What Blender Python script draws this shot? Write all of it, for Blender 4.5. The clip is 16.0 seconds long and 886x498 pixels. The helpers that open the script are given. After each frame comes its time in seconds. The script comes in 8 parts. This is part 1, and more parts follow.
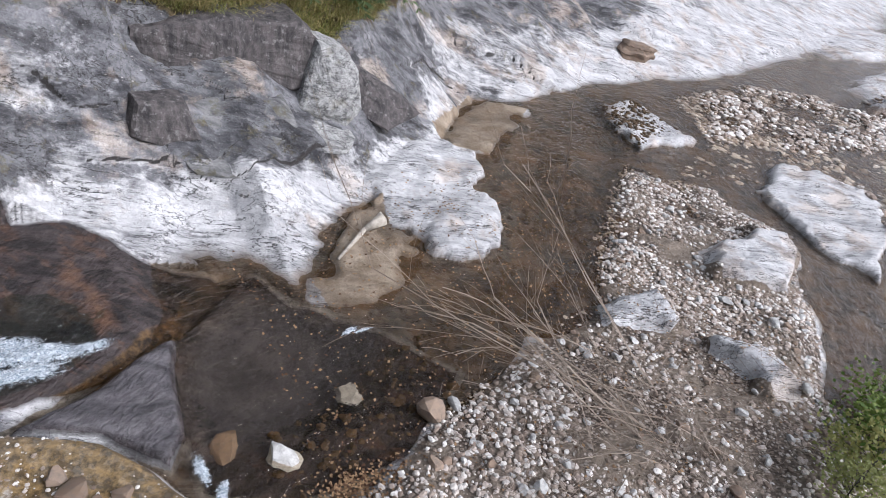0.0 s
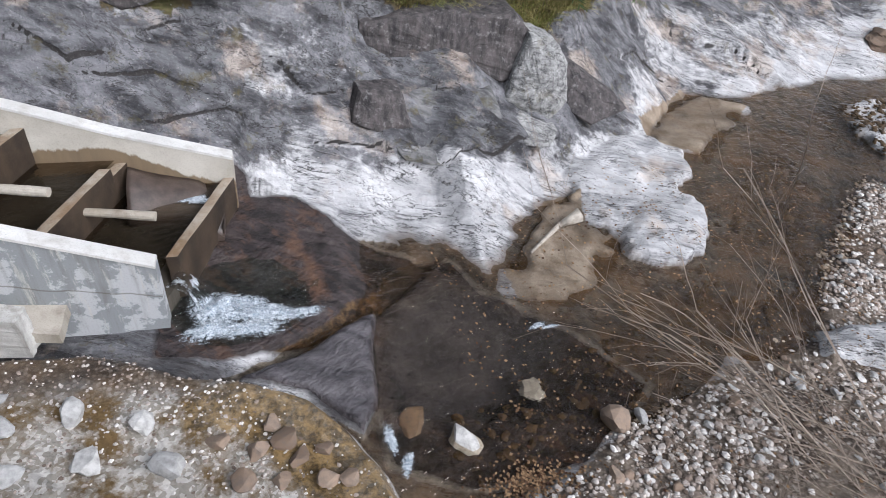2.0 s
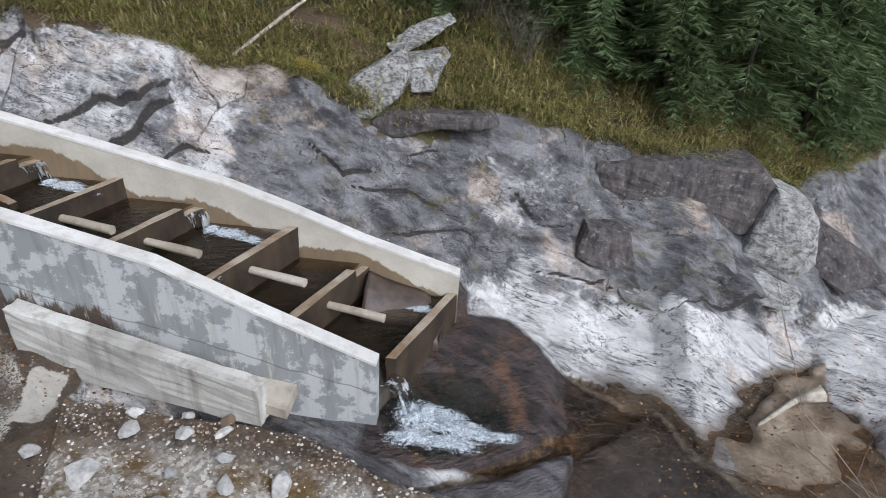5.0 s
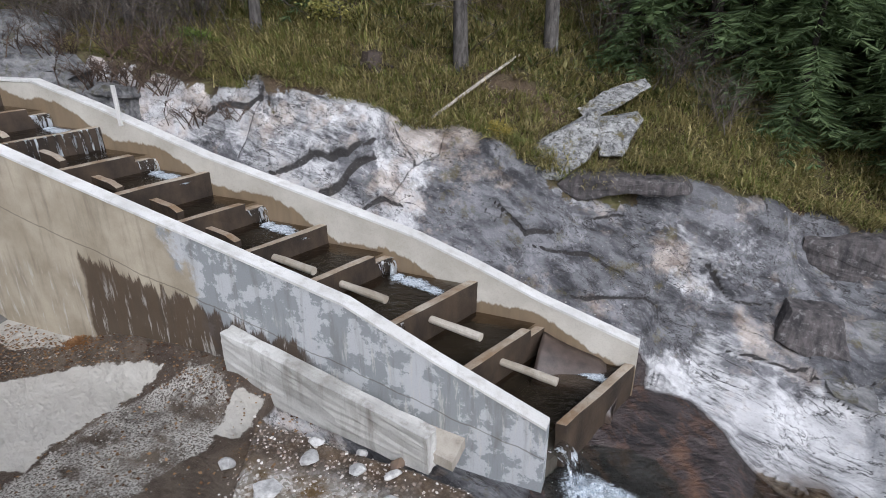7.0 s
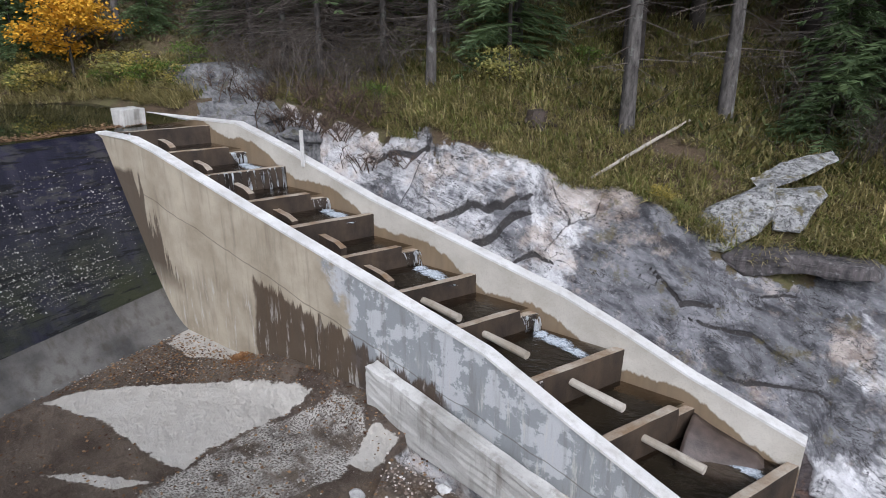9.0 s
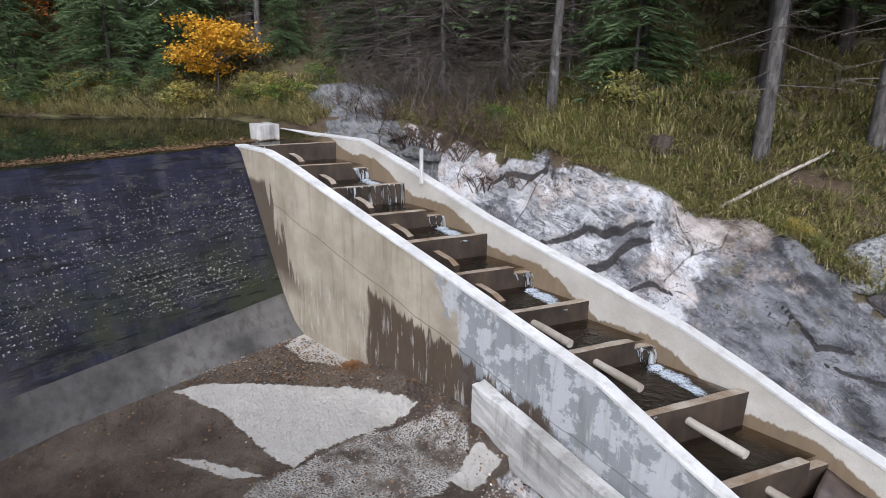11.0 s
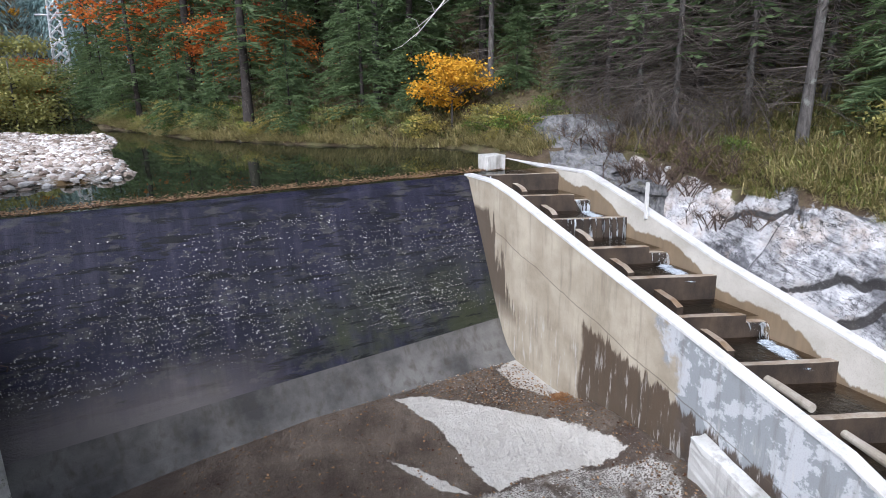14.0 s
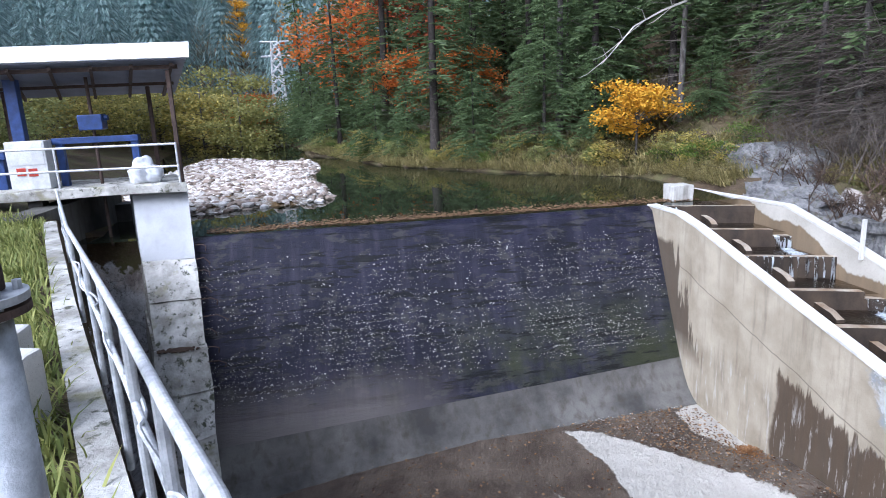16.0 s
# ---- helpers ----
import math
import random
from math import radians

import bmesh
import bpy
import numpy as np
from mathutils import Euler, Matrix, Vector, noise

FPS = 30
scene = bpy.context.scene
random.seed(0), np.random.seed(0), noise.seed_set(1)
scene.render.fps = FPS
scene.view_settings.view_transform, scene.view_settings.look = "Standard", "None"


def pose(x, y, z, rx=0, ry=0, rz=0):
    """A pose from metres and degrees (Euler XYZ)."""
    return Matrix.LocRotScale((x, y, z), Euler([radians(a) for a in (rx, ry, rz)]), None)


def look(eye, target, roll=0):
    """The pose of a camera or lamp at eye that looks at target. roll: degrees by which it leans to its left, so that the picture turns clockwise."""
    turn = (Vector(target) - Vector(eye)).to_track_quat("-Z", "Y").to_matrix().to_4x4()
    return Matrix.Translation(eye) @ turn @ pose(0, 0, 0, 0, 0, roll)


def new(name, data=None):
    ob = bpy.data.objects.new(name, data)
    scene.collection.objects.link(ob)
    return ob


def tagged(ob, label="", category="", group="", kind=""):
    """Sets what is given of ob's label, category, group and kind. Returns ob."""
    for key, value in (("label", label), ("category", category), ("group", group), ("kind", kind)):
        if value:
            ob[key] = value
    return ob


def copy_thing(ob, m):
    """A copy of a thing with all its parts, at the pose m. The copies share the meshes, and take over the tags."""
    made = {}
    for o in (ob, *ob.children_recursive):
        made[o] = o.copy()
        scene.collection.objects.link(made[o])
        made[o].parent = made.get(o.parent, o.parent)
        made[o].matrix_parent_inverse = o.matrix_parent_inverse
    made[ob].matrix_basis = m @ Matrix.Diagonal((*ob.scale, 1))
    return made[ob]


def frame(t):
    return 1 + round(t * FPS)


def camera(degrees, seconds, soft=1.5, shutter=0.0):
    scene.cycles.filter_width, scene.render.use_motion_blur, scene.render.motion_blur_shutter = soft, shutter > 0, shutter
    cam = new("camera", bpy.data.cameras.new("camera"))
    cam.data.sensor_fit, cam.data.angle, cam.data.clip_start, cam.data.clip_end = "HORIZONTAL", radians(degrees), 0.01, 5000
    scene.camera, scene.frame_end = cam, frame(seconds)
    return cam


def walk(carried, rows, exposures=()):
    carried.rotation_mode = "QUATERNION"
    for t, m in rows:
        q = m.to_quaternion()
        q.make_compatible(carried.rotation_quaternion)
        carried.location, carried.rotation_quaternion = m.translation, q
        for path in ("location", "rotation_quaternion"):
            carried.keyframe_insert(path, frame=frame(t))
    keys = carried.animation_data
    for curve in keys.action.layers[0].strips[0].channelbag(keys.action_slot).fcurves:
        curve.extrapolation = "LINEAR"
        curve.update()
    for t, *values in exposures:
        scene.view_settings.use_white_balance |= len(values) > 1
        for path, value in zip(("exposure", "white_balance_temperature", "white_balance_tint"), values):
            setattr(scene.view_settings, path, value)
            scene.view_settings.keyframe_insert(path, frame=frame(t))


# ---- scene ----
FOVDEG = 70.25
cam = camera(FOVDEG, 16.0, soft=0.85, shutter=0.15)
PATH = [
    (0.0, look((0.732, -8.086, 7.817), (3.285, -4.950, 4.876), 15.19)),
    (0.5, look((0.679, -8.061, 7.741), (3.025, -4.870, 4.689), 14.32)),
    (1.0, look((0.601, -8.017, 7.754), (2.619, -4.713, 4.590), 12.94)),
    (1.5, look((0.537, -7.937, 7.764), (2.250, -4.556, 4.503), 12.07)),
    (2.0, look((0.527, -7.899, 7.805), (1.769, -4.290, 4.575), 7.96)),
    (2.5, look((0.482, -7.874, 7.828), (1.493, -4.111, 4.695), 7.88)),
    (3.0, look((0.460, -7.860, 7.821), (1.293, -4.008, 4.744), 7.49)),
    (3.5, look((0.366, -7.849, 7.832), (0.885, -3.855, 4.870), 5.99)),
    (4.0, look((0.351, -7.839, 7.863), (0.577, -3.744, 5.002), 4.88)),
    (4.5, look((0.265, -7.873, 7.843), (0.274, -3.648, 5.169), 4.37)),
    (5.0, look((0.233, -7.920, 7.823), (-0.100, -3.615, 5.303), 3.48)),
    (5.2, look((0.196, -7.959, 7.809), (-0.375, -3.659, 5.321), 2.73)),
    (7.3, look((0.018, -8.009, 7.791), (-1.863, -3.853, 5.743), -0.35)),
    (7.5, look((0.011, -7.999, 7.789), (-2.030, -3.892, 5.796), -0.48)),
    (8.0, look((-0.000, -8.051, 7.779), (-2.293, -4.026, 5.897), 0.68)),
    (8.5, look((-0.042, -8.068, 7.791), (-2.488, -4.105, 5.971), 1.17)),
    (8.7, look((-0.007, -8.080, 7.798), (-2.583, -4.184, 6.015), 0.86)),
    (10.8, look((-0.145, -8.240, 7.731), (-3.493, -4.862, 6.188), 0.35)),
    (11.0, look((-0.150, -8.263, 7.713), (-3.565, -4.959, 6.156), 0.57)),
    (11.5, look((-0.155, -8.245, 7.767), (-3.806, -5.226, 6.170), -0.07)),
    (12.0, look((-0.162, -8.305, 7.746), (-3.976, -5.493, 6.150), -0.39)),
    (12.5, look((-0.178, -8.356, 7.776), (-4.101, -5.702, 6.172), -0.08)),
    (13.0, look((-0.172, -8.386, 7.849), (-4.272, -5.972, 6.310), -0.33)),
    (13.5, look((-0.156, -8.400, 7.868), (-4.426, -6.252, 6.399), -0.67)),
    (14.0, look((-0.138, -8.466, 7.890), (-4.530, -6.497, 6.537), -1.34)),
    (14.5, look((-0.114, -8.523, 7.917), (-4.609, -6.741, 6.645), -2.04)),
    (15.0, look((-0.104, -8.563, 7.946), (-4.742, -7.151, 6.724), -2.86)),
    (15.5, look((-0.084, -8.687, 7.942), (-4.829, -7.631, 6.773), -2.87)),
    (16.0, look((-0.031, -8.575, 7.997), (-4.857, -7.893, 6.880), -2.58)),
]
walk(cam, PATH, exposures=[(0.0, 0.3, 5850, 15), (4.0, 0.0, 5850, 12), (8.0, 0.0, 5750, 14), (12.0, 0.25, 5700, 15), (14.0, 0.5, 5600, 15), (16.0, 0.72, 5300, 16)])

# ---- world, sky and sun: a bright overcast day in a narrow valley ----
world = bpy.data.worlds.new("overcast_sky")
scene.world = world
world.use_nodes = True
wn = world.node_tree.nodes
wl = world.node_tree.links
for n in list(wn):
    wn.remove(n)
sky = wn.new("ShaderNodeTexSky")
sky.sky_type = "NISHITA"
sky.sun_disc = False
sky.sun_elevation = radians(40)
sky.sun_rotation = radians(140)
sky.air_density, sky.dust_density, sky.ozone_density = 1.0, 4.0, 1.0
hsv = wn.new("ShaderNodeHueSaturation")
hsv.inputs["Saturation"].default_value = 0.35
bg = wn.new("ShaderNodeBackground")
bg.inputs["Strength"].default_value = 0.15
out = wn.new("ShaderNodeOutputWorld")
wl.new(sky.outputs[0], hsv.inputs["Color"])
wl.new(hsv.outputs[0], bg.inputs["Color"])
wl.new(bg.outputs[0], out.inputs["Surface"])
sun_data = bpy.data.lights.new("sun", "SUN")
sun_data.energy, sun_data.angle, sun_data.color = 2.4, radians(45), (1.0, 0.97, 0.92)
sun = new("sun", sun_data)
sun.matrix_world = look((34, -40, 44), (0, 0, 0))


# ---- node helpers ----
class Nodes:
    """A small builder for procedural materials."""

    def __init__(self, name, rough=0.8, metal=0.0, spec=0.4):
        self.mat = bpy.data.materials.new(name)
        self.mat.use_nodes = True
        self.t = self.mat.node_tree
        self.n, self.l = self.t.nodes, self.t.links
        self.b = self.n["Principled BSDF"]
        self.b.inputs["Roughness"].default_value = rough
        self.b.inputs["Metallic"].default_value = metal
        self.b.inputs["Specular IOR Level"].default_value = spec
        geo = self.n.new("ShaderNodeNewGeometry")
        self.pos, self.normal, self.island = geo.outputs["Position"], geo.outputs["Normal"], geo.outputs["Random Per Island"]

    def put(self, socket, value):
        if isinstance(value, bpy.types.NodeSocket):
            self.l.new(value, socket)
        else:
            socket.default_value = value

    def scaled(self, sx, sy, sz, rot=(0, 0, 0), src=None):
        m = self.n.new("ShaderNodeMapping")
        m.vector_type = "TEXTURE"
        m.inputs["Scale"].default_value = (1 / sx, 1 / sy, 1 / sz)
        m.inputs["Rotation"].default_value = [radians(a) for a in rot]
        self.l.new(src or self.pos, m.inputs["Vector"])
        return m.outputs[0]

    def noise(self, scale, detail=5.0, rough=0.6, vec=None, dist=0.0):
        k = self.n.new("ShaderNodeTexNoise")
        k.inputs["Scale"].default_value, k.inputs["Detail"].default_value = scale, detail
        k.inputs["Roughness"].default_value, k.inputs["Distortion"].default_value = rough, dist
        self.l.new(vec or self.pos, k.inputs["Vector"])
        return k.outputs["Fac"]

    def voronoi(self, scale, vec=None, feature="F1", out="Distance", rand=1.0):
        k = self.n.new("ShaderNodeTexVoronoi")
        k.feature = feature
        k.inputs["Scale"].default_value = scale
        k.inputs["Randomness"].default_value = rand
        self.l.new(vec or self.pos, k.inputs["Vector"])
        return k.outputs[out]

    def ramp(self, fac, *stops):
        k = self.n.new("ShaderNodeValToRGB")
        e = k.color_ramp.elements
        while len(e) < len(stops):
            e.new(0.5)
        for el, (p, c) in zip(e, stops):
            el.position = p
            el.color = (*c, 1) if isinstance(c, tuple) else (c, c, c, 1)
        self.l.new(fac, k.inputs["Fac"])
        return k.outputs["Color"]

    def mix(self, fac, a, b, mode="MIX"):
        k = self.n.new("ShaderNodeMix")
        k.data_type, k.blend_type = "RGBA", mode
        self.put(k.inputs[0], fac)
        for s, v in ((k.inputs[6], a), (k.inputs[7], b)):
            self.put(s, (*v, 1) if isinstance(v, tuple) and len(v) == 3 else v)
        return k.outputs[2]

    def math(self, op, a, b=0.0, clamp=False):
        k = self.n.new("ShaderNodeMath")
        k.operation, k.use_clamp = op, clamp
        self.put(k.inputs[0], a)
        self.put(k.inputs[1], b)
        return k.outputs[0]

    def attr(self, name):
        k = self.n.new("ShaderNodeAttribute")
        k.attribute_name = name
        return k.outputs["Fac"]

    def rand(self):
        return self.n.new("ShaderNodeObjectInfo").outputs["Random"]

    def z(self):
        k = self.n.new("ShaderNodeSeparateXYZ")
        self.l.new(self.pos, k.inputs[0])
        return k.outputs[2]

    def bump(self, height, strength=0.5, dist=0.02, prev=None):
        k = self.n.new("ShaderNodeBump")
        k.inputs["Strength"].default_value, k.inputs["Distance"].default_value = strength, dist
        self.l.new(height, k.inputs["Height"])
        if prev is not None:
            self.l.new(prev, k.inputs["Normal"])
        return k.outputs[0]

    def done(self, color, normal=None, rough=None):
        self.put(self.b.inputs["Base Color"], (*color, 1) if isinstance(color, tuple) else color)
        if normal is not None:
            self.l.new(normal, self.b.inputs["Normal"])
        if rough is not None:
            self.put(self.b.inputs["Roughness"], rough)
        return self.mat


def plain(name, color, rough=0.7, metal=0.0, vary=0.25, scale=6.0, bump=0.3, spec=0.4):
    """A surface of one colour with two scales of wear."""
    m = Nodes(name, rough, metal, spec)
    dark = tuple(c * (1 - vary) for c in color)
    light = tuple(min(1, c * (1 + vary * 0.6)) for c in color)
    a = m.noise(scale, 6)
    b = m.noise(scale * 9, 4)
    col = m.mix(m.ramp(a, (0.35, 0.0), (0.65, 1.0)), dark, light)
    col = m.mix(m.math("MULTIPLY", m.ramp(b, (0.5, 0.0), (0.7, 1.0)), 0.35), col, tuple(c * 0.55 for c in color))
    return m.done(col, m.bump(b, bump, 0.01), m.math("ADD", m.math("MULTIPLY", a, 0.3), rough - 0.15))


# ---- rock, ground, concrete ----
def mat_ground():
    m = Nodes("ground_rock_gravel_grass", 0.85)
    # foliation: long straight bands along the bank, hardly bent
    big = m.noise(0.5, 5, 0.55, m.scaled(0.5, 1.6, 1.2, (0, 0, -18)))
    band = m.noise(1.0, 9, 0.62, m.scaled(0.32, 2.6, 2.2, (0, 0, -20)), 0.25)
    streak = m.noise(1.8, 9, 0.68, m.scaled(0.22, 3.4, 3.0, (0, 0, -22)), 0.35)
    fine = m.noise(13, 7, 0.72)
    grain = m.noise(70, 3)
    mott = m.noise(4.0, 8, 0.68)
    lit, block, crack_shade = m.attr("pale"), m.attr("block"), m.attr("crack_shade")
    flake = m.noise(1.9, 9, 0.62, m.scaled(0.45, 1.5, 1.3, (0, 0, -20)), 0.3)
    chip = m.noise(6.0, 8, 0.7)
    pale = m.mix(m.ramp(flake, (0.36, 0.0), (0.45, 0.6), (0.60, 1.0)), (0.45, 0.45, 0.455), (0.70, 0.695, 0.69))
    pale = m.mix(m.math("MULTIPLY", m.ramp(band, (0.38, 1.0), (0.46, 0.0)), 0.25), pale, (0.27, 0.267, 0.27))
    pale = m.mix(m.math("MULTIPLY", m.ramp(streak, (0.36, 1.0), (0.41, 0.0)), 0.22), pale, (0.17, 0.167, 0.17))
    dark = m.mix(m.ramp(flake, (0.38, 0.0), (0.48, 0.5), (0.60, 1.0)), (0.062, 0.062, 0.068), (0.25, 0.25, 0.26))
    dark = m.mix(m.math("MULTIPLY", m.ramp(chip, (0.56, 0.0), (0.62, 1.0)), 0.35), dark, (0.36, 0.355, 0.35))
    dark = m.mix(m.math("MULTIPLY", m.ramp(band, (0.56, 0.0), (0.60, 1.0)), 0.5), dark, (0.04, 0.038, 0.04))
    # angular plates: each has its own level and tone
    bent = m.n.new("ShaderNodeVectorMath")
    bent.operation = "ADD"
    wv = m.n.new("ShaderNodeTexNoise")
    wv.inputs["Scale"].default_value, wv.inputs["Detail"].default_value = 1.6, 5.0
    m.l.new(m.pos, wv.inputs["Vector"])
    soft = m.n.new("ShaderNodeVectorMath")
    soft.operation = "SCALE"
    soft.inputs["Scale"].default_value = 0.35
    m.l.new(wv.outputs["Color"], soft.inputs[0])
    m.l.new(m.pos, bent.inputs[0])
    m.l.new(soft.outputs[0], bent.inputs[1])
    plates = []
    for k in (1.0, 3.1):
        sp = m.n.new("ShaderNodeSeparateColor")
        m.l.new(m.voronoi(k, m.scaled(0.55, 1.5, 1.4, (0, 0, -24), bent.outputs[0]), "F1", "Color"), sp.inputs[0])
        plates.append(sp.outputs[0])
    plate = m.math("ADD", m.math("MULTIPLY", plates[0], 0.65), m.math("MULTIPLY", plates[1], 0.35))
    tone = m.ramp(plate, (0.25, 0.80), (0.70, 1.0))
    pale, dark = m.mix(1.0, pale, tone, "MULTIPLY"), m.mix(1.0, dark, m.ramp(plate, (0.2, 0.66), (0.75, 1.0)), "MULTIPLY")
    sel = m.math("ADD", m.math("ADD", lit, m.math("MULTIPLY", block, 0.32)), m.math("ADD", m.math("MULTIPLY", m.math("SUBTRACT", big, 0.5), 0.9), m.math("ADD", m.math("MULTIPLY", m.math("SUBTRACT", streak, 0.5), 0.9), m.math("MULTIPLY", m.math("SUBTRACT", mott, 0.5), 0.6))))
    rock = m.mix(m.ramp(sel, (0.32, 0.0), (0.44, 0.5), (0.56, 1.0)), dark, pale)
    tan = m.math("MULTIPLY", m.ramp(m.math("ADD", m.noise(0.7, 7, 0.68), m.math("MULTIPLY", m.math("ADD", m.math("MULTIPLY", block, 0.5), m.attr("cream")), 0.10)), (0.56, 0.0), (0.66, 1.0)), 0.62)
    rock = m.mix(tan, rock, m.mix(m.ramp(flake, (0.4, 0.0), (0.58, 1.0)), (0.25, 0.185, 0.14), (0.58, 0.49, 0.41)))
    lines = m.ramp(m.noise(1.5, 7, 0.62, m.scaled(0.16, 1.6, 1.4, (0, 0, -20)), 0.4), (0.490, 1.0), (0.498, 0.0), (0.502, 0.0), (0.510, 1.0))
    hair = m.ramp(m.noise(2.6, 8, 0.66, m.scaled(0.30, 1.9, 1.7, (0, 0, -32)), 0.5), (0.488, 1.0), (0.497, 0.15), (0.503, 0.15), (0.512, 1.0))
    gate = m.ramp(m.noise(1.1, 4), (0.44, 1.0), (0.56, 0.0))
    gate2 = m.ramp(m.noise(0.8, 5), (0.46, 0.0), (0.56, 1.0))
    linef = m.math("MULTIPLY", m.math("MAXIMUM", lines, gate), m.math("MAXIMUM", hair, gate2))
    # dark creases between blocks and under ledges: shade put into the rock's colour
    linef = m.math("MULTIPLY", linef, m.math("SUBTRACT", 1.0, m.math("MULTIPLY", m.ramp(m.math("ADD", crack_shade, m.math("MULTIPLY", m.math("SUBTRACT", mott, 0.5), 0.7)), (0.50, 0.0), (0.70, 1.0)), 0.94)))
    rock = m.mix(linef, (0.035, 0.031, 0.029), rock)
    rock = m.mix(m.math("MULTIPLY", m.ramp(grain, (0.54, 0.0), (0.66, 1.0)), 0.22), rock, (0.12, 0.115, 0.115))
    rock = m.mix(m.math("MULTIPLY", m.ramp(fine, (0.56, 0.0), (0.64, 1.0)), 0.28), rock, (0.10, 0.097, 0.096))
    rock = m.mix(m.math("MULTIPLY", m.ramp(m.noise(22, 6, 0.75), (0.60, 0.0), (0.66, 1.0)), 0.25), rock, (0.66, 0.65, 0.64))
    lich = m.math("MULTIPLY", m.ramp(m.noise(1.7, 7, 0.7), (0.57, 0.0), (0.66, 1.0)), m.ramp(lit, (0.35, 0.6), (0.6, 0.0)))
    rock = m.mix(lich, rock, (0.12, 0.10, 0.035))
    wet = m.ramp(m.math("ADD", m.attr("wet"), m.math("MULTIPLY", m.math("SUBTRACT", mott, 0.5), 0.6)), (0.35, 0.0), (0.65, 1.0))
    slate_sky, gold = m.attr("slate_sky"), m.ramp(m.math("ADD", m.attr("gold"), m.math("MULTIPLY", m.math("SUBTRACT", mott, 0.5), 0.8)), (0.40, 0.0), (0.62, 1.0))
    wetcol = m.mix(m.ramp(flake, (0.38, 0.0), (0.62, 1.0)), (0.026, 0.021, 0.021), (0.088, 0.070, 0.066))
    wetcol = m.mix(m.math("MULTIPLY", m.ramp(m.noise(2.0, 8, 0.7, m.scaled(0.6, 1.4, 1.4, (0, 0, -50))), (0.52, 0.0), (0.60, 1.0)), 0.65), wetcol, (0.115, 0.066, 0.044))
    wetcol = m.mix(m.ramp(m.math("ADD", m.attr("rust"), m.math("MULTIPLY", m.math("SUBTRACT", mott, 0.5), 1.0)), (0.35, 0.0), (0.85, 0.6)), wetcol, (0.22, 0.115, 0.065))
    # grey slate rock, raised in tone for the sky reflected off the pool
    wetcol = m.mix(slate_sky, wetcol, m.mix(m.ramp(flake, (0.36, 0.0), (0.64, 1.0)), (0.065, 0.060, 0.066), (0.17, 0.158, 0.165)))
    wetcol = m.mix(gold, wetcol, m.mix(m.ramp(chip, (0.40, 0.0), (0.62, 1.0)), (0.035, 0.022, 0.012), (0.17, 0.098, 0.040)))
    ripple = m.noise(7.0, 3, 0.55, m.scaled(0.7, 1.8, 1.8, (0, 0, 30)), 0.4)
    wetcol = m.mix(m.math("MULTIPLY", m.ramp(ripple, (0.48, 0.0), (0.64, 1.0)), 0.3), wetcol, (0.022, 0.017, 0.015))
    rock = m.mix(wet, rock, wetcol)
    sandc = m.mix(m.ramp(m.noise(1.6, 7, 0.6), (0.38, 0.0), (0.62, 1.0)), (0.22, 0.165, 0.11), (0.42, 0.345, 0.26))
    sandc = m.mix(m.math("MULTIPLY", m.ramp(grain, (0.55, 0.0), (0.62, 1.0)), 0.5), sandc, (0.12, 0.09, 0.065))
    vor = m.scaled(15, 15, 15)
    peb, pebd = m.voronoi(1.0, vor, "F1", "Color"), m.voronoi(1.0, vor, "F1", "Distance")
    sepc = m.n.new("ShaderNodeSeparateColor")
    m.l.new(peb, sepc.inputs[0])
    gravc = m.ramp(sepc.outputs[0], (0.0, (0.075, 0.055, 0.042)), (0.4, (0.22, 0.175, 0.14)), (0.75, (0.37, 0.32, 0.27)), (1.0, (0.55, 0.51, 0.46)))
    gravc = m.mix(m.ramp(pebd, (0.35, 0.0), (0.6, 1.0)), gravc, (0.07, 0.052, 0.04))
    gravc = m.mix(m.math("MULTIPLY", m.ramp(m.noise(0.7, 5), (0.44, 0.0), (0.58, 1.0)), 0.85), gravc, m.mix(mott, (0.16, 0.125, 0.095), (0.33, 0.275, 0.215)))
    lightg = m.attr("scree")
    screec = m.mix(m.ramp(sepc.outputs[1], (0.45, 0.0), (0.7, 1.0)), (0.36, 0.33, 0.28), (0.66, 0.63, 0.58))
    screec = m.mix(m.ramp(m.noise(1.3, 7, 0.68), (0.45, 0.0), (0.60, 1.0)), screec, m.mix(mott, (0.09, 0.055, 0.022), (0.24, 0.155, 0.06)))
    screec = m.mix(m.ramp(m.math("ADD", m.attr("moss"), m.math("MULTIPLY", m.math("SUBTRACT", mott, 0.5), 1.2)), (0.35, 0.0), (0.6, 0.85)), screec, m.mix(m.ramp(chip, (0.42, 0.0), (0.6, 1.0)), (0.07, 0.045, 0.016), (0.33, 0.215, 0.085)))
    gravc = m.mix(lightg, gravc, screec)
    soilc = m.mix(m.noise(2.0, 8, 0.7), (0.035, 0.024, 0.015), (0.13, 0.09, 0.052))
    soilc = m.mix(m.ramp(m.noise(0.7, 5), (0.45, 0.0), (0.62, 1.0)), soilc, (0.10, 0.095, 0.035))
    soilc = m.mix(m.ramp(fine, (0.5, 0.0), (0.72, 1.0)), soilc, (0.15, 0.11, 0.065))
    # the apron of the basin: silt under a film of water, with dry bleached islands
    silt = m.mix(m.ramp(m.noise(0.6, 7, 0.62), (0.38, 0.0), (0.66, 1.0)), (0.060, 0.042, 0.030), (0.17, 0.135, 0.10))
    silt = m.mix(m.math("MULTIPLY", m.ramp(m.voronoi(9.0), (0.10, 1.0), (0.2, 0.0)), 0.6), silt, (0.05, 0.032, 0.02))
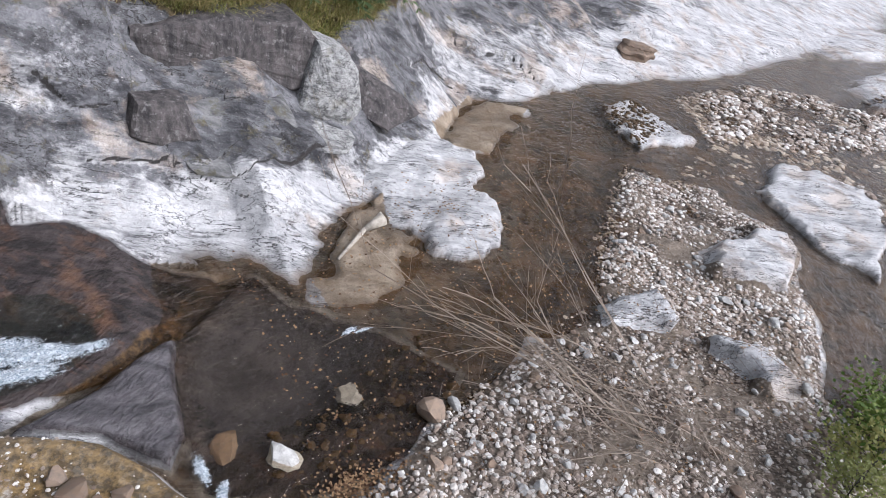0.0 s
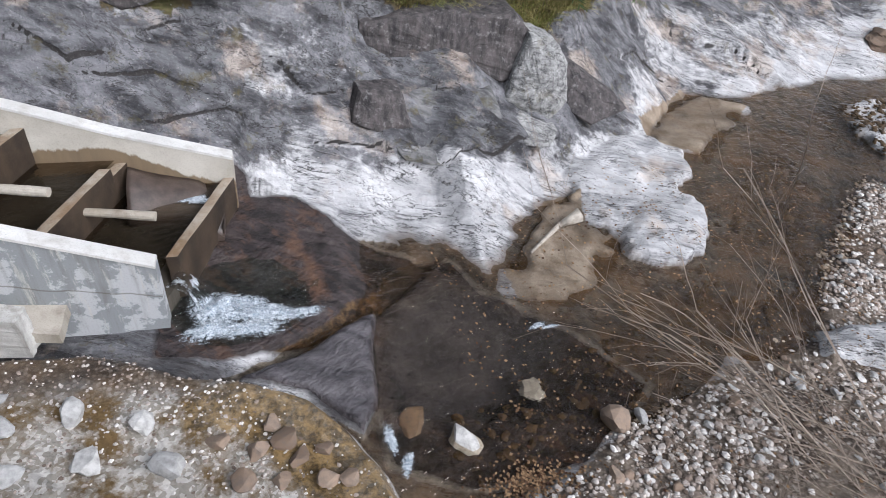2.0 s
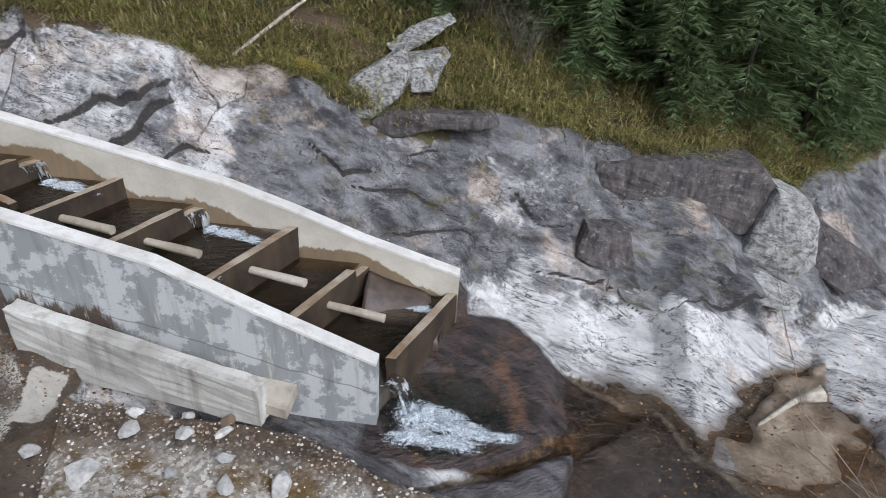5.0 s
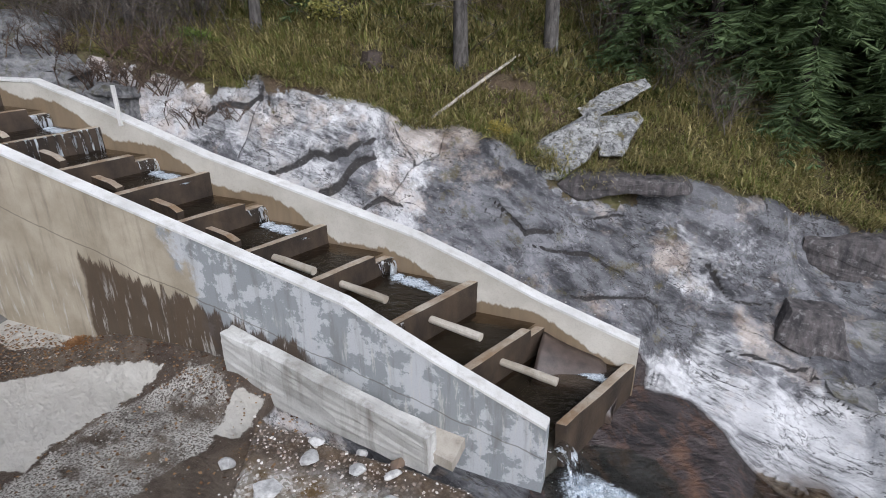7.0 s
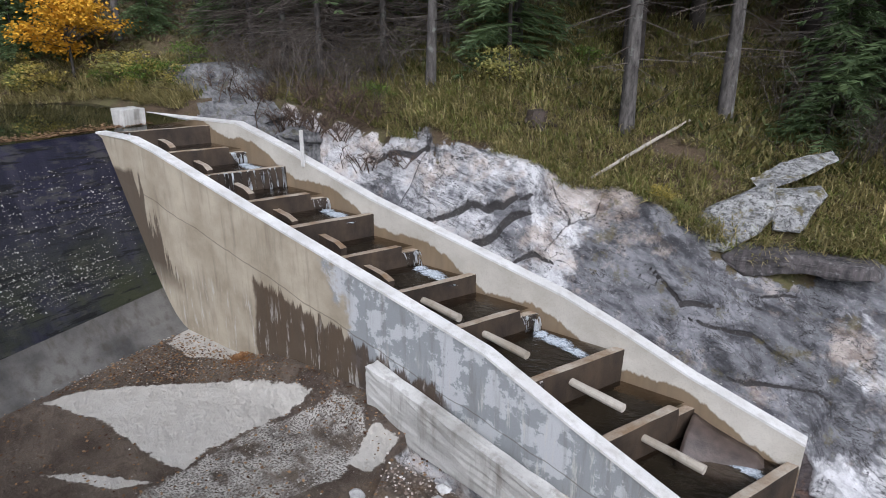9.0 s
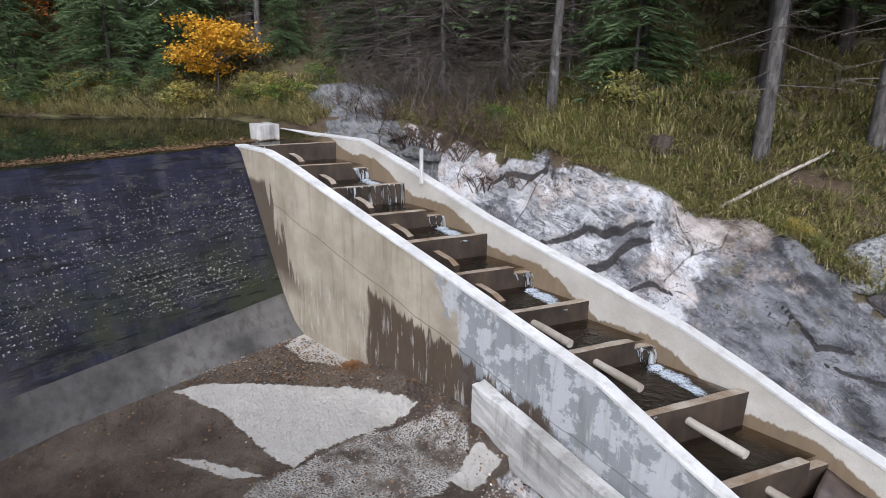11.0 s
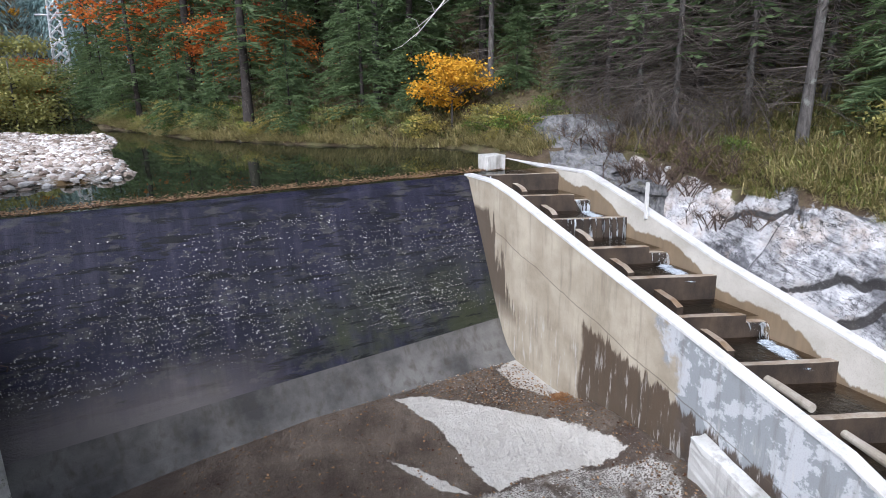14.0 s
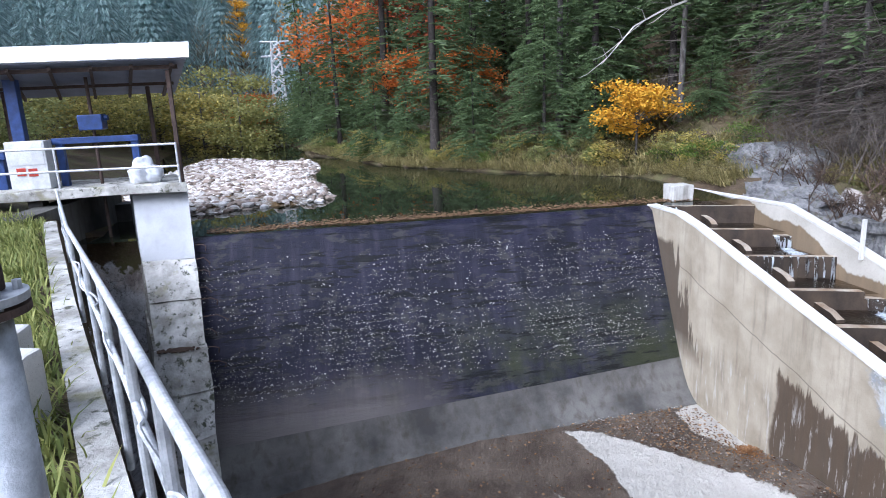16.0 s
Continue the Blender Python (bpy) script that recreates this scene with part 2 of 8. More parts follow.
    silt = m.mix(m.math("MULTIPLY", m.ramp(m.noise(1.4, 8, 0.7), (0.52, 0.0), (0.60, 1.0)), 0.55), silt, (0.045, 0.028, 0.018))
    dryc = m.mix(m.noise(2.5, 7), (0.42, 0.39, 0.33), (0.60, 0.575, 0.52))
    edge = m.math("MULTIPLY", m.math("SUBTRACT", m.noise(3.5, 7, 0.65), 0.5), 0.9)

    def zone(name, k=1.0):
        return m.ramp(m.math("ADD", m.attr(name), edge), (0.46, 0.0), (0.54, 1.0))

    silt = m.mix(zone("dry"), silt, dryc)
    silt = m.mix(m.math("MULTIPLY", zone("pebbly"), m.math("MULTIPLY", m.ramp(m.noise(24, 4, 0.7), (0.44, 0.0), (0.52, 1.0)), m.ramp(m.noise(1.6, 6, 0.65), (0.40, 0.0), (0.56, 1.0)))), silt, (0.50, 0.48, 0.43))
    col = m.mix(zone("sand"), rock, sandc)
    col = m.mix(zone("gravel"), col, gravc)
    col = m.mix(m.ramp(m.attr("apron"), (0.4, 0.0), (0.6, 1.0)), col, silt)
    col = m.mix(zone("soil"), col, soilc)
    damp = m.attr("damp")
    # under water the slate bed also carries that painted sky reflection
    col = m.mix(damp, col, m.mix(0.84, col, m.mix(m.ramp(m.noise(1.2, 6, 0.65), (0.4, 0.0), (0.65, 1.0)), m.mix(slate_sky, m.mix(wet, (0.022, 0.015, 0.010), (0.020, 0.018, 0.017)), (0.055, 0.053, 0.060)), m.mix(slate_sky, m.mix(wet, (0.115, 0.062, 0.020), (0.06, 0.046, 0.038)), (0.105, 0.10, 0.112)))))
    b1 = m.bump(m.math("ADD", streak, m.math("MULTIPLY", mott, 0.5)), 0.45, 0.08)
    b2 = m.bump(linef, 0.6, 0.05, m.bump(m.math("ADD", plate, m.math("MULTIPLY", chip, 0.35)), 0.9, 0.20, b1))
    b3 = m.bump(fine, 0.45, 0.035, b2)
    b4 = m.bump(m.math("MULTIPLY", ripple, wet), 0.8, 0.09, m.bump(pebd, 0.25, 0.03, b3))
    gloss = m.math("MAXIMUM", m.math("MAXIMUM", wet, damp), m.math("MULTIPLY", m.attr("apron"), m.math("SUBTRACT", 0.85, m.math("MULTIPLY", zone("dry"), 0.7))))
    rough = m.math("SUBTRACT", 0.92, m.math("MULTIPLY", gloss, 0.70))
    return m.done(col, b4, rough)


def mat_concrete(name, light=(0.62, 0.60, 0.55), dark=(0.36, 0.345, 0.31), stain=(0.10, 0.072, 0.045), amount=0.5, wetz=None):
    m = Nodes(name, 0.85)
    a = m.noise(0.8, 7, 0.6)
    streak = m.noise(2.6, 6, 0.6, m.scaled(1.6, 1.6, 0.22))
    f = m.noise(40, 5, 0.65)
    col = m.mix(m.ramp(a, (0.35, 0.0), (0.66, 1.0)), dark, light)
    col = m.mix(m.math("MULTIPLY", m.ramp(streak, (0.5, 0.0), (0.72, 1.0)), amount), col, stain)
    col = m.mix(m.math("MULTIPLY", m.ramp(f, (0.5, 0.0), (0.74, 1.0)), 0.35), col, tuple(c * 0.5 for c in dark))
    pits = m.voronoi(28, None, "F1", "Distance")
    col = m.mix(m.math("MULTIPLY", m.ramp(pits, (0.05, 1.0), (0.16, 0.0)), 0.5), col, (0.09, 0.08, 0.065))
    return m.done(col, m.bump(f, 0.35, 0.012, m.bump(a, 0.3, 0.05)))


def mat_water(name, tint, rough=0.04, scale=3.0, bump=0.25, dist=0.05, milky=0.0):
    m = Nodes(name, rough, 0.0, 0.5)
    m.b.inputs["IOR"].default_value = 1.33
    m.b.inputs["Transmission Weight"].default_value = 1.0 - milky
    w = m.noise(scale, 2, 0.5, m.scaled(1.0, 1.7, 1.0, (0, 0, 25)), 0.4)
    w2 = m.noise(scale * 3.2, 2, 0.5, m.scaled(0.8, 1.4, 1.0, (0, 0, -15)), 0.4)
    col = m.mix(m.noise(0.6, 4), tint, tuple(c * 0.75 for c in tint))
    return m.done(col, m.bump(w2, bump * 0.5, dist * 0.3, m.bump(w, bump, dist)))


def mat_foam():
    """Broken white water: torn into lace towards the rim of its patch."""
    m = Nodes("white_water", 0.4)
    f = m.noise(9, 7, 0.7, m.scaled(1.0, 1.6, 1.0), 0.6)
    f2 = m.noise(30, 5, 0.7)
    col = m.mix(m.ramp(m.math("ADD", f2, m.math("MULTIPLY", f, 0.5)), (0.62, 0.0), (0.92, 1.0)), (0.20, 0.26, 0.31), (0.76, 0.80, 0.83))
    rim = m.attr("rim")
    a = m.ramp(m.math("SUBTRACT", m.math("ADD", m.math("MULTIPLY", f, 1.25), m.math("MULTIPLY", f2, 0.35)), rim), (0.0, 0.0), (0.40, 1.0))
    m.put(m.b.inputs["Alpha"], a)
    return m.done(col, m.bump(f2, 0.5, 0.04, m.bump(f, 0.6, 0.07)))


def mat_ladder_wall():
    """Cream concrete upstream, blue-grey flaking paint downstream, brown seepage low down."""
    m = Nodes("ladder_wall_concrete", 0.85)
    sep = m.n.new("ShaderNodeSeparateXYZ")
    m.l.new(m.pos, sep.inputs[0])
    x, z = sep.outputs[0], sep.outputs[2]
    a, f = m.noise(0.9, 7, 0.62), m.noise(38, 5, 0.65)
    streak = m.noise(2.4, 7, 0.65, m.scaled(1.8, 1.8, 0.20))
    col = m.mix(m.ramp(a, (0.35, 0.0), (0.66, 1.0)), (0.29, 0.245, 0.175), (0.45, 0.395, 0.30))
    grey = m.mix(m.ramp(m.noise(1.5, 8, 0.68), (0.50, 0.0), (0.53, 1.0)), (0.26, 0.275, 0.28), (0.46, 0.47, 0.475))
    wob = m.math("MULTIPLY", m.math("SUBTRACT", m.noise(0.8, 6, 0.6), 0.5), 3.5)
    col = m.mix(m.ramp(m.math("MULTIPLY", m.math("ADD", m.math("ADD", x, 8.6), wob), 1.0), (0.0, 0.0), (0.25, 1.0)), col, grey)
    col = m.mix(m.math("MULTIPLY", m.ramp(streak, (0.52, 0.0), (0.68, 1.0)), 0.40), col, (0.12, 0.10, 0.075))
    # brown seepage below an old pour line that falls downstream
    line = m.math("SUBTRACT", m.math("ADD", m.math("MULTIPLY", x, -0.19), 0.15), z)
    low = m.ramp(m.math("ADD", line, m.math("MULTIPLY", m.math("SUBTRACT", streak, 0.5), 1.5)), (0.0, 0.0), (0.10, 1.0))
    side = m.math("MULTIPLY", m.ramp(m.math("ADD", m.math("ADD", x, 11.3), m.math("MULTIPLY", wob, 0.25)), (0.0, 0.0), (0.12, 1.0)), m.ramp(m.math("MULTIPLY", m.math("ADD", x, 5.6), -1.0), (0.0, 0.0), (0.3, 1.0)))
    col = m.mix(m.math("MULTIPLY", m.math("MULTIPLY", low, side), 0.9), col, m.mix(streak, (0.018, 0.011, 0.006), (0.085, 0.050, 0.024)))
    drip = m.noise(3.2, 7, 0.7, m.scaled(2.2, 2.2, 0.28))
    col = m.mix(m.math("MULTIPLY", m.math("MULTIPLY", m.ramp(drip, (0.56, 0.0), (0.62, 1.0)), m.ramp(m.math("SUBTRACT", 2.0, z), (0.0, 0.0), (0.6, 1.0))), 0.6), col, (0.52, 0.50, 0.45))
    # spray and seepage beside the dam's face, which leans back
    gap = m.math("SUBTRACT", m.math("ADD", x, 17.0), m.math("MULTIPLY", m.math("SUBTRACT", 4.7, z), 0.5))
    top = m.math("MULTIPLY", m.ramp(m.math("SUBTRACT", m.math("MULTIPLY", streak, 2.6), gap), (0.25, 0.0), (0.40, 1.0)), m.ramp(m.math("SUBTRACT", 4.35, m.math("ADD", z, m.math("MULTIPLY", a, 0.5))), (0.0, 0.0), (0.15, 1.0)))
    top = m.math("MULTIPLY", top, m.ramp(m.math("SUBTRACT", z, 0.9), (0.0, 0.0), (0.8, 1.0)))
    col = m.mix(m.math("MULTIPLY", top, 0.9), col, m.mix(streak, (0.02, 0.014, 0.009), (0.10, 0.07, 0.045)))
    seam = m.ramp(m.math("ABSOLUTE", m.math("ADD", m.math("SUBTRACT", z, m.math("MULTIPLY", x, -0.235)), m.math("MULTIPLY", a, 0.25))), (0.0, 0.0), (0.02, 1.0))
    col = m.mix(m.math("MAXIMUM", seam, 0.45), (0.10, 0.085, 0.06), col)
    col = m.mix(m.math("MULTIPLY", m.ramp(f, (0.5, 0.0), (0.74, 1.0)), 0.3), col, (0.14, 0.12, 0.09))
    return m.done(col, m.bump(f, 0.35, 0.012, m.bump(a, 0.3, 0.05)))


def mat_far_wall():
    """Cream concrete, brown and wet along the line that the pools reach."""
    m = Nodes("ladder_inner_concrete", 0.8)
    sep = m.n.new("ShaderNodeSeparateXYZ")
    m.l.new(m.pos, sep.inputs[0])
    x, z = sep.outputs[0], sep.outputs[2]
    a, f = m.noise(0.9, 7, 0.62), m.noise(38, 5, 0.65)
    streak = m.noise(2.4, 7, 0.65, m.scaled(1.8, 1.8, 0.25))
    col = m.mix(m.ramp(a, (0.35, 0.0), (0.66, 1.0)), (0.40, 0.37, 0.31), (0.56, 0.53, 0.46))
    wave = m.math("MULTIPLY", m.math("SINE", m.math("MULTIPLY", x, 2.05)), 0.16)
    line = m.math("SUBTRACT", m.math("ADD", m.math("ADD", m.math("MULTIPLY", x, -0.27), 0.42), wave), m.math("SUBTRACT", z, m.math("MULTIPLY", m.math("SUBTRACT", streak, 0.5), 0.35)))
    col = m.mix(m.ramp(line, (0.0, 0.0), (0.05, 0.9)), col, m.mix(streak, (0.075, 0.048, 0.024), (0.26, 0.18, 0.095)))
    col = m.mix(m.math("MULTIPLY", m.ramp(f, (0.5, 0.0), (0.74, 1.0)), 0.3), col, (0.14, 0.12, 0.09))
    return m.done(col, m.bump(f, 0.35, 0.012, m.bump(a, 0.3, 0.05)), m.ramp(line, (0.0, 0.85), (0.1, 0.45)))


LADDERW = mat_ladder_wall()
FARW = mat_far_wall()
GROUND = mat_ground()
CONCRETE = mat_concrete("weathered_cream_concrete", (0.46, 0.42, 0.355), (0.31, 0.28, 0.23), (0.13, 0.10, 0.065), 0.45)
CAP = mat_concrete("white_concrete_cap", (0.72, 0.71, 0.68), (0.54, 0.53, 0.50), (0.30, 0.27, 0.22), 0.45)
ROUGHCAP = mat_concrete("rough_whitewashed_concrete", (0.62, 0.61, 0.57), (0.32, 0.31, 0.28), (0.16, 0.14, 0.11), 0.75)
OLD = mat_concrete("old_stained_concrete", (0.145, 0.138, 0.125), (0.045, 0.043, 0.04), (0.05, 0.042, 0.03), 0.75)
def mat_cross_wall():
    """Rusty worn tops over dark dripping sides."""
    m = Nodes("wet_cross_wall_concrete", 0.7)
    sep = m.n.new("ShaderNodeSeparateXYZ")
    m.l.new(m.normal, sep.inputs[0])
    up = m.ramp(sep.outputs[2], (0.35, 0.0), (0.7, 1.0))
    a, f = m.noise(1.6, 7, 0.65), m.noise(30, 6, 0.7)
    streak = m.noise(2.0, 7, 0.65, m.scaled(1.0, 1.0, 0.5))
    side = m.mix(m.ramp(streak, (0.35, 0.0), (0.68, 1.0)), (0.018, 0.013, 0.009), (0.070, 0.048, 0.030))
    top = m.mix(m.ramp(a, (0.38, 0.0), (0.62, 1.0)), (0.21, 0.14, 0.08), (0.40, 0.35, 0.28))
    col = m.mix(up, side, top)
    col = m.mix(m.math("MULTIPLY", m.ramp(f, (0.5, 0.0), (0.72, 1.0)), 0.5), col, (0.06, 0.04, 0.025))
    return m.done(col, m.bump(f, 0.5, 0.02))


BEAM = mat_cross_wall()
WETSTONE = mat_concrete("wet_dark_concrete", (0.10, 0.088, 0.068), (0.04, 0.033, 0.025), (0.02, 0.016, 0.012), 0.6)


# ---- mesh helpers ----
def mesh_object(name, bm, material, smooth=False):
    me = bpy.data.meshes.new(name)
    bm.to_mesh(me)
    bm.free()
    me.materials.append(material)
    if smooth:
        me.polygons.foreach_set("use_smooth", [True] * len(me.polygons))
    return new(name, me)


def part(name, bm, material, parent, label="", smooth=False):
    ob = mesh_object(name, bm, material, smooth)
    ob.parent = parent
    if label:
        ob["label"] = label
    return ob


def thing(name, label, category, group="", kind="", at=(0, 0, 0)):
    ob = new(name)
    ob.location = at
    ob.empty_display_size = 0.2
    return tagged(ob, label, category, group, kind)


def box(bm, lo, hi, bevel=0.0, m=None):
    r = bmesh.ops.create_cube(bm, size=1.0)
    c = [(a + b) / 2 for a, b in zip(lo, hi)]
    s = [b - a for a, b in zip(lo, hi)]
    mat = Matrix.Translation(c) @ Matrix.Diagonal((*s, 1))
    bmesh.ops.transform(bm, matrix=(m @ mat) if m else mat, verts=r["verts"])
    if bevel > 0:
        ed = list({e for v in r["verts"] for e in v.link_edges})
        bmesh.ops.bevel(bm, geom=ed, offset=bevel, segments=2, affect="EDGES", profile=0.6)
    return bm


def rod(bm, a, b, r0, r1=None, n=8, cap=True):
    a, b = Vector(a), Vector(b)
    d = b - a
    if d.length < 1e-6:
        return
    q = d.to_track_quat("Z", "Y").to_matrix().to_4x4()
    bmesh.ops.create_cone(bm, cap_ends=cap, segments=n, radius1=r0, radius2=r0 if r1 is None else r1, depth=d.length,
                          matrix=Matrix.Translation((a + b) / 2) @ q)


def prism(bm, profile, y0, y1):
    """A solid between two planes of constant y, from a closed profile of (x, z)."""
    a = [bm.verts.new((x, y0, z)) for x, z in profile]
    b = [bm.verts.new((x, y1, z)) for x, z in profile]
    n = len(profile)
    bm.faces.new(a)
    bm.faces.new(b[::-1])
    for i in range(n):
        j = (i + 1) % n
        bm.faces.new((a[j], a[i], b[i], b[j]))
    bmesh.ops.recalc_face_normals(bm, faces=bm.faces)
    return bm


def roughen(bm, amount, scale=2.0, seed=0.0):
    for v in bm.verts:
        v.co += noise.noise_vector(v.co * scale + Vector((seed, seed * 1.7, 0))) * amount


def grid_mesh(name, xs, ys, z, material, smooth=True, forward=0.0, attrs=None):
    nx, ny = len(xs), len(ys)
    gx, gy = np.meshgrid(xs, ys, indexing="ij")
    co = np.stack([gx, gy - forward, z], -1).reshape(-1, 3).astype(np.float32)
    i = np.arange((nx - 1) * (ny - 1))
    a = (i // (ny - 1)) * ny + i % (ny - 1)
    quads = np.stack([a, a + ny, a + ny + 1, a + 1], -1).astype(np.int32)
    me = bpy.data.meshes.new(name)
    me.vertices.add(len(co))
    me.vertices.foreach_set("co", co.ravel())
    me.loops.add(quads.size)
    me.loops.foreach_set("vertex_index", quads.ravel())
    me.polygons.add(len(quads))
    me.polygons.foreach_set("loop_start", np.arange(0, quads.size, 4, dtype=np.int32))
    me.polygons.foreach_set("loop_total", np.full(len(quads), 4, np.int32))
    me.update(calc_edges=True)
    me.polygons.foreach_set("use_smooth", np.full(len(quads), smooth))
    for k, v in (attrs or {}).items():
        at = me.attributes.new(k, "FLOAT", "POINT")
        at.data.foreach_set("value", v.reshape(-1).astype(np.float32))
    me.materials.append(material)
    return new(name, me)


# ---- the lie of the land ----
TABLES = {}


def vnoise(x, y, scale, seed=0):
    """Smooth value noise over the plan."""
    if seed not in TABLES:
        TABLES[seed] = np.random.RandomState(seed).rand(256, 256)
    tab = TABLES[seed]
    u, v = x / scale + 57.3, y / scale + 91.7
    iu, iv = np.floor(u).astype(int), np.floor(v).astype(int)
    fu, fv = u - iu, v - iv
    fu, fv = fu * fu * (3 - 2 * fu), fv * fv * (3 - 2 * fv)
    g = lambda a, b: tab[a % 256, b % 256]
    return ((g(iu, iv) * (1 - fu) + g(iu + 1, iv) * fu) * (1 - fv) + (g(iu, iv + 1) * (1 - fu) + g(iu + 1, iv + 1) * fu) * fv) - 0.5


def fbm(x, y, scale, octaves=4, seed=0, gain=0.5):
    s, a = 0, 1.0
    for k in range(octaves):
        s = s + a * vnoise(x + 13.1 * k, y - 7.7 * k, scale / 2 ** k, seed + k)
        a *= gain
    return s


def smooth(e0, e1, v):
    t = np.clip((v - e0) / (e1 - e0), 0, 1)
    return t * t * (3 - 2 * t)


def inside(x, y, poly, soft):
    """About 1 inside the polygon, 0 outside, with a soft rim."""
    x, y = np.asarray(x, float), np.asarray(y, float)
    dist = np.full(x.shape, 1e9)
    odd = np.zeros(x.shape, bool)
    for (ax, ay), (bx, by) in zip(poly, poly[1:] + poly[:1]):
        dx, dy = bx - ax, by - ay
        t = np.clip(((x - ax) * dx + (y - ay) * dy) / (dx * dx + dy * dy), 0, 1)
        dist = np.minimum(dist, np.hypot(x - ax - t * dx, y - ay - t * dy))
        if dy != 0:
            odd ^= ((ay > y) != (by > y)) & (x < (y - ay) * dx / dy + ax)
    return smooth(-soft, soft, np.where(odd, dist, -dist))


WATER_UP = 4.85     # level of the pond above the dam
WATER_DN = -0.72    # level of the stream below the ladder
BED = -0.88
FOOT_X = [-60, -0.3, 0.1, 0.9, 2.3, 3.2, 3.9, 4.5, 5.0, 5.6, 6.5, 7.2, 8.5, 10.5, 12.0, 13.5, 16, 20, 28, 45, 80]
FOOT_Y = [3.0, 3.05, 3.35, 3.1, 1.8, 1.6, 1.5, 0.2, 0.8, 1.8, 2.6, 3.0, 4.0, 5.0, 6.8, 8.0, 7.6, 8.9, 8.8, 13, 24]
FOOT_Z = [3.6, 0.5, 0.15, -0.30, -0.65, -0.75, -0.75, -0.75, -0.75, -0.75, -0.75, -0.75, -0.8, -0.8, -0.8, -0.8, -0.8, -0.8, -0.8, -0.7, -0.5]
LIP_X = [-60, -23, -17, -13, -9.5, -6.5, -4.5, -2, 0, 3, 5, 7.4, 10, 13, 20, 45, 80]
LIP_Y = [5.0, 5.0, 4.6, 4.7, 4.6, 4.8, 5.0, 5.0, 5.4, 6.0, 6.0, 6.6, 8.8, 12.0, 16.0, 26, 45]
LIP_Z = [5.3, 5.2, 5.0, 5.05, 4.95, 4.4, 4.0, 3.35, 3.45, 2.7, 2.6, 2.0, 2.1, 2.4, 2.6, 3.0, 3.5]
WHITE = [(7.2, 3.8), (8.8, 5.2), (11.7, 5.5), (11.1, 3.8), (10.3, 3.2), (10.6, 2.1), (9.2, 0.5), (7.8, 0.7), (7.7, 1.4), (7.3, 2.1)]
ISLET = [(18.6, 7.2), (20.2, 7.3), (21.2, 4.1), (17.7, 4.1)]
ROCK_A = [(23.4, 2.1), (24.8, 1.3), (25.0, -1.0), (19.7, -3.8), (19.5, -1.6), (20.1, 0.7)]
ROCK_B = [(14.8, -1.0), (17.1, -1.0), (18.6, -1.5), (15.8, -3.2), (14.3, -2.2)]
ROCK_E = [(36, 5), (40, 8.5), (50, 10), (52, 6), (44, 3.5)]
ROCK_F = [(41, 11.5), (52, 16), (62, 15), (50, 11)]
ROCK_C = [(10.5, -1.7), (11.8, -1.9), (11.8, -3.0), (11.4, -3.1), (10.1, -2.4)]
ROCK_D = [(12.0, -3.6), (12.7, -4.4), (12.5, -5.7), (11.9, -5.4), (11.7, -3.9)]
GREYSLAB = [(2.15, 0.08), (1.95, -0.64), (1.83, -1.98), (1.53, -2.48), (1.14, -2.09), (0.73, -1.63), (-0.32, -1.23), (0.48, -0.91), (1.37, -0.41)]
CHANNEL = [(4.0, 1.95), (3.7, 1.4), (2.92, 0.7), (2.07, -0.08), (0.85, -0.85), (-0.3, -1.25), (-1.4, -1.7), (-2.4, -1.42), (-0.24, -0.97), (1.29, -0.12), (2.29, 0.70), (2.54, 1.21), (3.55, 1.6)]
DARKPOOL = [(3.52, 0.95), (2.62, 0.32), (2.01, -0.61), (1.9, -2.3), (3.09, -2.4), (4.69, -1.7), (5.71, -0.78), (4.77, -0.1), (4.14, 0.59)]
RUSTY = [(0.54, 1.7), (0.92, 1.2), (0.94, 0.25), (1.35, 0.3), (1.2, 1.2), (0.8, 2.1)]
SPIT = [(-1.0, -1.9), (0.0, -1.6), (0.6, -1.75), (1.2, -2.2), (1.7, -3.3), (1.9, -4.6), (0.6, -3.8), (0.2, -3.0), (-0.3, -2.5), (-1.0, -2.4)]
POOL = [(16.2, 7.4), (19.0, 8.2), (18.3, 5.9), (17.0, 4.3), (15.0, 2.3), (12.0, -0.2), (9.9, -1.4), (8.3, -1.5), (6.9, -0.8), (6.0, -0.5), (7.2, 0.2), (7.8, 0.4), (9.4, 0.3), (10.9, 2.2), (10.6, 3.2), (11.7, 3.9)]
SAND_A = [(6.6, 3.0), (7.6, 3.2), (7.3, 2.2), (7.8, 1.5), (7.4, 0.6), (6.0, -0.3), (4.9, -0.1), (4.9, 0.8), (5.4, 1.4), (6.2, 2.3)]
SAND_B = [(10.6, 6.1), (13.3, 8.2), (15.6, 7.6), (12.0, 4.3), (11.6, 4.9), (10.7, 5.2)]
BAR = [(-21.3, -10.2), (-22.8, -8.6), (-29, -9.4), (-40.5, -10.0), (-44, -14.9), (-46, -19), (-30, -19), (-20.4, -14.6)]
BASIN = [(-18, -14.2), (-18, 0.4), (-6.2, 0.3), (-6.5, -0.9), (-5.7, -2.6), (-4.6, -6.0), (-3.2, -9.5), (-7, -14.2)]
SCREE = [(-6.6, -0.7), (-2.4, -0.7), (-1.0, -1.3), (0.1, -1.65), (0.8, -2.0), (1.3, -2.6), (1.7, -3.3), (2.0, -4.4), (1.6, -9), (-5, -9), (-5.9, -2.6)]
GRAVEL_B = [(21.8, 4.4), (23.5, 7.6), (29, 8.6), (37, 6), (44, 4), (36, 1.6), (26.5, 2.6)]
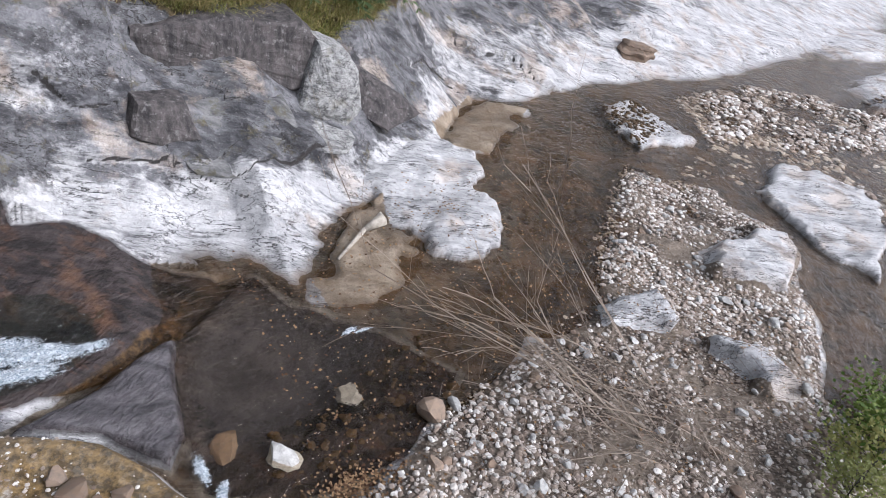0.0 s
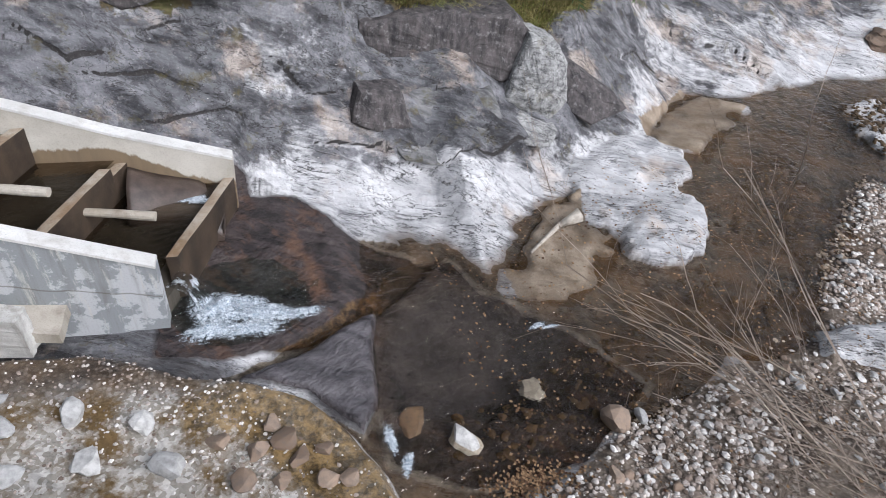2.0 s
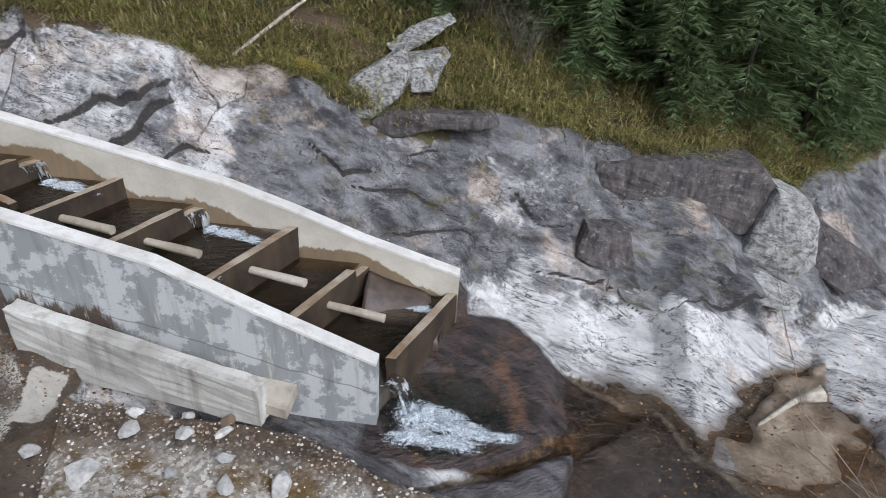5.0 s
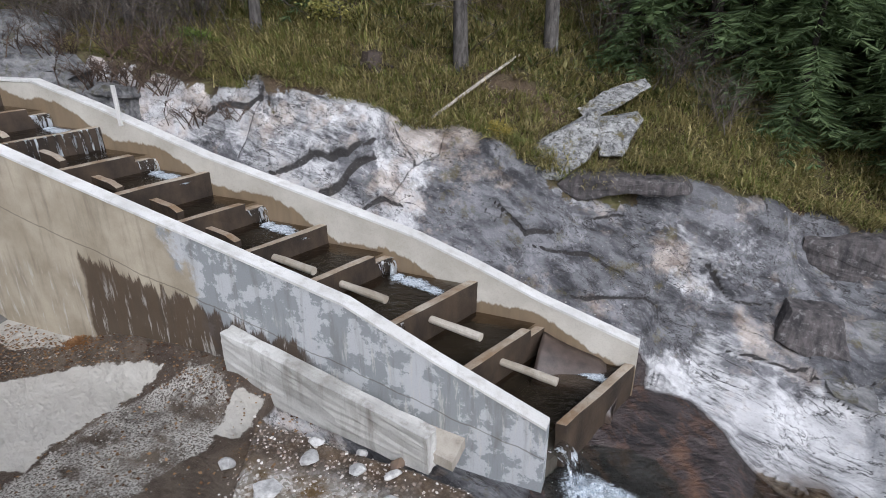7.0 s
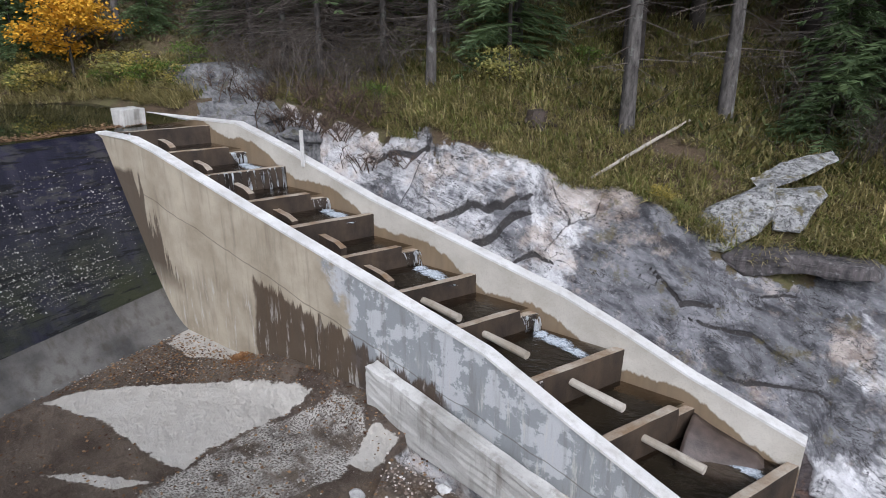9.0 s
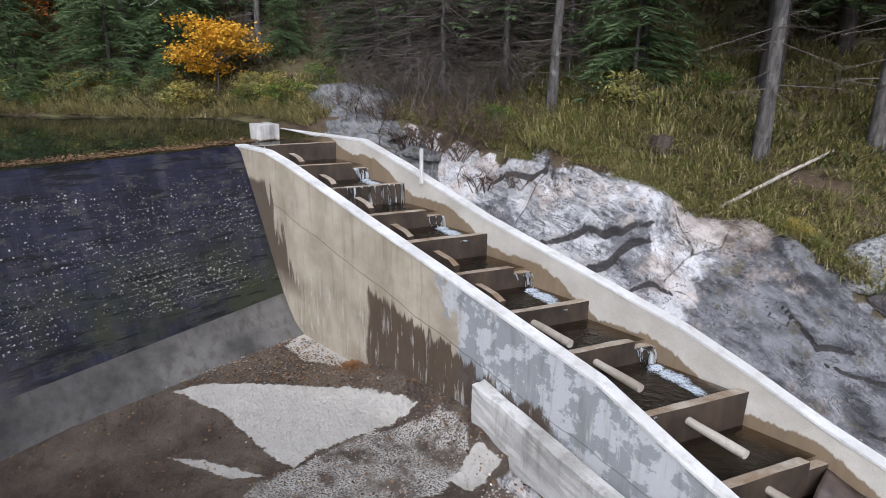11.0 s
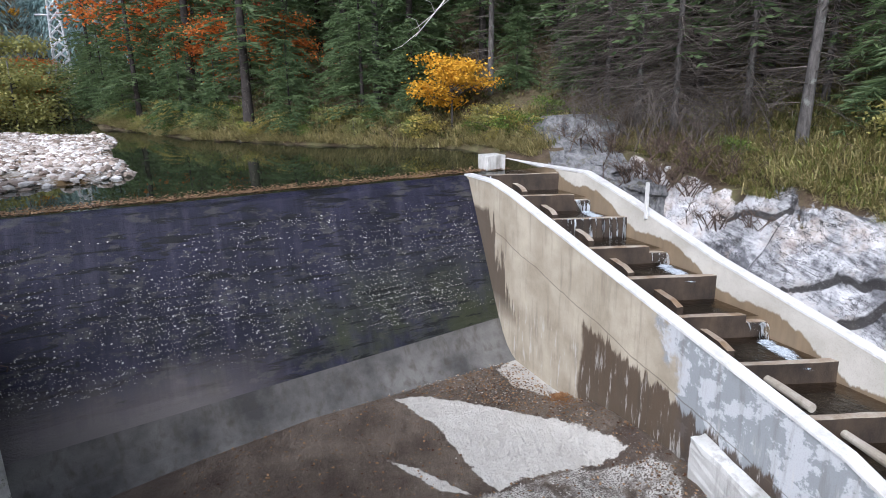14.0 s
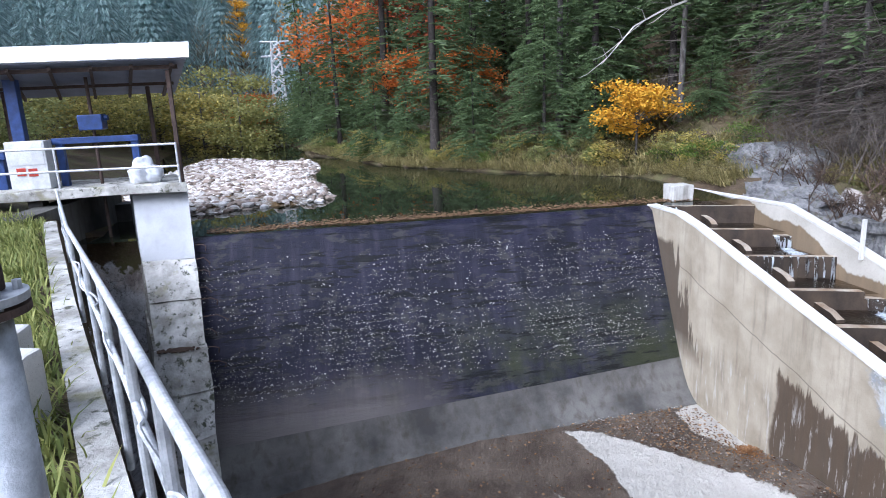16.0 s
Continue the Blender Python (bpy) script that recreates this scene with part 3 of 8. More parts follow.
GRAVEL_C = [(28, -4.5), (27, -1.0), (33, 0.5), (45, -1), (45, -8), (30, -8)]
GRAVEL = [(16.4, 3.4), (18.6, 1.4), (18.2, 0.2), (19.2, -1.2), (17.2, -2.6), (15.6, -4.2), (13.6, -5.6), (12.6, -9), (1.8, -9), (2.6, -4.6), (4.3, -3.9), (5.8, -3.0), (7.5, -2.6), (8.8, -2.0), (10.8, -1.5), (12.2, 0.1), (14.8, 2.2)]


def facets(x, y, su, sv, angle, seed):
    """Blocky ledges: each cell of a slanted jittered grid has its own level and tilt."""
    c, s = math.cos(angle), math.sin(angle)
    u, v = (x * c + y * s) / su, (-x * s + y * c) / sv
    iu, iv = np.floor(u).astype(int), np.floor(v).astype(int)
    if ("f", seed) not in TABLES:
        TABLES["f", seed] = np.random.RandomState(seed).rand(5, 64, 64)
    tab = TABLES["f", seed]
    best, second = np.full(x.shape, 1e9), np.full(x.shape, 1e9)
    out, tone, other = np.zeros(x.shape), np.zeros(x.shape), np.zeros(x.shape)
    for du in (-1, 0, 1):
        for dv in (-1, 0, 1):
            a, b = (iu + du) % 64, (iv + dv) % 64
            pu, pv = iu + du + tab[0, a, b], iv + dv + tab[1, a, b]
            eu, ev = u - pu, v - pv
            d = eu * eu + ev * ev
            val = (tab[2, a, b] - 0.5) + (tab[3, a, b] - 0.5) * 0.8 * eu - 0.55 * ev + (tab[4, a, b] - 0.5) * 0.5 * ev
            near = d < best
            nxt = ~near & (d < second)
            other = np.where(near, out, np.where(nxt, val, other))
            second = np.where(near, best, np.minimum(second, d))
            best, out, tone = np.where(near, d, best), np.where(near, val, out), np.where(near, tab[2, b, a], tone)
    gap = np.sqrt(second) - np.sqrt(best)
    # steep but not sheer steps between neighbouring blocks
    return out + (other - out) * 0.5 * (1 - np.clip(gap / 0.15, 0, 1)), tone - 0.5, gap


LEDGES = [
    (0.15, [(-9.5, 3.65), (-8.46, 3.91), (-7.7, 4.03), (-7.02, 4.07), (-6.44, 4.42), (-6.1, 4.6)]),
    (0.17, [(-8.0, 3.55), (-7.08, 3.93), (-6.6, 4.20), (-6.25, 4.45)]),
    (0.12, [(-12.0, 4.6), (-10.25, 4.48), (-9.1, 4.42)]),
    (0.08, [(-1.95, 4.67), (-1.2, 4.92), (-0.7, 5.15)]),
    (0.08, [(-3.0, 3.95), (-2.23, 4.08), (-1.5, 4.28), (-0.88, 4.29), (-0.2, 4.18)]),
    (0.06, [(-2.1, 3.6), (-1.42, 3.68), (-0.77, 3.97), (0.4, 4.34)]),
    (0.09, [(-3.9, 4.3), (-2.88, 4.06), (-2.0, 4.43)]),
    (0.07, [(-7.0, 3.58), (-6.13, 3.85), (-5.4, 4.0)]),
    (0.09, [(3.2, 3.75), (4.35, 3.44), (5.68, 3.96), (7.08, 4.31), (7.8, 4.89)]),
    (0.05, [(1.2, 3.98), (2.56, 3.85), (3.3, 3.8)]),
    (0.08, [(0.4, 4.9), (1.4, 4.6), (2.4, 4.75)]),
    (0.10, [(9.7, 7.3), (11.8, 8.4), (13.9, 8.2)]),
    (0.16, [(13.0, 10.0), (15.7, 9.6), (17.8, 8.4)]),
    (0.22, [(24, 12.1), (30, 11.7), (33.6, 11.3), (44, 13.6)]),
]


def ledge_steps(x, y):
    """Ledges and open joints of the rock bank: how far each spot is raised, how far it hangs forward, and how near a joint it lies."""
    up, out, joint = np.zeros(x.shape), np.zeros(x.shape), np.zeros(x.shape)
    wob = 0.05 * fbm(x, y, 0.5, 2, 81)
    for step, line in LEDGES:
        px, py = [p[0] for p in line], [p[1] for p in line]
        near = (x > px[0] - 0.2) & (x < px[-1] + 0.2) & (y > min(py) - 2.0) & (y < max(py) + 3.0)
        if not near.any():
            continue
        u = x[near]
        d = y[near] - np.interp(u, px, py) - wob[near]
        fade = smooth(px[0] - 0.15, px[0] + 0.35, u) * smooth(px[-1] + 0.15, px[-1] - 0.35, u)
        above = smooth(-0.05, 0.06, d)
        span = px[-1] - px[0]
        thin = 0.25 + 0.75 * smooth(0.0, 0.4 * span, u - px[0]) * smooth(0.0, 0.4 * span, px[-1] - u)
        lip, under = np.exp(-np.maximum(d, 0) / 0.55), np.exp(np.minimum(d, 0) / 0.22)
        up[near] += fade * step * (above * lip - 0.7 * (1 - above) * under)
        out[near] += fade * step * 1.1 * above * np.exp(-np.maximum(d, 0) / 0.16)
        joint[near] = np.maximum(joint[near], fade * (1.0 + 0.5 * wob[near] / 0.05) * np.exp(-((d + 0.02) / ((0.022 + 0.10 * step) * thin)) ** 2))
    return up, out, joint


def bank_line(x):
    return np.interp(x, [-80, -60, -22, -20, -17, -13.8, -1.3, 0, 70], [-26, -25, -17.2, -16.6, -15.9, -14.6, -8.95, -8.0, -7.6])


def height(x, y):
    x, y = np.asarray(x, float), np.asarray(y, float)
    wob = 0.4 * fbm(x, y, 1.3, 4, 5)
    yf, zf = np.interp(x, FOOT_X, FOOT_Y) + wob * smooth(0.2, 1.5, x), np.interp(x, FOOT_X, FOOT_Z)
    yl, zl = np.interp(x, LIP_X, LIP_Y) + 0.5 * fbm(x, y, 1.8, 3, 7), np.interp(x, LIP_X, LIP_Z)
    s = np.clip((y - yf) / np.maximum(yl - yf, 0.3), 0, 1)
    bend = np.interp(x, [-60, -3, 1, 4, 8, 12, 80], [0.55, 0.8, 1.7, 1.8, 1.3, 1.1, 1.1])
    rock = zf + (zl - zf) * s ** bend
    d = np.maximum(y - yl, 0)
    hill = 0.42 * d + 0.12 * np.maximum(d - 5, 0)
    hill = np.minimum(hill, 60 + 0.12 * d)
    on = smooth(0.0, 0.25, y - yf)
    bare = 1 - smooth(0.0, 1.2, d)
    blocky = smooth(0.22, 0.5, s) * bare
    big, third = facets(x, y, 3.2, 1.5, -0.32, 3)[0], facets(x, y, 2.2, 0.55, -0.3, 6)[0]
    amp = np.interp(x, [-60, -10.5, -9.5, 2, 80], [0.55, 0.5, 0.26, 0.40, 0.40])
    ridges = (0.02 + 0.02 * smooth(0, 0.4, s)) * fbm(x * 0.25 + y * 0.06, y + 0.28 * x, 0.30, 3, 19)
    rough = 0.10 * fbm(x, y, 1.6, 3, 11) + 0.03 * fbm(x, y, 0.3, 3, 17)
    rock = rock + on * ((rough + 1.8 * ridges) * (1 - smooth(0.3, 1.6, d)) + blocky * (amp * big + 0.09 * third) + 0.05 * third * (1 - blocky) * bare + ledge_steps(x, y)[0] * bare)
    far = rock + hill + smooth(0.3, 3, d) * (0.5 * fbm(x, y, 4, 4, 23) + 0.12 * fbm(x, y, 0.7, 2, 29))
    # stream bed
    bed = BED + 0.12 * fbm(x, y, 1.4, 4, 41) + 0.05 * fbm(x, y, 0.3, 2, 42)
    bed = bed - 0.55 * smooth(1.0, 0.3, np.hypot((x - 3.8) / 2.2, (y + 1.2) / 1.7)) - 0.25 * inside(x, y, POOL, 0.5)
    ramp = smooth(2.6, 1.4, x) * smooth(-2.6, -1.2, y)
    bed = bed + ramp * (0.30 + 0.10 * np.clip(y, 0, 4)) - 0.20 * smooth(1.0, 0.2, np.hypot((x + 0.3) / 1.4, (y - 0.7) / 1.3))
    bed = bed + 0.30 * inside(x, y, GREYSLAB, 0.06) * (1 - ramp * 0.5) - 0.14 * inside(x, y, CHANNEL, 0.12)
    for poly, lift, seed in ((WHITE, 0.40, 43), (ISLET, 0.34, 44), (ROCK_A, 0.36, 45), (ROCK_B, 0.38, 46), (ROCK_C, 0.30, 48), (ROCK_D, 0.38, 49), (ROCK_E, 0.5, 54), (ROCK_F, 0.5, 55)):
        bed = bed + inside(x + 0.5 * fbm(x, y, 0.8, 3, seed), y + 0.5 * fbm(x, y, 0.8, 3, seed + 9), poly, 0.16) * (lift + 0.18 * fbm(x, y, 1.2, 3, seed) + 0.05 * facets(x, y, 1.4, 0.6, -0.4, 8)[0])
    for poly in (SAND_A, SAND_B):
        sand = inside(x + 0.9 * fbm(x, y, 1.2, 4, 50), y + 0.9 * fbm(x, y, 1.2, 4, 51), poly, 0.4)
        bed = bed * (1 - sand) + sand * (-0.655 + 0.10 * fbm(x, y, 2.0, 3, 50))
    grav = np.maximum(inside(x, y, GRAVEL, 0.8), np.maximum(inside(x, y, GRAVEL_B, 1.0), inside(x, y, GRAVEL_C, 1.0)) * (0.6 + 0.9 * fbm(x, y, 2.0, 3, 48)))
    bed = bed + grav * (0.26 + 0.22 * fbm(x, y, 2.2, 4, 47) + np.clip(-1.6 - y, 0, 9) * 0.10)
    bank = inside(x, y, SCREE, 0.22)
    bed = bed * (1 - bank) + bank * (-0.08 + 0.16 * fbm(x, y, 1.1, 4, 53) + 0.02 * np.clip(-x, 0, 5))
    bas = inside(x, y, BASIN, 0.10)
    foot = smooth(-1.1, 0.0, y) * smooth(-12.5, -9.5, x) * smooth(-3.4, -6.5, x) * (y < 1)
    bed = bed * (1 - bas) + bas * (0.012 * fbm(x, y, 1.5, 3, 59) - 0.05 * np.clip(-y - 6, 0, 8))
    bed = bed + foot * (0.62 + 0.2 * fbm(x, y, 0.7, 3, 97))
    z = np.where(y > yf, np.maximum(far, np.where(x > 0, bed, -9)), bed)
    # the walled near bank
    nb = bank_line(x) - y
    top = np.interp(x, [-0.2, 3.5, 7, 70], [5.65, 1.2, -0.1, -0.3])
    z = np.where(nb > 0, top + (0.12 + 0.4 * smooth(1, 5, x)) * np.minimum(nb, 3) + 0.25 * np.maximum(nb - 3, 0) + 0.2 * fbm(x, y, 1.5, 3, 63), z)
    # the pond above the dam, with its shores
    up = smooth(-17.9, -18.3, x)
    shore = np.interp(x, [-70, -60, -47, -34, -27, -23, -17], [-15.5, -13.8, -11.3, -6.3, -0.8, 3.3, 3.7]) + 0.6 * fbm(x, y, 3, 3, 64)
    e = y - shore
    pond = np.where(e > 0, WATER_UP + 0.05 + 0.45 * np.minimum(e, 1.2) + 0.42 * np.maximum(e - 1.2, 0), WATER_UP + np.maximum(1.1 * e, -1.6))
    pond = pond + smooth(0.5, 4, e) * 0.9 * fbm(x, y, 4, 4, 61)
    bar = inside(x, y, BAR, 1.2)
    pond = np.maximum(pond, WATER_UP - 1.5 + bar * (1.66 + 0.16 * fbm(x, y, 2, 4, 67)))
    left = np.interp(x, [-80, -60, -40, -24, -17], [-26, -25, -22, -17.6, -16.2])
    e2 = left - y
    pond = np.maximum(pond, np.where(e2 > -3, WATER_UP + 0.3 * e2 + 0.3 + 0.12 * np.maximum(e2 - 6, 0), -9))
    e3 = -62 - x
    pond = np.maximum(pond, np.where(e3 > 0, WATER_UP + 0.3 * e3, -9))
    return z * (1 - up) + pond * up


def spread(lo, a, b, hi, fine, growth=1.13):
    mid = list(np.arange(a, b, fine))
    outw, s, v = [], fine, mid[-1]
    while v < hi:
        s *= growth
        v += s
        outw.append(v)
    inw, s, v = [], fine, mid[0]
    while v > lo:
        s *= growth
        v -= s
        inw.append(v)
    return np.array(inw[::-1] + mid + outw)


GX = spread(-420, -17.5, 21.0, 420, 0.09)
GX = np.sort(np.concatenate([GX, (GX[:-1] + GX[1:])[(GX[:-1] > -10.5) & (GX[1:] < 12.5)] / 2]))
GY = spread(-260, -9.5, 8.5, 420, 0.06)
GY = np.sort(np.concatenate([GY, (GY[:-1] + GY[1:])[(GY[:-1] > 2.6) & (GY[1:] < 7.2)] / 2]))
gx, gy = np.meshgrid(GX, GY, indexing="ij")
gz = height(gx, gy)
yl_g, yf_g = np.interp(gx, LIP_X, LIP_Y), np.interp(gx, FOOT_X, FOOT_Y)
on_up = gx < -18.2
bank_g = gy < bank_line(gx)
zone_soil = smooth(-0.5, 0.6, gy - yl_g - 0.6 * fbm(gx, gy, 1.1, 3, 71))
zone_soil = np.where(bank_g, 1.0, np.where(on_up, smooth(-0.5, -0.2, gz - WATER_UP) * (1 - inside(gx, gy, BAR, 1.5)), zone_soil))
zone_scree = inside(gx, gy, SCREE, 0.25)
zone_grav = np.maximum(np.maximum(inside(gx, gy, GRAVEL, 0.4), np.maximum(inside(gx, gy, GRAVEL_B, 0.8), inside(gx, gy, GRAVEL_C, 0.8))), np.maximum(zone_scree, inside(gx, gy, BAR, 1.0) * on_up)) * ~bank_g
zone_scree = np.maximum(zone_scree, inside(gx, gy, BAR, 1.0) * on_up)
WETSTRIP = [(-6.4, -0.7), (-2.4, -0.6), (-0.6, -1.1), (-0.1, -1.7), (-2.3, -1.55), (-4.5, -1.45), (-6.4, -1.8)]
zone_strip = inside(gx, gy, WETSTRIP, 0.35)
zone_scree = zone_scree * (1 - 0.95 * zone_strip)
for poly in (ROCK_A, ROCK_B, ROCK_C, ROCK_D, ROCK_E, ISLET):
    zone_grav = zone_grav * (1 - inside(gx, gy, poly, 0.12))
SAND_C = [(10.3, -0.6), (12.0, -0.4), (11.8, -1.4), (10.6, -1.6)]
zone_sand = np.maximum(np.maximum(inside(gx, gy, SAND_A, 0.3), inside(gx, gy, SAND_B, 0.3)), inside(gx, gy, SAND_C, 0.3))
WETROCK = [(-1.6, 3.1), (-0.2, 3.3), (0.9, 3.1), (1.8, 2.2), (2.4, 1.9), (3.2, 1.4), (3.9, 1.3), (4.3, 0.3), (5.6, -0.8), (6.6, -2.3), (4.8, -3.6), (3.0, -3.6), (1.9, -3.0), (1.8, -0.5), (-0.5, -0.8), (-1.6, -0.6)]
zone_wet = inside(gx, gy, WETROCK, 0.2) + inside(gx, gy, GREYSLAB, 0.1)
zone_wet = np.clip(zone_wet, 0, 1) * smooth(0.9, 0.5, gz)
zone_damp = np.clip(smooth(-0.62, -0.74, gz) * smooth(-1, 1, gx), 0, 1) * (1 - 0.8 * zone_wet * smooth(-1.05, -0.85, gz))
zone_damp = np.maximum(zone_damp, 0.75 * zone_strip)
dfoot = gy - yf_g
white = smooth(0.35, -0.35, gy - np.interp(gx, [-0.3, 1, 2.5, 5, 7, 10, 80], [3.5, 3.85, 3.8, 3.4, 4.2, 5.6, 40]) + 0.7 * fbm(gx, gy, 1.5, 3, 73)) * smooth(-1.2, 0.3, gx)
zone_pale = 0.12 + 0.50 * white + 0.44 * smooth(-4.5, -6.0, gx) + 0.02 * smooth(-1, -2.5, gx) * smooth(-5, -4, gx) + 0.36 * smooth(9.5, 11.0, gx) * smooth(4.0, 1.5, dfoot)
zone_pale = zone_pale - 0.22 * inside(gx, gy, [(6.8, 4.4), (9.6, 6.0), (10.4, 8.8), (8.0, 7.4), (6.6, 5.4)], 0.4)
for poly in (WHITE, ISLET, ROCK_A, ROCK_B, ROCK_C, ROCK_D, ROCK_E, ROCK_F):
    zone_pale = np.maximum(zone_pale, 0.85 * inside(gx, gy, poly, 0.25))
DRY_A = [(-13.6, -3.8), (-13.5, -3.2), (-12.6, -2.2), (-11.0, -0.8), (-9.0, -0.4), (-9.3, -1.5), (-9.5, -2.7), (-9.3, -3.3), (-10.1, -3.4), (-11.1, -3.4), (-12.1, -3.4)]
DRY_C = [(-11.3, -4.9), (-10.7, -4.4), (-9.5, -3.8), (-9.9, -4.3)]
DRY_F = [(-14.3, -0.2), (-13.9, -0.75), (-12.9, -0.85), (-11.9, -0.3), (-11.6, 0.2), (-14.2, 0.2)]
DRY_E = [(-7.1, -1.4), (-7.2, -0.5), (-6.5, -0.5), (-6.6, -1.3)]
PEBBLY = [(-9.4, -4.1), (-9.3, -2.8), (-9.3, -1.6), (-8.5, -0.3), (-8.0, -0.2), (-7.3, -0.5), (-6.9, -1.7), (-7.2, -2.4), (-7.3, -3.6), (-8.8, -5.0)]
zone_dry = np.maximum(np.maximum(inside(gx, gy, DRY_A, 0.35), inside(gx, gy, DRY_C, 0.25)), np.maximum(inside(gx, gy, DRY_E, 0.25), 0.9 * inside(gx, gy, DRY_F, 0.3)))
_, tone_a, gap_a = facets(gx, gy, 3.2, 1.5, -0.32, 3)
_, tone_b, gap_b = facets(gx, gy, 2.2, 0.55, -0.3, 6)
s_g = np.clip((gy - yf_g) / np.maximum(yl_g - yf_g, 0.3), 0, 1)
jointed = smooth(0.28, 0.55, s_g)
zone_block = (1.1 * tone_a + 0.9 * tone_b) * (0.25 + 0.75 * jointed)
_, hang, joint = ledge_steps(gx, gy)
# strength of that painted crease shade, from block gaps and open ledge joints
zone_crack_shade = np.maximum(np.maximum(0.7 * smooth(0.04, 0.0, gap_a), 0.6 * smooth(0.07, 0.0, gap_b)) * jointed, joint)
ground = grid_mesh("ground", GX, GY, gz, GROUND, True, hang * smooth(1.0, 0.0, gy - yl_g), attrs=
                   {"block": zone_block, "crack_shade": zone_crack_shade, "cream": smooth(-2.0, -6.0, gx) + 0.5 * smooth(9, 12, gx), "soil": zone_soil, "gravel": zone_grav, "scree": zone_scree, "sand": zone_sand, "wet": zone_wet, "damp": zone_damp, "pale": zone_pale,
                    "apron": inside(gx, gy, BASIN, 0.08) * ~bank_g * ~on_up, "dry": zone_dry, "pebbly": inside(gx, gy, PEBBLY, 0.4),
                    "slate_sky": np.maximum(inside(gx, gy, DARKPOOL, 0.5), inside(gx, gy, GREYSLAB, 0.1)), "gold": inside(gx, gy, CHANNEL, 0.18), "rust": inside(gx, gy, RUSTY, 0.35), "moss": inside(gx, gy, SPIT, 0.35)})
tagged(ground, "pale grey river rock, gravel and grassy wooded bank", "ground", kind="structure")


def ground_z(x, y):
    """The ground's level under a spot, from its mesh."""
    i = min(max(int(np.searchsorted(GX, x)) - 1, 0), len(GX) - 2)
    j = min(max(int(np.searchsorted(GY, y)) - 1, 0), len(GY) - 2)
    u, v = (x - GX[i]) / (GX[i + 1] - GX[i]), (y - GY[j]) / (GY[j + 1] - GY[j])
    return float((gz[i, j] * (1 - u) + gz[i + 1, j] * u) * (1 - v) + (gz[i, j + 1] * (1 - u) + gz[i + 1, j + 1] * u) * v)


# ---- the dam ----
def build_dam():
    m = Nodes("wet_black_spillway_concrete", 0.38, 0.0, 0.22)
    sep = m.n.new("ShaderNodeSeparateXYZ")
    m.l.new(m.pos, sep.inputs[0])
    y, z = sep.outputs[1], sep.outputs[2]
    vert = m.noise(1.5, 8, 0.65, m.scaled(0.2, 1.6, 0.16))
    a = m.noise(0.9, 8, 0.65)
    lines = m.noise(1.6, 8, 0.68, m.scaled(0.4, 0.5, 4.5), 0.5)
    patchy = m.noise(3.0, 8, 0.7, m.scaled(0.6, 0.7, 1.6))
    col = m.mix(m.ramp(a, (0.35, 0.0), (0.7, 1.0)), (0.006, 0.006, 0.013), (0.020, 0.019, 0.038))
    col = m.mix(m.math("MULTIPLY", m.ramp(vert, (0.50, 0.0), (0.68, 1.0)), 0.6), col, (0.052, 0.049, 0.070))
    col = m.mix(m.math("MULTIPLY", m.ramp(patchy, (0.54, 0.0), (0.60, 1.0)), 0.6), col, (0.060, 0.058, 0.050))
    green = m.math("MULTIPLY", m.ramp(m.math("ADD", m.noise(0.7, 7, 0.65), m.math("MULTIPLY", y, 0.03)), (0.30, 0.0), (0.48, 1.0)), m.ramp(m.math("MULTIPLY", m.math("SUBTRACT", 3.4, z), 0.4), (0.0, 0.0), (0.8, 0.75)))
    col = m.mix(green, col, (0.032, 0.037, 0.014))
    col = m.mix(m.math("MULTIPLY", m.ramp(lines, (0.55, 0.0), (0.58, 1.0)), 0.9), col, (0.004, 0.004, 0.004))
    # brown-grey wash low on the left, its wet sheen painted in as paler colour
    wash_sheen = m.math("MULTIPLY", m.ramp(m.math("SUBTRACT", 2.3, m.math("ADD", z, m.math("MULTIPLY", vert, 1.2))), (0.0, 0.0), (0.9, 1.0)), m.ramp(m.math("MULTIPLY", m.math("ADD", y, 6.0), -0.4), (0.0, 0.0), (1.0, 1.0)))
    col = m.mix(m.math("MULTIPLY", wash_sheen, 0.8), col, (0.16, 0.142, 0.132))
    f = m.noise(26, 6, 0.75)
    mat = m.done(col, m.bump(f, 0.6, 0.04, m.bump(lines, 0.7, 0.08)), m.math("ADD", 0.22, m.math("MULTIPLY", patchy, 0.4)))
    dam = thing("dam", "sloping black wet concrete overflow dam with fallen leaves", "dam", kind="structure")
    # the face leans back; its toe sweeps into the apron
    def loft(right, left):
        bm = bmesh.new()
        a = [bm.verts.new((x, 0.05, z)) for x, z in right]
        b = [bm.verts.new((x, -13.1, z)) for x, z in left]
        bm.faces.new(a)
        bm.faces.new(b[::-1])
        for i in range(len(a)):
            j = (i + 1) % len(a)
            bm.faces.new((a[j], a[i], b[i], b[j]))
        bmesh.ops.recalc_face_normals(bm, faces=bm.faces)
        return bm

    prof = [(-17.25, 4.84), (-17.0, 4.74), (-15.35, 1.35), (-15.08, 0.82), (-14.95, 0.5), (-14.95, -1.5), (-19.2, -1.5), (-19.2, 4.3), (-17.6, 4.82)]
    left = [(x + 1.75 * max(0.0, min(1.0, (4.8 - z) / 4.4)), z - (0.35 if 0 < z < 1.5 else 0.0)) if x > -17.3 else (x, z) for x, z in prof]
    bm = loft(prof, left)
    part("face", bm, mat, dam, "black wet concrete face streaked with seepage")
    prof = [(-15.13, 0.96), (-14.92, 0.60), (-14.66, 0.28), (-14.40, 0.10), (-14.2, 0.02), (-14.2, -1.6), (-15.4, -1.6)]
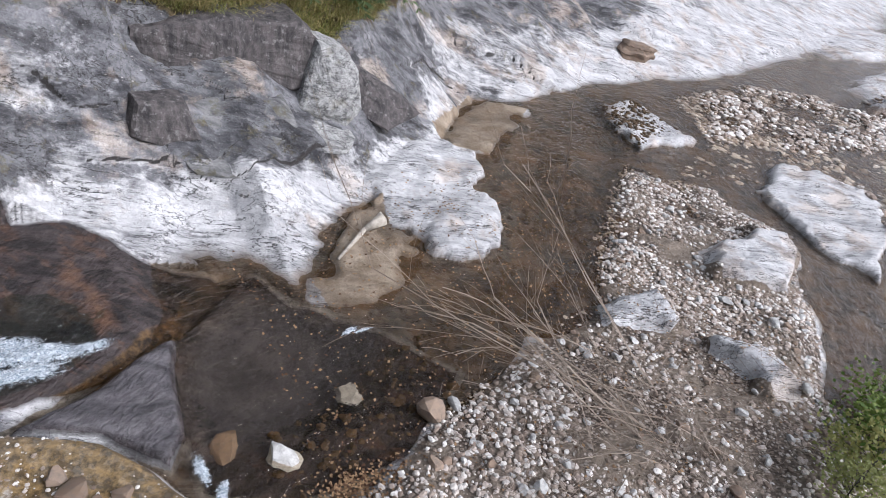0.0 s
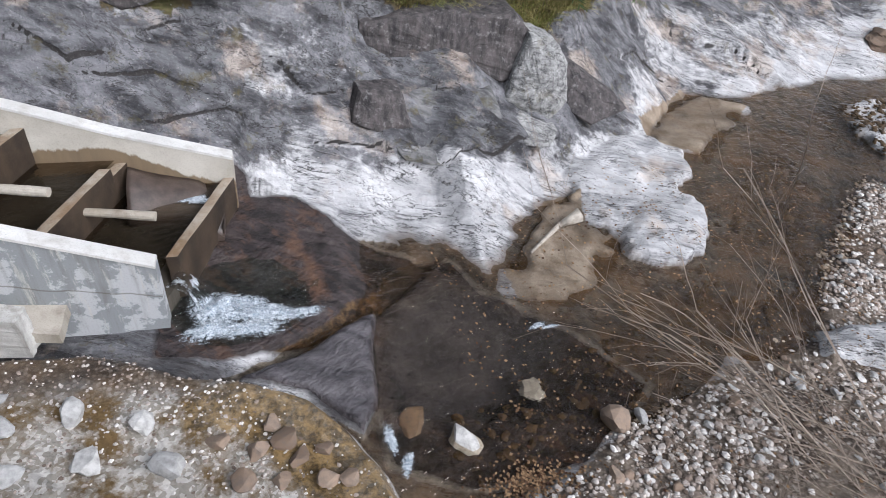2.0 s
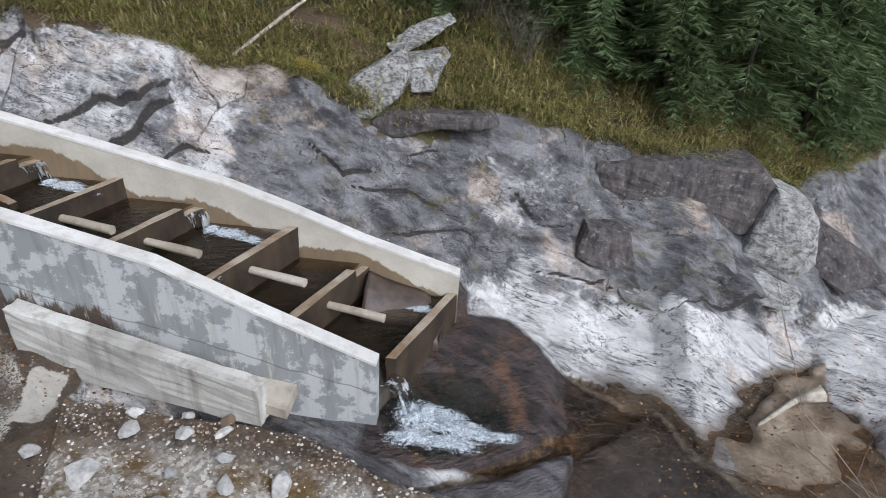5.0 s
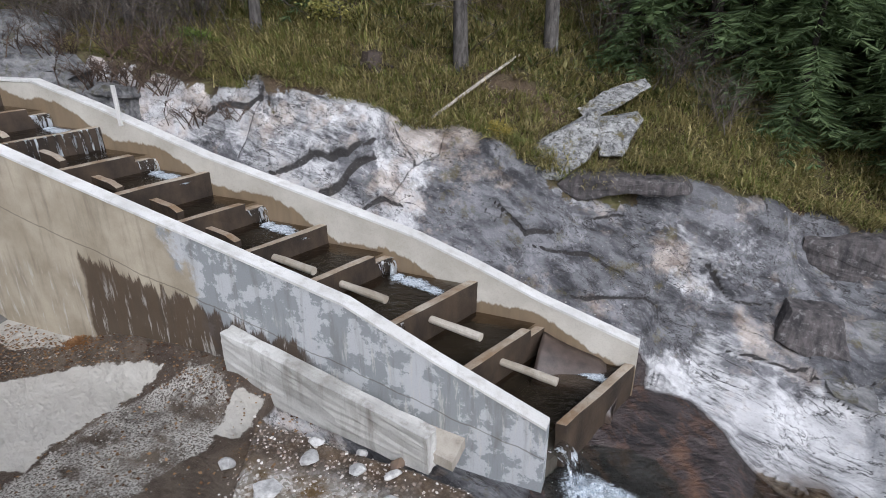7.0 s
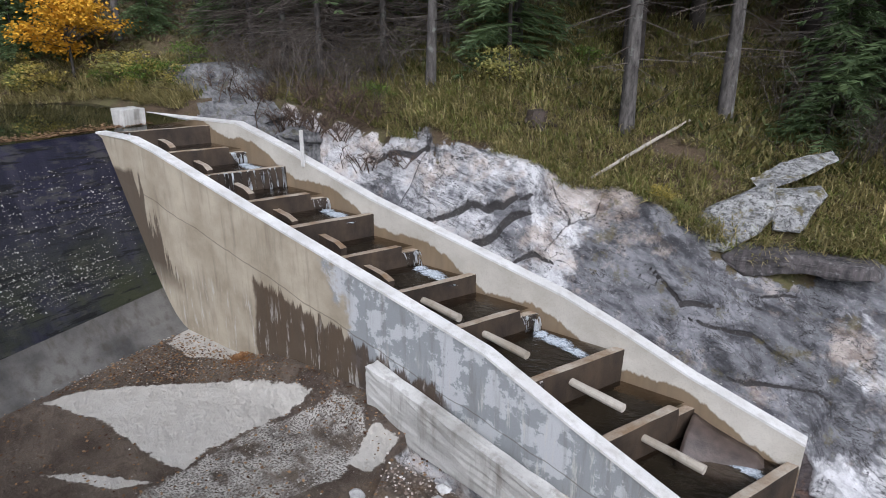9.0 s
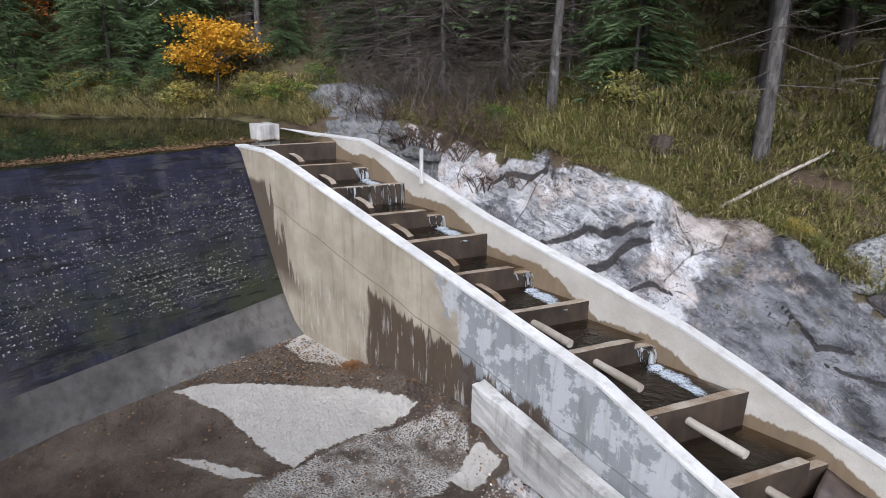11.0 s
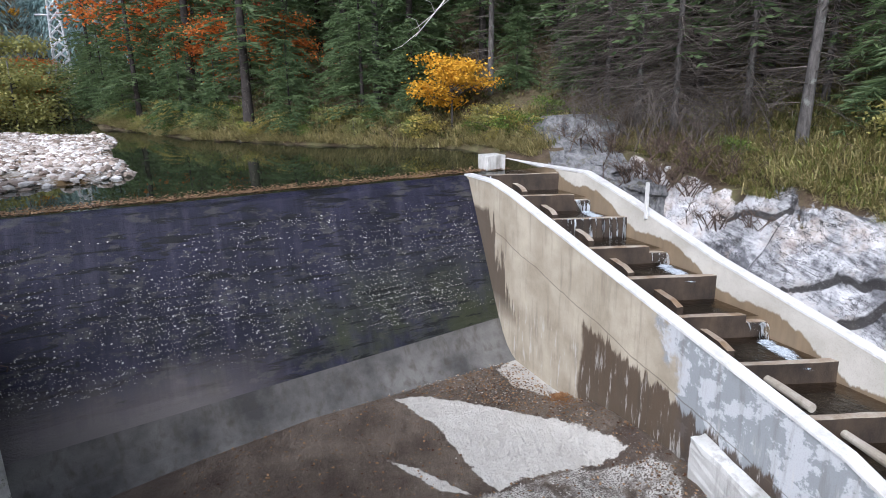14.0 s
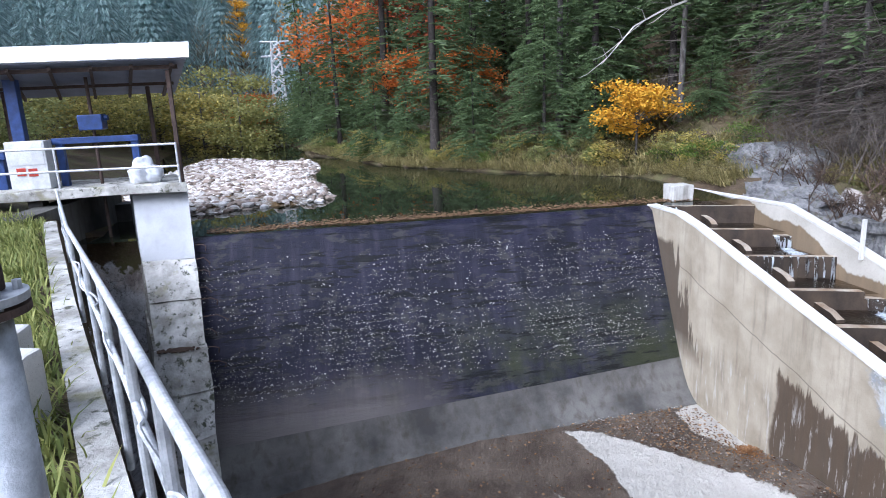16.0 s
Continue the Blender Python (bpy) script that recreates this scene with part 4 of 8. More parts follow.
    bm = loft(prof, [(x + 1.75, z - (0.33 if z > -1 else 0)) for x, z in prof])
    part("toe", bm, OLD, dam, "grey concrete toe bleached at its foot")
    return dam


build_dam()

# ---- the fish ladder ----
NEAR_TOP = [(-17.25, 4.88), (-15.65, 4.89), (-14.6, 4.70), (-11.13, 3.85), (-8.09, 3.14), (-5.0, 2.40), (-3.32, 1.66), (-1.37, 0.86)]
FAR_TOP = [(-20.2, 4.80), (-15.25, 4.96), (-13.36, 4.50), (-10.21, 3.61), (-7.46, 3.01), (-4.94, 2.45), (-3.66, 2.03), (-2.23, 1.50), (-0.24, 0.90)]
WALL = 0.24
SKEW = 1.05         # the cross walls run aslant: their near ends lie upstream
FAR_Y = 2.9
BEAM_X = [-0.36, -2.2, -3.66, -5.6, -7.17, -8.8, -10.21, -11.8, -13.35, -15.0, -16.6]
BEAM_Z = [0.46, 1.06, 1.67, 2.06, 2.38, 2.78, 3.23, 3.56, 3.99, 4.36, 4.76]


def wall_solid(top, y0, y1, low):
    bm = bmesh.new()
    n = len(top)
    vs = []
    for (x, z), dz in zip(top, low):
        vs.append([bm.verts.new((x, y0, z)), bm.verts.new((x, y1, z)), bm.verts.new((x, y0, dz)), bm.verts.new((x, y1, dz))])
    for a, b in zip(vs, vs[1:]):
        bm.faces.new((a[0], b[0], b[1], a[1]))
        bm.faces.new((a[2], a[3], b[3], b[2]))
        bm.faces.new((a[0], a[2], b[2], b[0]))
        bm.faces.new((a[1], b[1], b[3], a[3]))
    a, b = vs[0], vs[-1]
    bm.faces.new((a[0], a[1], a[3], a[2]))
    bm.faces.new((b[0], b[2], b[3], b[1]))
    bmesh.ops.recalc_face_normals(bm, faces=bm.faces)
    return bm


def cap_strip(top, y0, y1, thick=0.05):
    """The pale worn coping that follows a stepped wall top."""
    hi = [(x, z + 0.012) for x, z in top]
    return wall_solid(hi, y0, y1, [z - thick for x, z in hi])


def build_ladder():
    lad = thing("fish_ladder", "stepped concrete fish ladder of pools with cross walls", "fish ladder", kind="structure")
    low = [-0.5 if x < -2 else -0.6 for x, z in NEAR_TOP]
    part("near_wall", wall_solid([(x, z - 0.05) for x, z in NEAR_TOP], 0.0, WALL, low), LADDERW, lad, "cream concrete side wall with brown seepage stains")
    part("near_coping", cap_strip(NEAR_TOP, -0.03, WALL + 0.015), CAP, lad, "white worn coping")
    low = [z - 1.9 for x, z in FAR_TOP]
    part("far_wall", wall_solid([(x, z - 0.05) for x, z in FAR_TOP], FAR_Y, FAR_Y + WALL, low), FARW, lad, "cream concrete side wall stained by water")
    part("far_coping", cap_strip(FAR_TOP, FAR_Y - 0.015, FAR_Y + WALL + 0.03), CAP, lad, "white worn coping")
    # floor in steps
    bm = bmesh.new()
    for i, x in enumerate(BEAM_X):
        x1 = BEAM_X[i + 1] if i + 1 < len(BEAM_X) else -20.0
        box(bm, (x1, WALL - 0.02, -1.0), (x, FAR_Y + 0.02, BEAM_Z[i] - 0.62))
    for v in bm.verts:
        v.co.x -= SKEW * (FAR_Y - v.co.y) / (FAR_Y - WALL)
    part("floor", bm, WETSTONE, lad, "dark wet pool floors")
    for i, (x, z) in enumerate(zip(BEAM_X, BEAM_Z)):
        bm = bmesh.new()
        odd = i % 2 == 1
        y0, y1 = WALL + (0.42 if i == 0 else -0.02), FAR_Y - (0.42 if odd else -0.02)
        box(bm, (x - 0.10, y0, z - 0.95), (x + 0.10, y1, z), 0.02)
        if odd:
            box(bm, (x - 0.095, y1 - 0.01, z - 0.95), (x + 0.095, FAR_Y + 0.02, z - 0.17), 0.01)
        bmesh.ops.subdivide_edges(bm, edges=bm.edges, cuts=5, use_grid_fill=True)
        roughen(bm, 0.018, 4.0, i)
        for v in bm.verts:
            v.co.x -= SKEW * (FAR_Y - v.co.y) / (FAR_Y - WALL)
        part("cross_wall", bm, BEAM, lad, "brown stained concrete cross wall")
    # bare rock that slopes out of the water in the lowest pool
    bm = bmesh.new()
    prism(bm, [(-2.1, 0.80), (-1.5, 0.60), (-0.9, 0.44), (-0.5, 0.20), (-0.5, -0.5), (-2.1, -0.5)], 2.0, FAR_Y)
    bmesh.ops.subdivide_edges(bm, edges=bm.edges, cuts=6, use_grid_fill=True)
    for v in bm.verts:
        v.co.z -= 0.75 * max(0.0, FAR_Y - 0.25 - v.co.y) ** 1.3 * (v.co.z > 0)
    roughen(bm, 0.05, 2.2)
    part("pool_rock", bm, DARKROCK, lad, "brown wet bedrock showing in the lowest pool", True)
    return lad


DARKROCK = plain("brown_wet_bedrock", (0.070, 0.052, 0.042), 0.35, 0.0, 0.45, 3.0, 0.6)
build_ladder()

pool_drop = 0.11    # the pools stand a hand below their cross walls
WATER_POOL = mat_water("clear_brown_pool_water", (0.20, 0.155, 0.105), 0.03, 5.0, 0.6, 0.07)
WATER_RIVER = mat_water("shallow_stream_water", (0.62, 0.51, 0.37), 0.02, 3.2, 0.8, 0.12)
WATER_POND = mat_water("dark_pond_water", (0.018, 0.022, 0.012), 0.02, 1.2, 0.05, 0.03, 1.0)


def water_sheet(name, label, x0, x1, y0, y1, z, material, skew=0.0):
    bm = bmesh.new()
    vs = [bm.verts.new(p) for p in ((x0 - skew, y0, z), (x1 - skew, y0, z), (x1, y1, z), (x0, y1, z))]
    bm.faces.new(vs)
    ob = mesh_object(name, bm, material)
    ob.visible_shadow = False
    return tagged(ob, label, "water", kind="structure")


for i, (x, z) in enumerate(zip(BEAM_X, BEAM_Z)):
    x1 = BEAM_X[i + 1] + 0.09 if i + 1 < len(BEAM_X) else -20.0
    water_sheet("pool_water", "dark clear water standing in a ladder pool", x1, x - 0.09, WALL, FAR_Y, z - pool_drop, WATER_POOL, SKEW)
water_sheet("pond", "still dark pond above the dam reflecting the wood", -140, -17.32, -40, 2.9, WATER_UP, WATER_POND)
water_sheet("stream", "shallow brown stream over rock and gravel", -1.5, 60, -7.6, 20, WATER_DN, WATER_RIVER)


# ---- low side wall and slab beside the ladder ----
def build_side_wall():
    w = thing("side_wall", "low rough whitewashed concrete wall beside the ladder", "wall", kind="structure")
    bm = bmesh.new()
    a = Matrix.Translation((-7.5, -0.16, 0)) @ Matrix.Rotation(math.atan2(-0.50, 4.45), 4, "Z")
    prism(bm, [(0, 1.42), (4.42, 0.72), (4.42, -0.05), (0, 0.2)], -0.15, 0.15)
    bmesh.ops.subdivide_edges(bm, edges=bm.edges, cuts=11, use_grid_fill=True)
    roughen(bm, 0.025, 2.6)
    roughen(bm, 0.025, 11.0)
    bmesh.ops.transform(bm, matrix=a, verts=bm.verts)
    part("wall", bm, ROUGHCAP, w, "whitewashed rough concrete")
    bm = bmesh.new()
    prism(bm, [(-5.6, 0.62), (-2.75, 0.20), (-2.75, 0.0), (-5.6, 0.30)], -0.70, -0.003)
    bmesh.ops.subdivide_edges(bm, edges=bm.edges, cuts=4, use_grid_fill=True)
    for v in bm.verts:
        if v.co.y < -0.003:
            v.co.y *= (0.10 + (v.co.x + 7.5) * 0.1124) / 0.70
    roughen(bm, 0.015, 3.0)
    part("slab", bm, CONCRETE, w, "pale slab")
    return w


build_side_wall()


# ---- deflector blocks, measuring rod and gate block in the ladder ----
def build_ladder_details():
    group = "deflectors in the ladder pools"
    for i in range(1, len(BEAM_X)):
        x, z = BEAM_X[i] - SKEW * 0.5, BEAM_Z[i]
        ob = thing("deflector_beam", "short pale concrete deflector beam lying in a ladder pool", "beam", group)
        bm = bmesh.new()
        n = 1.15 if i < 5 else 0.95
        if i < 5:
            rod(bm, (0, 0, -0.09), (n, 0, -0.10), 0.075, 0.085, 12)
        else:
            prism(bm, [(0, 0), (n * 0.7, -0.02), (n, -0.10), (n, -0.45), (0, -0.45)], -0.08, 0.08)
        bmesh.ops.subdivide_edges(bm, edges=bm.edges, cuts=3, use_grid_fill=True)
        roughen(bm, 0.014, 5.0, i)
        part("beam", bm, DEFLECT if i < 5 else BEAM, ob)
        yy = WALL + (FAR_Y - WALL) * 0.52
        xx = BEAM_X[i] - SKEW * 0.48 + 0.08
        ob.matrix_world = Matrix.Translation((xx, yy, z - (0.20 if i < 5 else 0.27))) @ Matrix.Rotation(radians(-12), 4, "Z")
    rodo = thing("gauge_post", "thin white gauge post standing on the ladder wall", "post")
    bm = bmesh.new()
    box(bm, (-12.55, 2.83, 4.1), (-12.47, 2.90, 5.05), 0.006)
    part("post", bm, CAP, rodo)
    block = thing("inlet_block", "square weathered concrete block at the ladder inlet", "block")
    bm = bmesh.new()
    box(bm, (-18.2, 0.95, 4.3), (-17.6, 1.62, 5.30), 0.04)
    bmesh.ops.subdivide_edges(bm, edges=bm.edges, cuts=3, use_grid_fill=True)
    roughen(bm, 0.05, 3.0)
    part("block", bm, ROUGHCAP, block)


DEFLECT = mat_concrete("pale_brown_beam_concrete", (0.50, 0.46, 0.39), (0.30, 0.26, 0.20), (0.13, 0.09, 0.05), 0.5)
build_ladder_details()

# ---- falling and white water ----
FOAM = mat_foam()


def mat_fall():
    m = Nodes("falling_water", 0.12)
    st = m.noise(9, 5, 0.6, m.scaled(1, 1, 0.12))
    m.b.inputs["IOR"].default_value = 1.33
    m.put(m.b.inputs["Transmission Weight"], m.ramp(st, (0.50, 1.0), (0.70, 0.35)))
    m.put(m.b.inputs["Alpha"], m.ramp(st, (0.40, 0.35), (0.60, 1.0)))
    return m.done(m.mix(m.ramp(st, (0.4, 0.0), (0.62, 1.0)), (0.30, 0.36, 0.42), (0.72, 0.78, 0.82)), m.bump(st, 0.6, 0.04), m.ramp(st, (0.4, 0.05), (0.65, 0.5)))


FALL = mat_fall()


def curtain(bm, a, b, drop, reach, out, n=10, m=7, seed=0):
    """A sheet of water over the edge a-b that arcs outwards by reach and falls by drop."""
    rs = random.Random(seed)
    a, b, out = Vector(a), Vector(b), Vector(out)
    rows = []
    for j in range(m):
        t = j / (m - 1)
        row = []
        for i in range(n):
            p = a.lerp(b, i / (n - 1)) + out * reach * t ** 0.7 + Vector((0, 0, -drop * t * t))
            p += Vector((rs.uniform(-1, 1), rs.uniform(-1, 1), rs.uniform(-1, 1))) * 0.010 * (0.2 + t)
            row.append(bm.verts.new(p))
        rows.append(row)
    for r0, r1 in zip(rows, rows[1:]):
        for i in range(n - 1):
            bm.faces.new((r0[i], r0[i + 1], r1[i + 1], r1[i]))


def crumbs(bm, cx, cy, z, rx, ry, count, size, seed):
    """A heap of loose lumps of earth."""
    rs = random.Random(seed)
    for _ in range(count):
        a, r = rs.uniform(0, 6.283), math.sqrt(rs.random())
        s = size * rs.uniform(0.4, 1.3) * (1.15 - 0.6 * r)
        bmesh.ops.create_icosphere(bm, subdivisions=1, radius=s, matrix=Matrix.Translation((cx + r * rx * math.cos(a), cy + r * ry * math.sin(a), z)) @ Matrix.Diagonal((1.3, 1.1, 0.5, 1)))


def foam_patch(name, label, parent, spots):
    """Low torn mounds of white water, each (x, y, z, half length, half width, turn, height)."""
    v, f, rim = [], [], []
    for k, (cx, cy, z, rx, ry, turn, hh) in enumerate(spots):
        rs = random.Random(k + 5)
        nr, na = 9, 30
        c, s = math.cos(turn), math.sin(turn)
        base = len(v)
        for i in range(nr + 1):
            for j in range(na):
                r, a = i / nr, j * 6.28318 / na
                wob = 1 + 0.25 * noise.noise(Vector((math.cos(a) * 1.6 + k, math.sin(a) * 1.6, k * 1.3)))
                u, w = rx * r * wob * math.cos(a), ry * r * wob * math.sin(a)
                x, y = cx + u * c - w * s, cy + u * s + w * c
                lump = noise.noise(Vector((x * 7, y * 7, k))) * 0.7 + noise.noise(Vector((x * 16, y * 16, k))) * 0.5
                v.append((x, y, z + hh * (1 - r * r) * (0.7 + 0.8 * lump) + 0.004))
                rim.append(r)
        for i in range(nr):
            for j in range(na):
                j2 = (j + 1) % na
                f.append((base + i * na + j, base + (i + 1) * na + j, base + (i + 1) * na + j2, base + i * na + j2))
    me = bpy.data.meshes.new(name)
    me.from_pydata(v, [], f)
    me.materials.append(FOAM)
    at = me.attributes.new("rim", "FLOAT", "POINT")
    at.data.foreach_set("value", rim)
    me.polygons.foreach_set("use_smooth", [True] * len(me.polygons))
    ob = new(name, me)
    ob.parent = parent
    ob["kind"] = "stuff"
    return ob


def build_white_water():
    for i in range(1, len(BEAM_X)):
        x, z = BEAM_X[i], BEAM_Z[i]
        ob = thing("pool_cascade", "white water spilling from one ladder pool to the next", "cascade", "cascades of the ladder")
        bm = bmesh.new()
        lvl, below = z - 0.13, BEAM_Z[i - 1] - pool_drop
        xa = x - SKEW * 0.15
        if i % 2 == 1:
            if i > 1:
                curtain(bm, (xa + 0.07, FAR_Y - 0.40, lvl - 0.03), (x + 0.10, FAR_Y - 0.03, lvl - 0.03), lvl - 0.03 - below, 0.16, (1, -0.1, 0), 22, 9, seed=i)
            spots = [(x + 0.36, FAR_Y - 0.26, below, 0.24, 0.24, 0.0, 0.03), (x + 0.75, FAR_Y - 0.34, below, 0.66, 0.27, -0.12, 0.015), (x + 1.2, FAR_Y - 0.5, below, 0.5, 0.2, -0.25, 0.008)]
        else:
            for k in range(5):
                y = WALL + 0.06 + 0.14 * k
                xx = x - SKEW * (FAR_Y - y) / (FAR_Y - WALL) + 0.11
                curtain(bm, (xx, y, z - 0.02), (xx + 0.03, y + 0.07, z - 0.02), z - below, 0.07, (1, -0.2, 0), 4, 6, 60 + 7 * i + k)
            spots = [(x - SKEW + 0.50, WALL + 0.40, below, 0.32, 0.28, 0.3, 0.03), (x - SKEW + 0.85, WALL + 0.45, below, 0.4, 0.14, 0.1, 0.01)]
        if bm.verts:
            part("fall", bm, FALL, ob, smooth=True)["kind"] = "stuff"
        foam_patch("froth", "", ob, spots)
    x, z = BEAM_X[8], BEAM_Z[8]
    ob = thing("pool_cascade", "thin comb of water over a cross wall", "cascade", "cascades of the ladder")
    bm = bmesh.new()
    for k in range(14):
        y = WALL + 0.25 + 0.175 * k
        xx = x - SKEW * (FAR_Y - y) / (FAR_Y - WALL) + 0.10
        curtain(bm, (xx, y, z + 0.005), (xx + 0.02, y + 0.05 + 0.03 * (k % 3), z + 0.005), 0.50 + 0.05 * (k % 4), 0.12, (1, -0.3, 0), 4, 6, 40 + k)
    part("fall", bm, FALL, ob, smooth=True)["kind"] = "stuff"
    # the outfall at the foot of the ladder
    ob = thing("outfall", "white water rushing out at the foot of the ladder", "cascade")
    bm = bmesh.new()
    curtain(bm, (-1.36, 0.27, 0.14), (-1.20, 0.64, 0.14), 0.60, 0.50, (1, -0.25, 0), 26, 14, 3)
    part("fall", bm, FALL, ob, smooth=True)["kind"] = "stuff"
    w = WATER_PLUNGE
    foam_patch("froth", "", ob, [(-0.62, 0.20, w, 0.68, 0.50, -0.5, 0.20), (0.15, 0.02, w, 0.95, 0.28, -0.05, 0.15), (-0.70, -0.20, w, 0.62, 0.34, 0.2, 0.10), (0.75, -0.02, w, 0.6, 0.18, 0.1, 0.08), (-0.1, -0.25, w, 0.9, 0.28, 0.0, 0.03), (-0.2, 0.3, w, 0.7, 0.35, -0.3, 0.05)])
    ob = thing("rapid", "small white rapid leaving the stream pool", "cascade")
    foam_patch("froth", "", ob, [(1.92, -2.65, -0.70, 0.42, 0.12, 1.65, 0.05), (2.1, -3.1, -0.72, 0.30, 0.12, 1.2, 0.02)])
    ob = thing("rapid", "small white ripple over a step in the stream", "cascade")
    foam_patch("froth", "", ob, [(5.05, -0.75, WATER_DN + 0.01, 0.28, 0.09, 0.3, 0.05), (5.3, -0.8, WATER_DN + 0.005, 0.3, 0.06, 0.1, 0.02)])


WATER_PLUNGE = -0.50
def build_plunge_pool():
    """An oval of deeper green water that thins out over the wet rock."""
    bm = bmesh.new()
    c = bm.verts.new((-0.1, 0.7, WATER_PLUNGE))
    ring = []
    for k in range(40):
        a = k * 6.28318 / 40
        r = 1 + 0.16 * noise.noise(Vector((math.cos(a) * 1.3, math.sin(a) * 1.3, 2)))
        ring.append(bm.verts.new((-0.2 + 1.35 * r * math.cos(a), 0.62 + 1.22 * r * math.sin(a), WATER_PLUNGE)))
    for k in range(40):
        bm.faces.new((c, ring[k], ring[(k + 1) % 40]))
    ob = mesh_object("plunge_pool", bm, mat_water("green_plunge_water", (0.42, 0.52, 0.48), 0.03, 6.0, 0.9, 0.10))
    ob.visible_shadow = False
    tagged(ob, "green clear plunge pool under the ladder outfall", "water", kind="structure")


build_plunge_pool()
build_white_water()

# ---- pier, gate house, railings ----
STEEL = plain("galvanised_steel", (0.46, 0.48, 0.50), 0.45, 0.35, 0.3, 12, 0.2)
PALESTEEL = plain("weathered_pale_pipe", (0.60, 0.61, 0.62), 0.5, 0.15, 0.3, 20, 0.25)
RUST = plain("rusty_dark_steel", (0.075, 0.05, 0.04), 0.75, 0.2, 0.4, 9, 0.4)
BLUE = plain("blue_gate_paint", (0.032, 0.065, 0.20), 0.45, 0.0, 0.3, 7, 0.2)
ROOFW = plain("white_roof_sheet", (0.85, 0.86, 0.87), 0.45, 0.0, 0.06, 4, 0.1)
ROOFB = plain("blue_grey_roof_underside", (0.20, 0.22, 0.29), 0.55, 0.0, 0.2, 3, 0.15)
CABINET = plain("chalky_white_paint", (0.66, 0.67, 0.66), 0.6, 0.0, 0.2, 3, 0.2)
SACK = plain("white_woven_sack", (0.72, 0.74, 0.78), 0.8, 0.0, 0.15, 8, 0.5)
REDP = plain("red_warning_paint", (0.45, 0.05, 0.03), 0.55, 0.0, 0.3, 9, 0.2)


def mat_pier():
    m = Nodes("weathered_pier_concrete", 0.85)
    a, f = m.noise(1.6, 7, 0.65), m.noise(22, 5, 0.7)
    col = m.mix(m.ramp(a, (0.38, 0.0), (0.62, 1.0)), (0.26, 0.25, 0.22), (0.58, 0.57, 0.53))
    col = m.mix(m.ramp(m.noise(5, 6, 0.7), (0.55, 0.0), (0.64, 1.0)), col, (0.07, 0.075, 0.05))
    col = m.mix(m.math("MULTIPLY", m.ramp(m.noise(2.0, 5), (0.55, 0.0), (0.66, 1.0)), 0.5), col, (0.20, 0.19, 0.06))
    return m.done(col, m.bump(f, 0.5, 0.03, m.bump(a, 0.5, 0.1)))


PIERM = mat_pier()


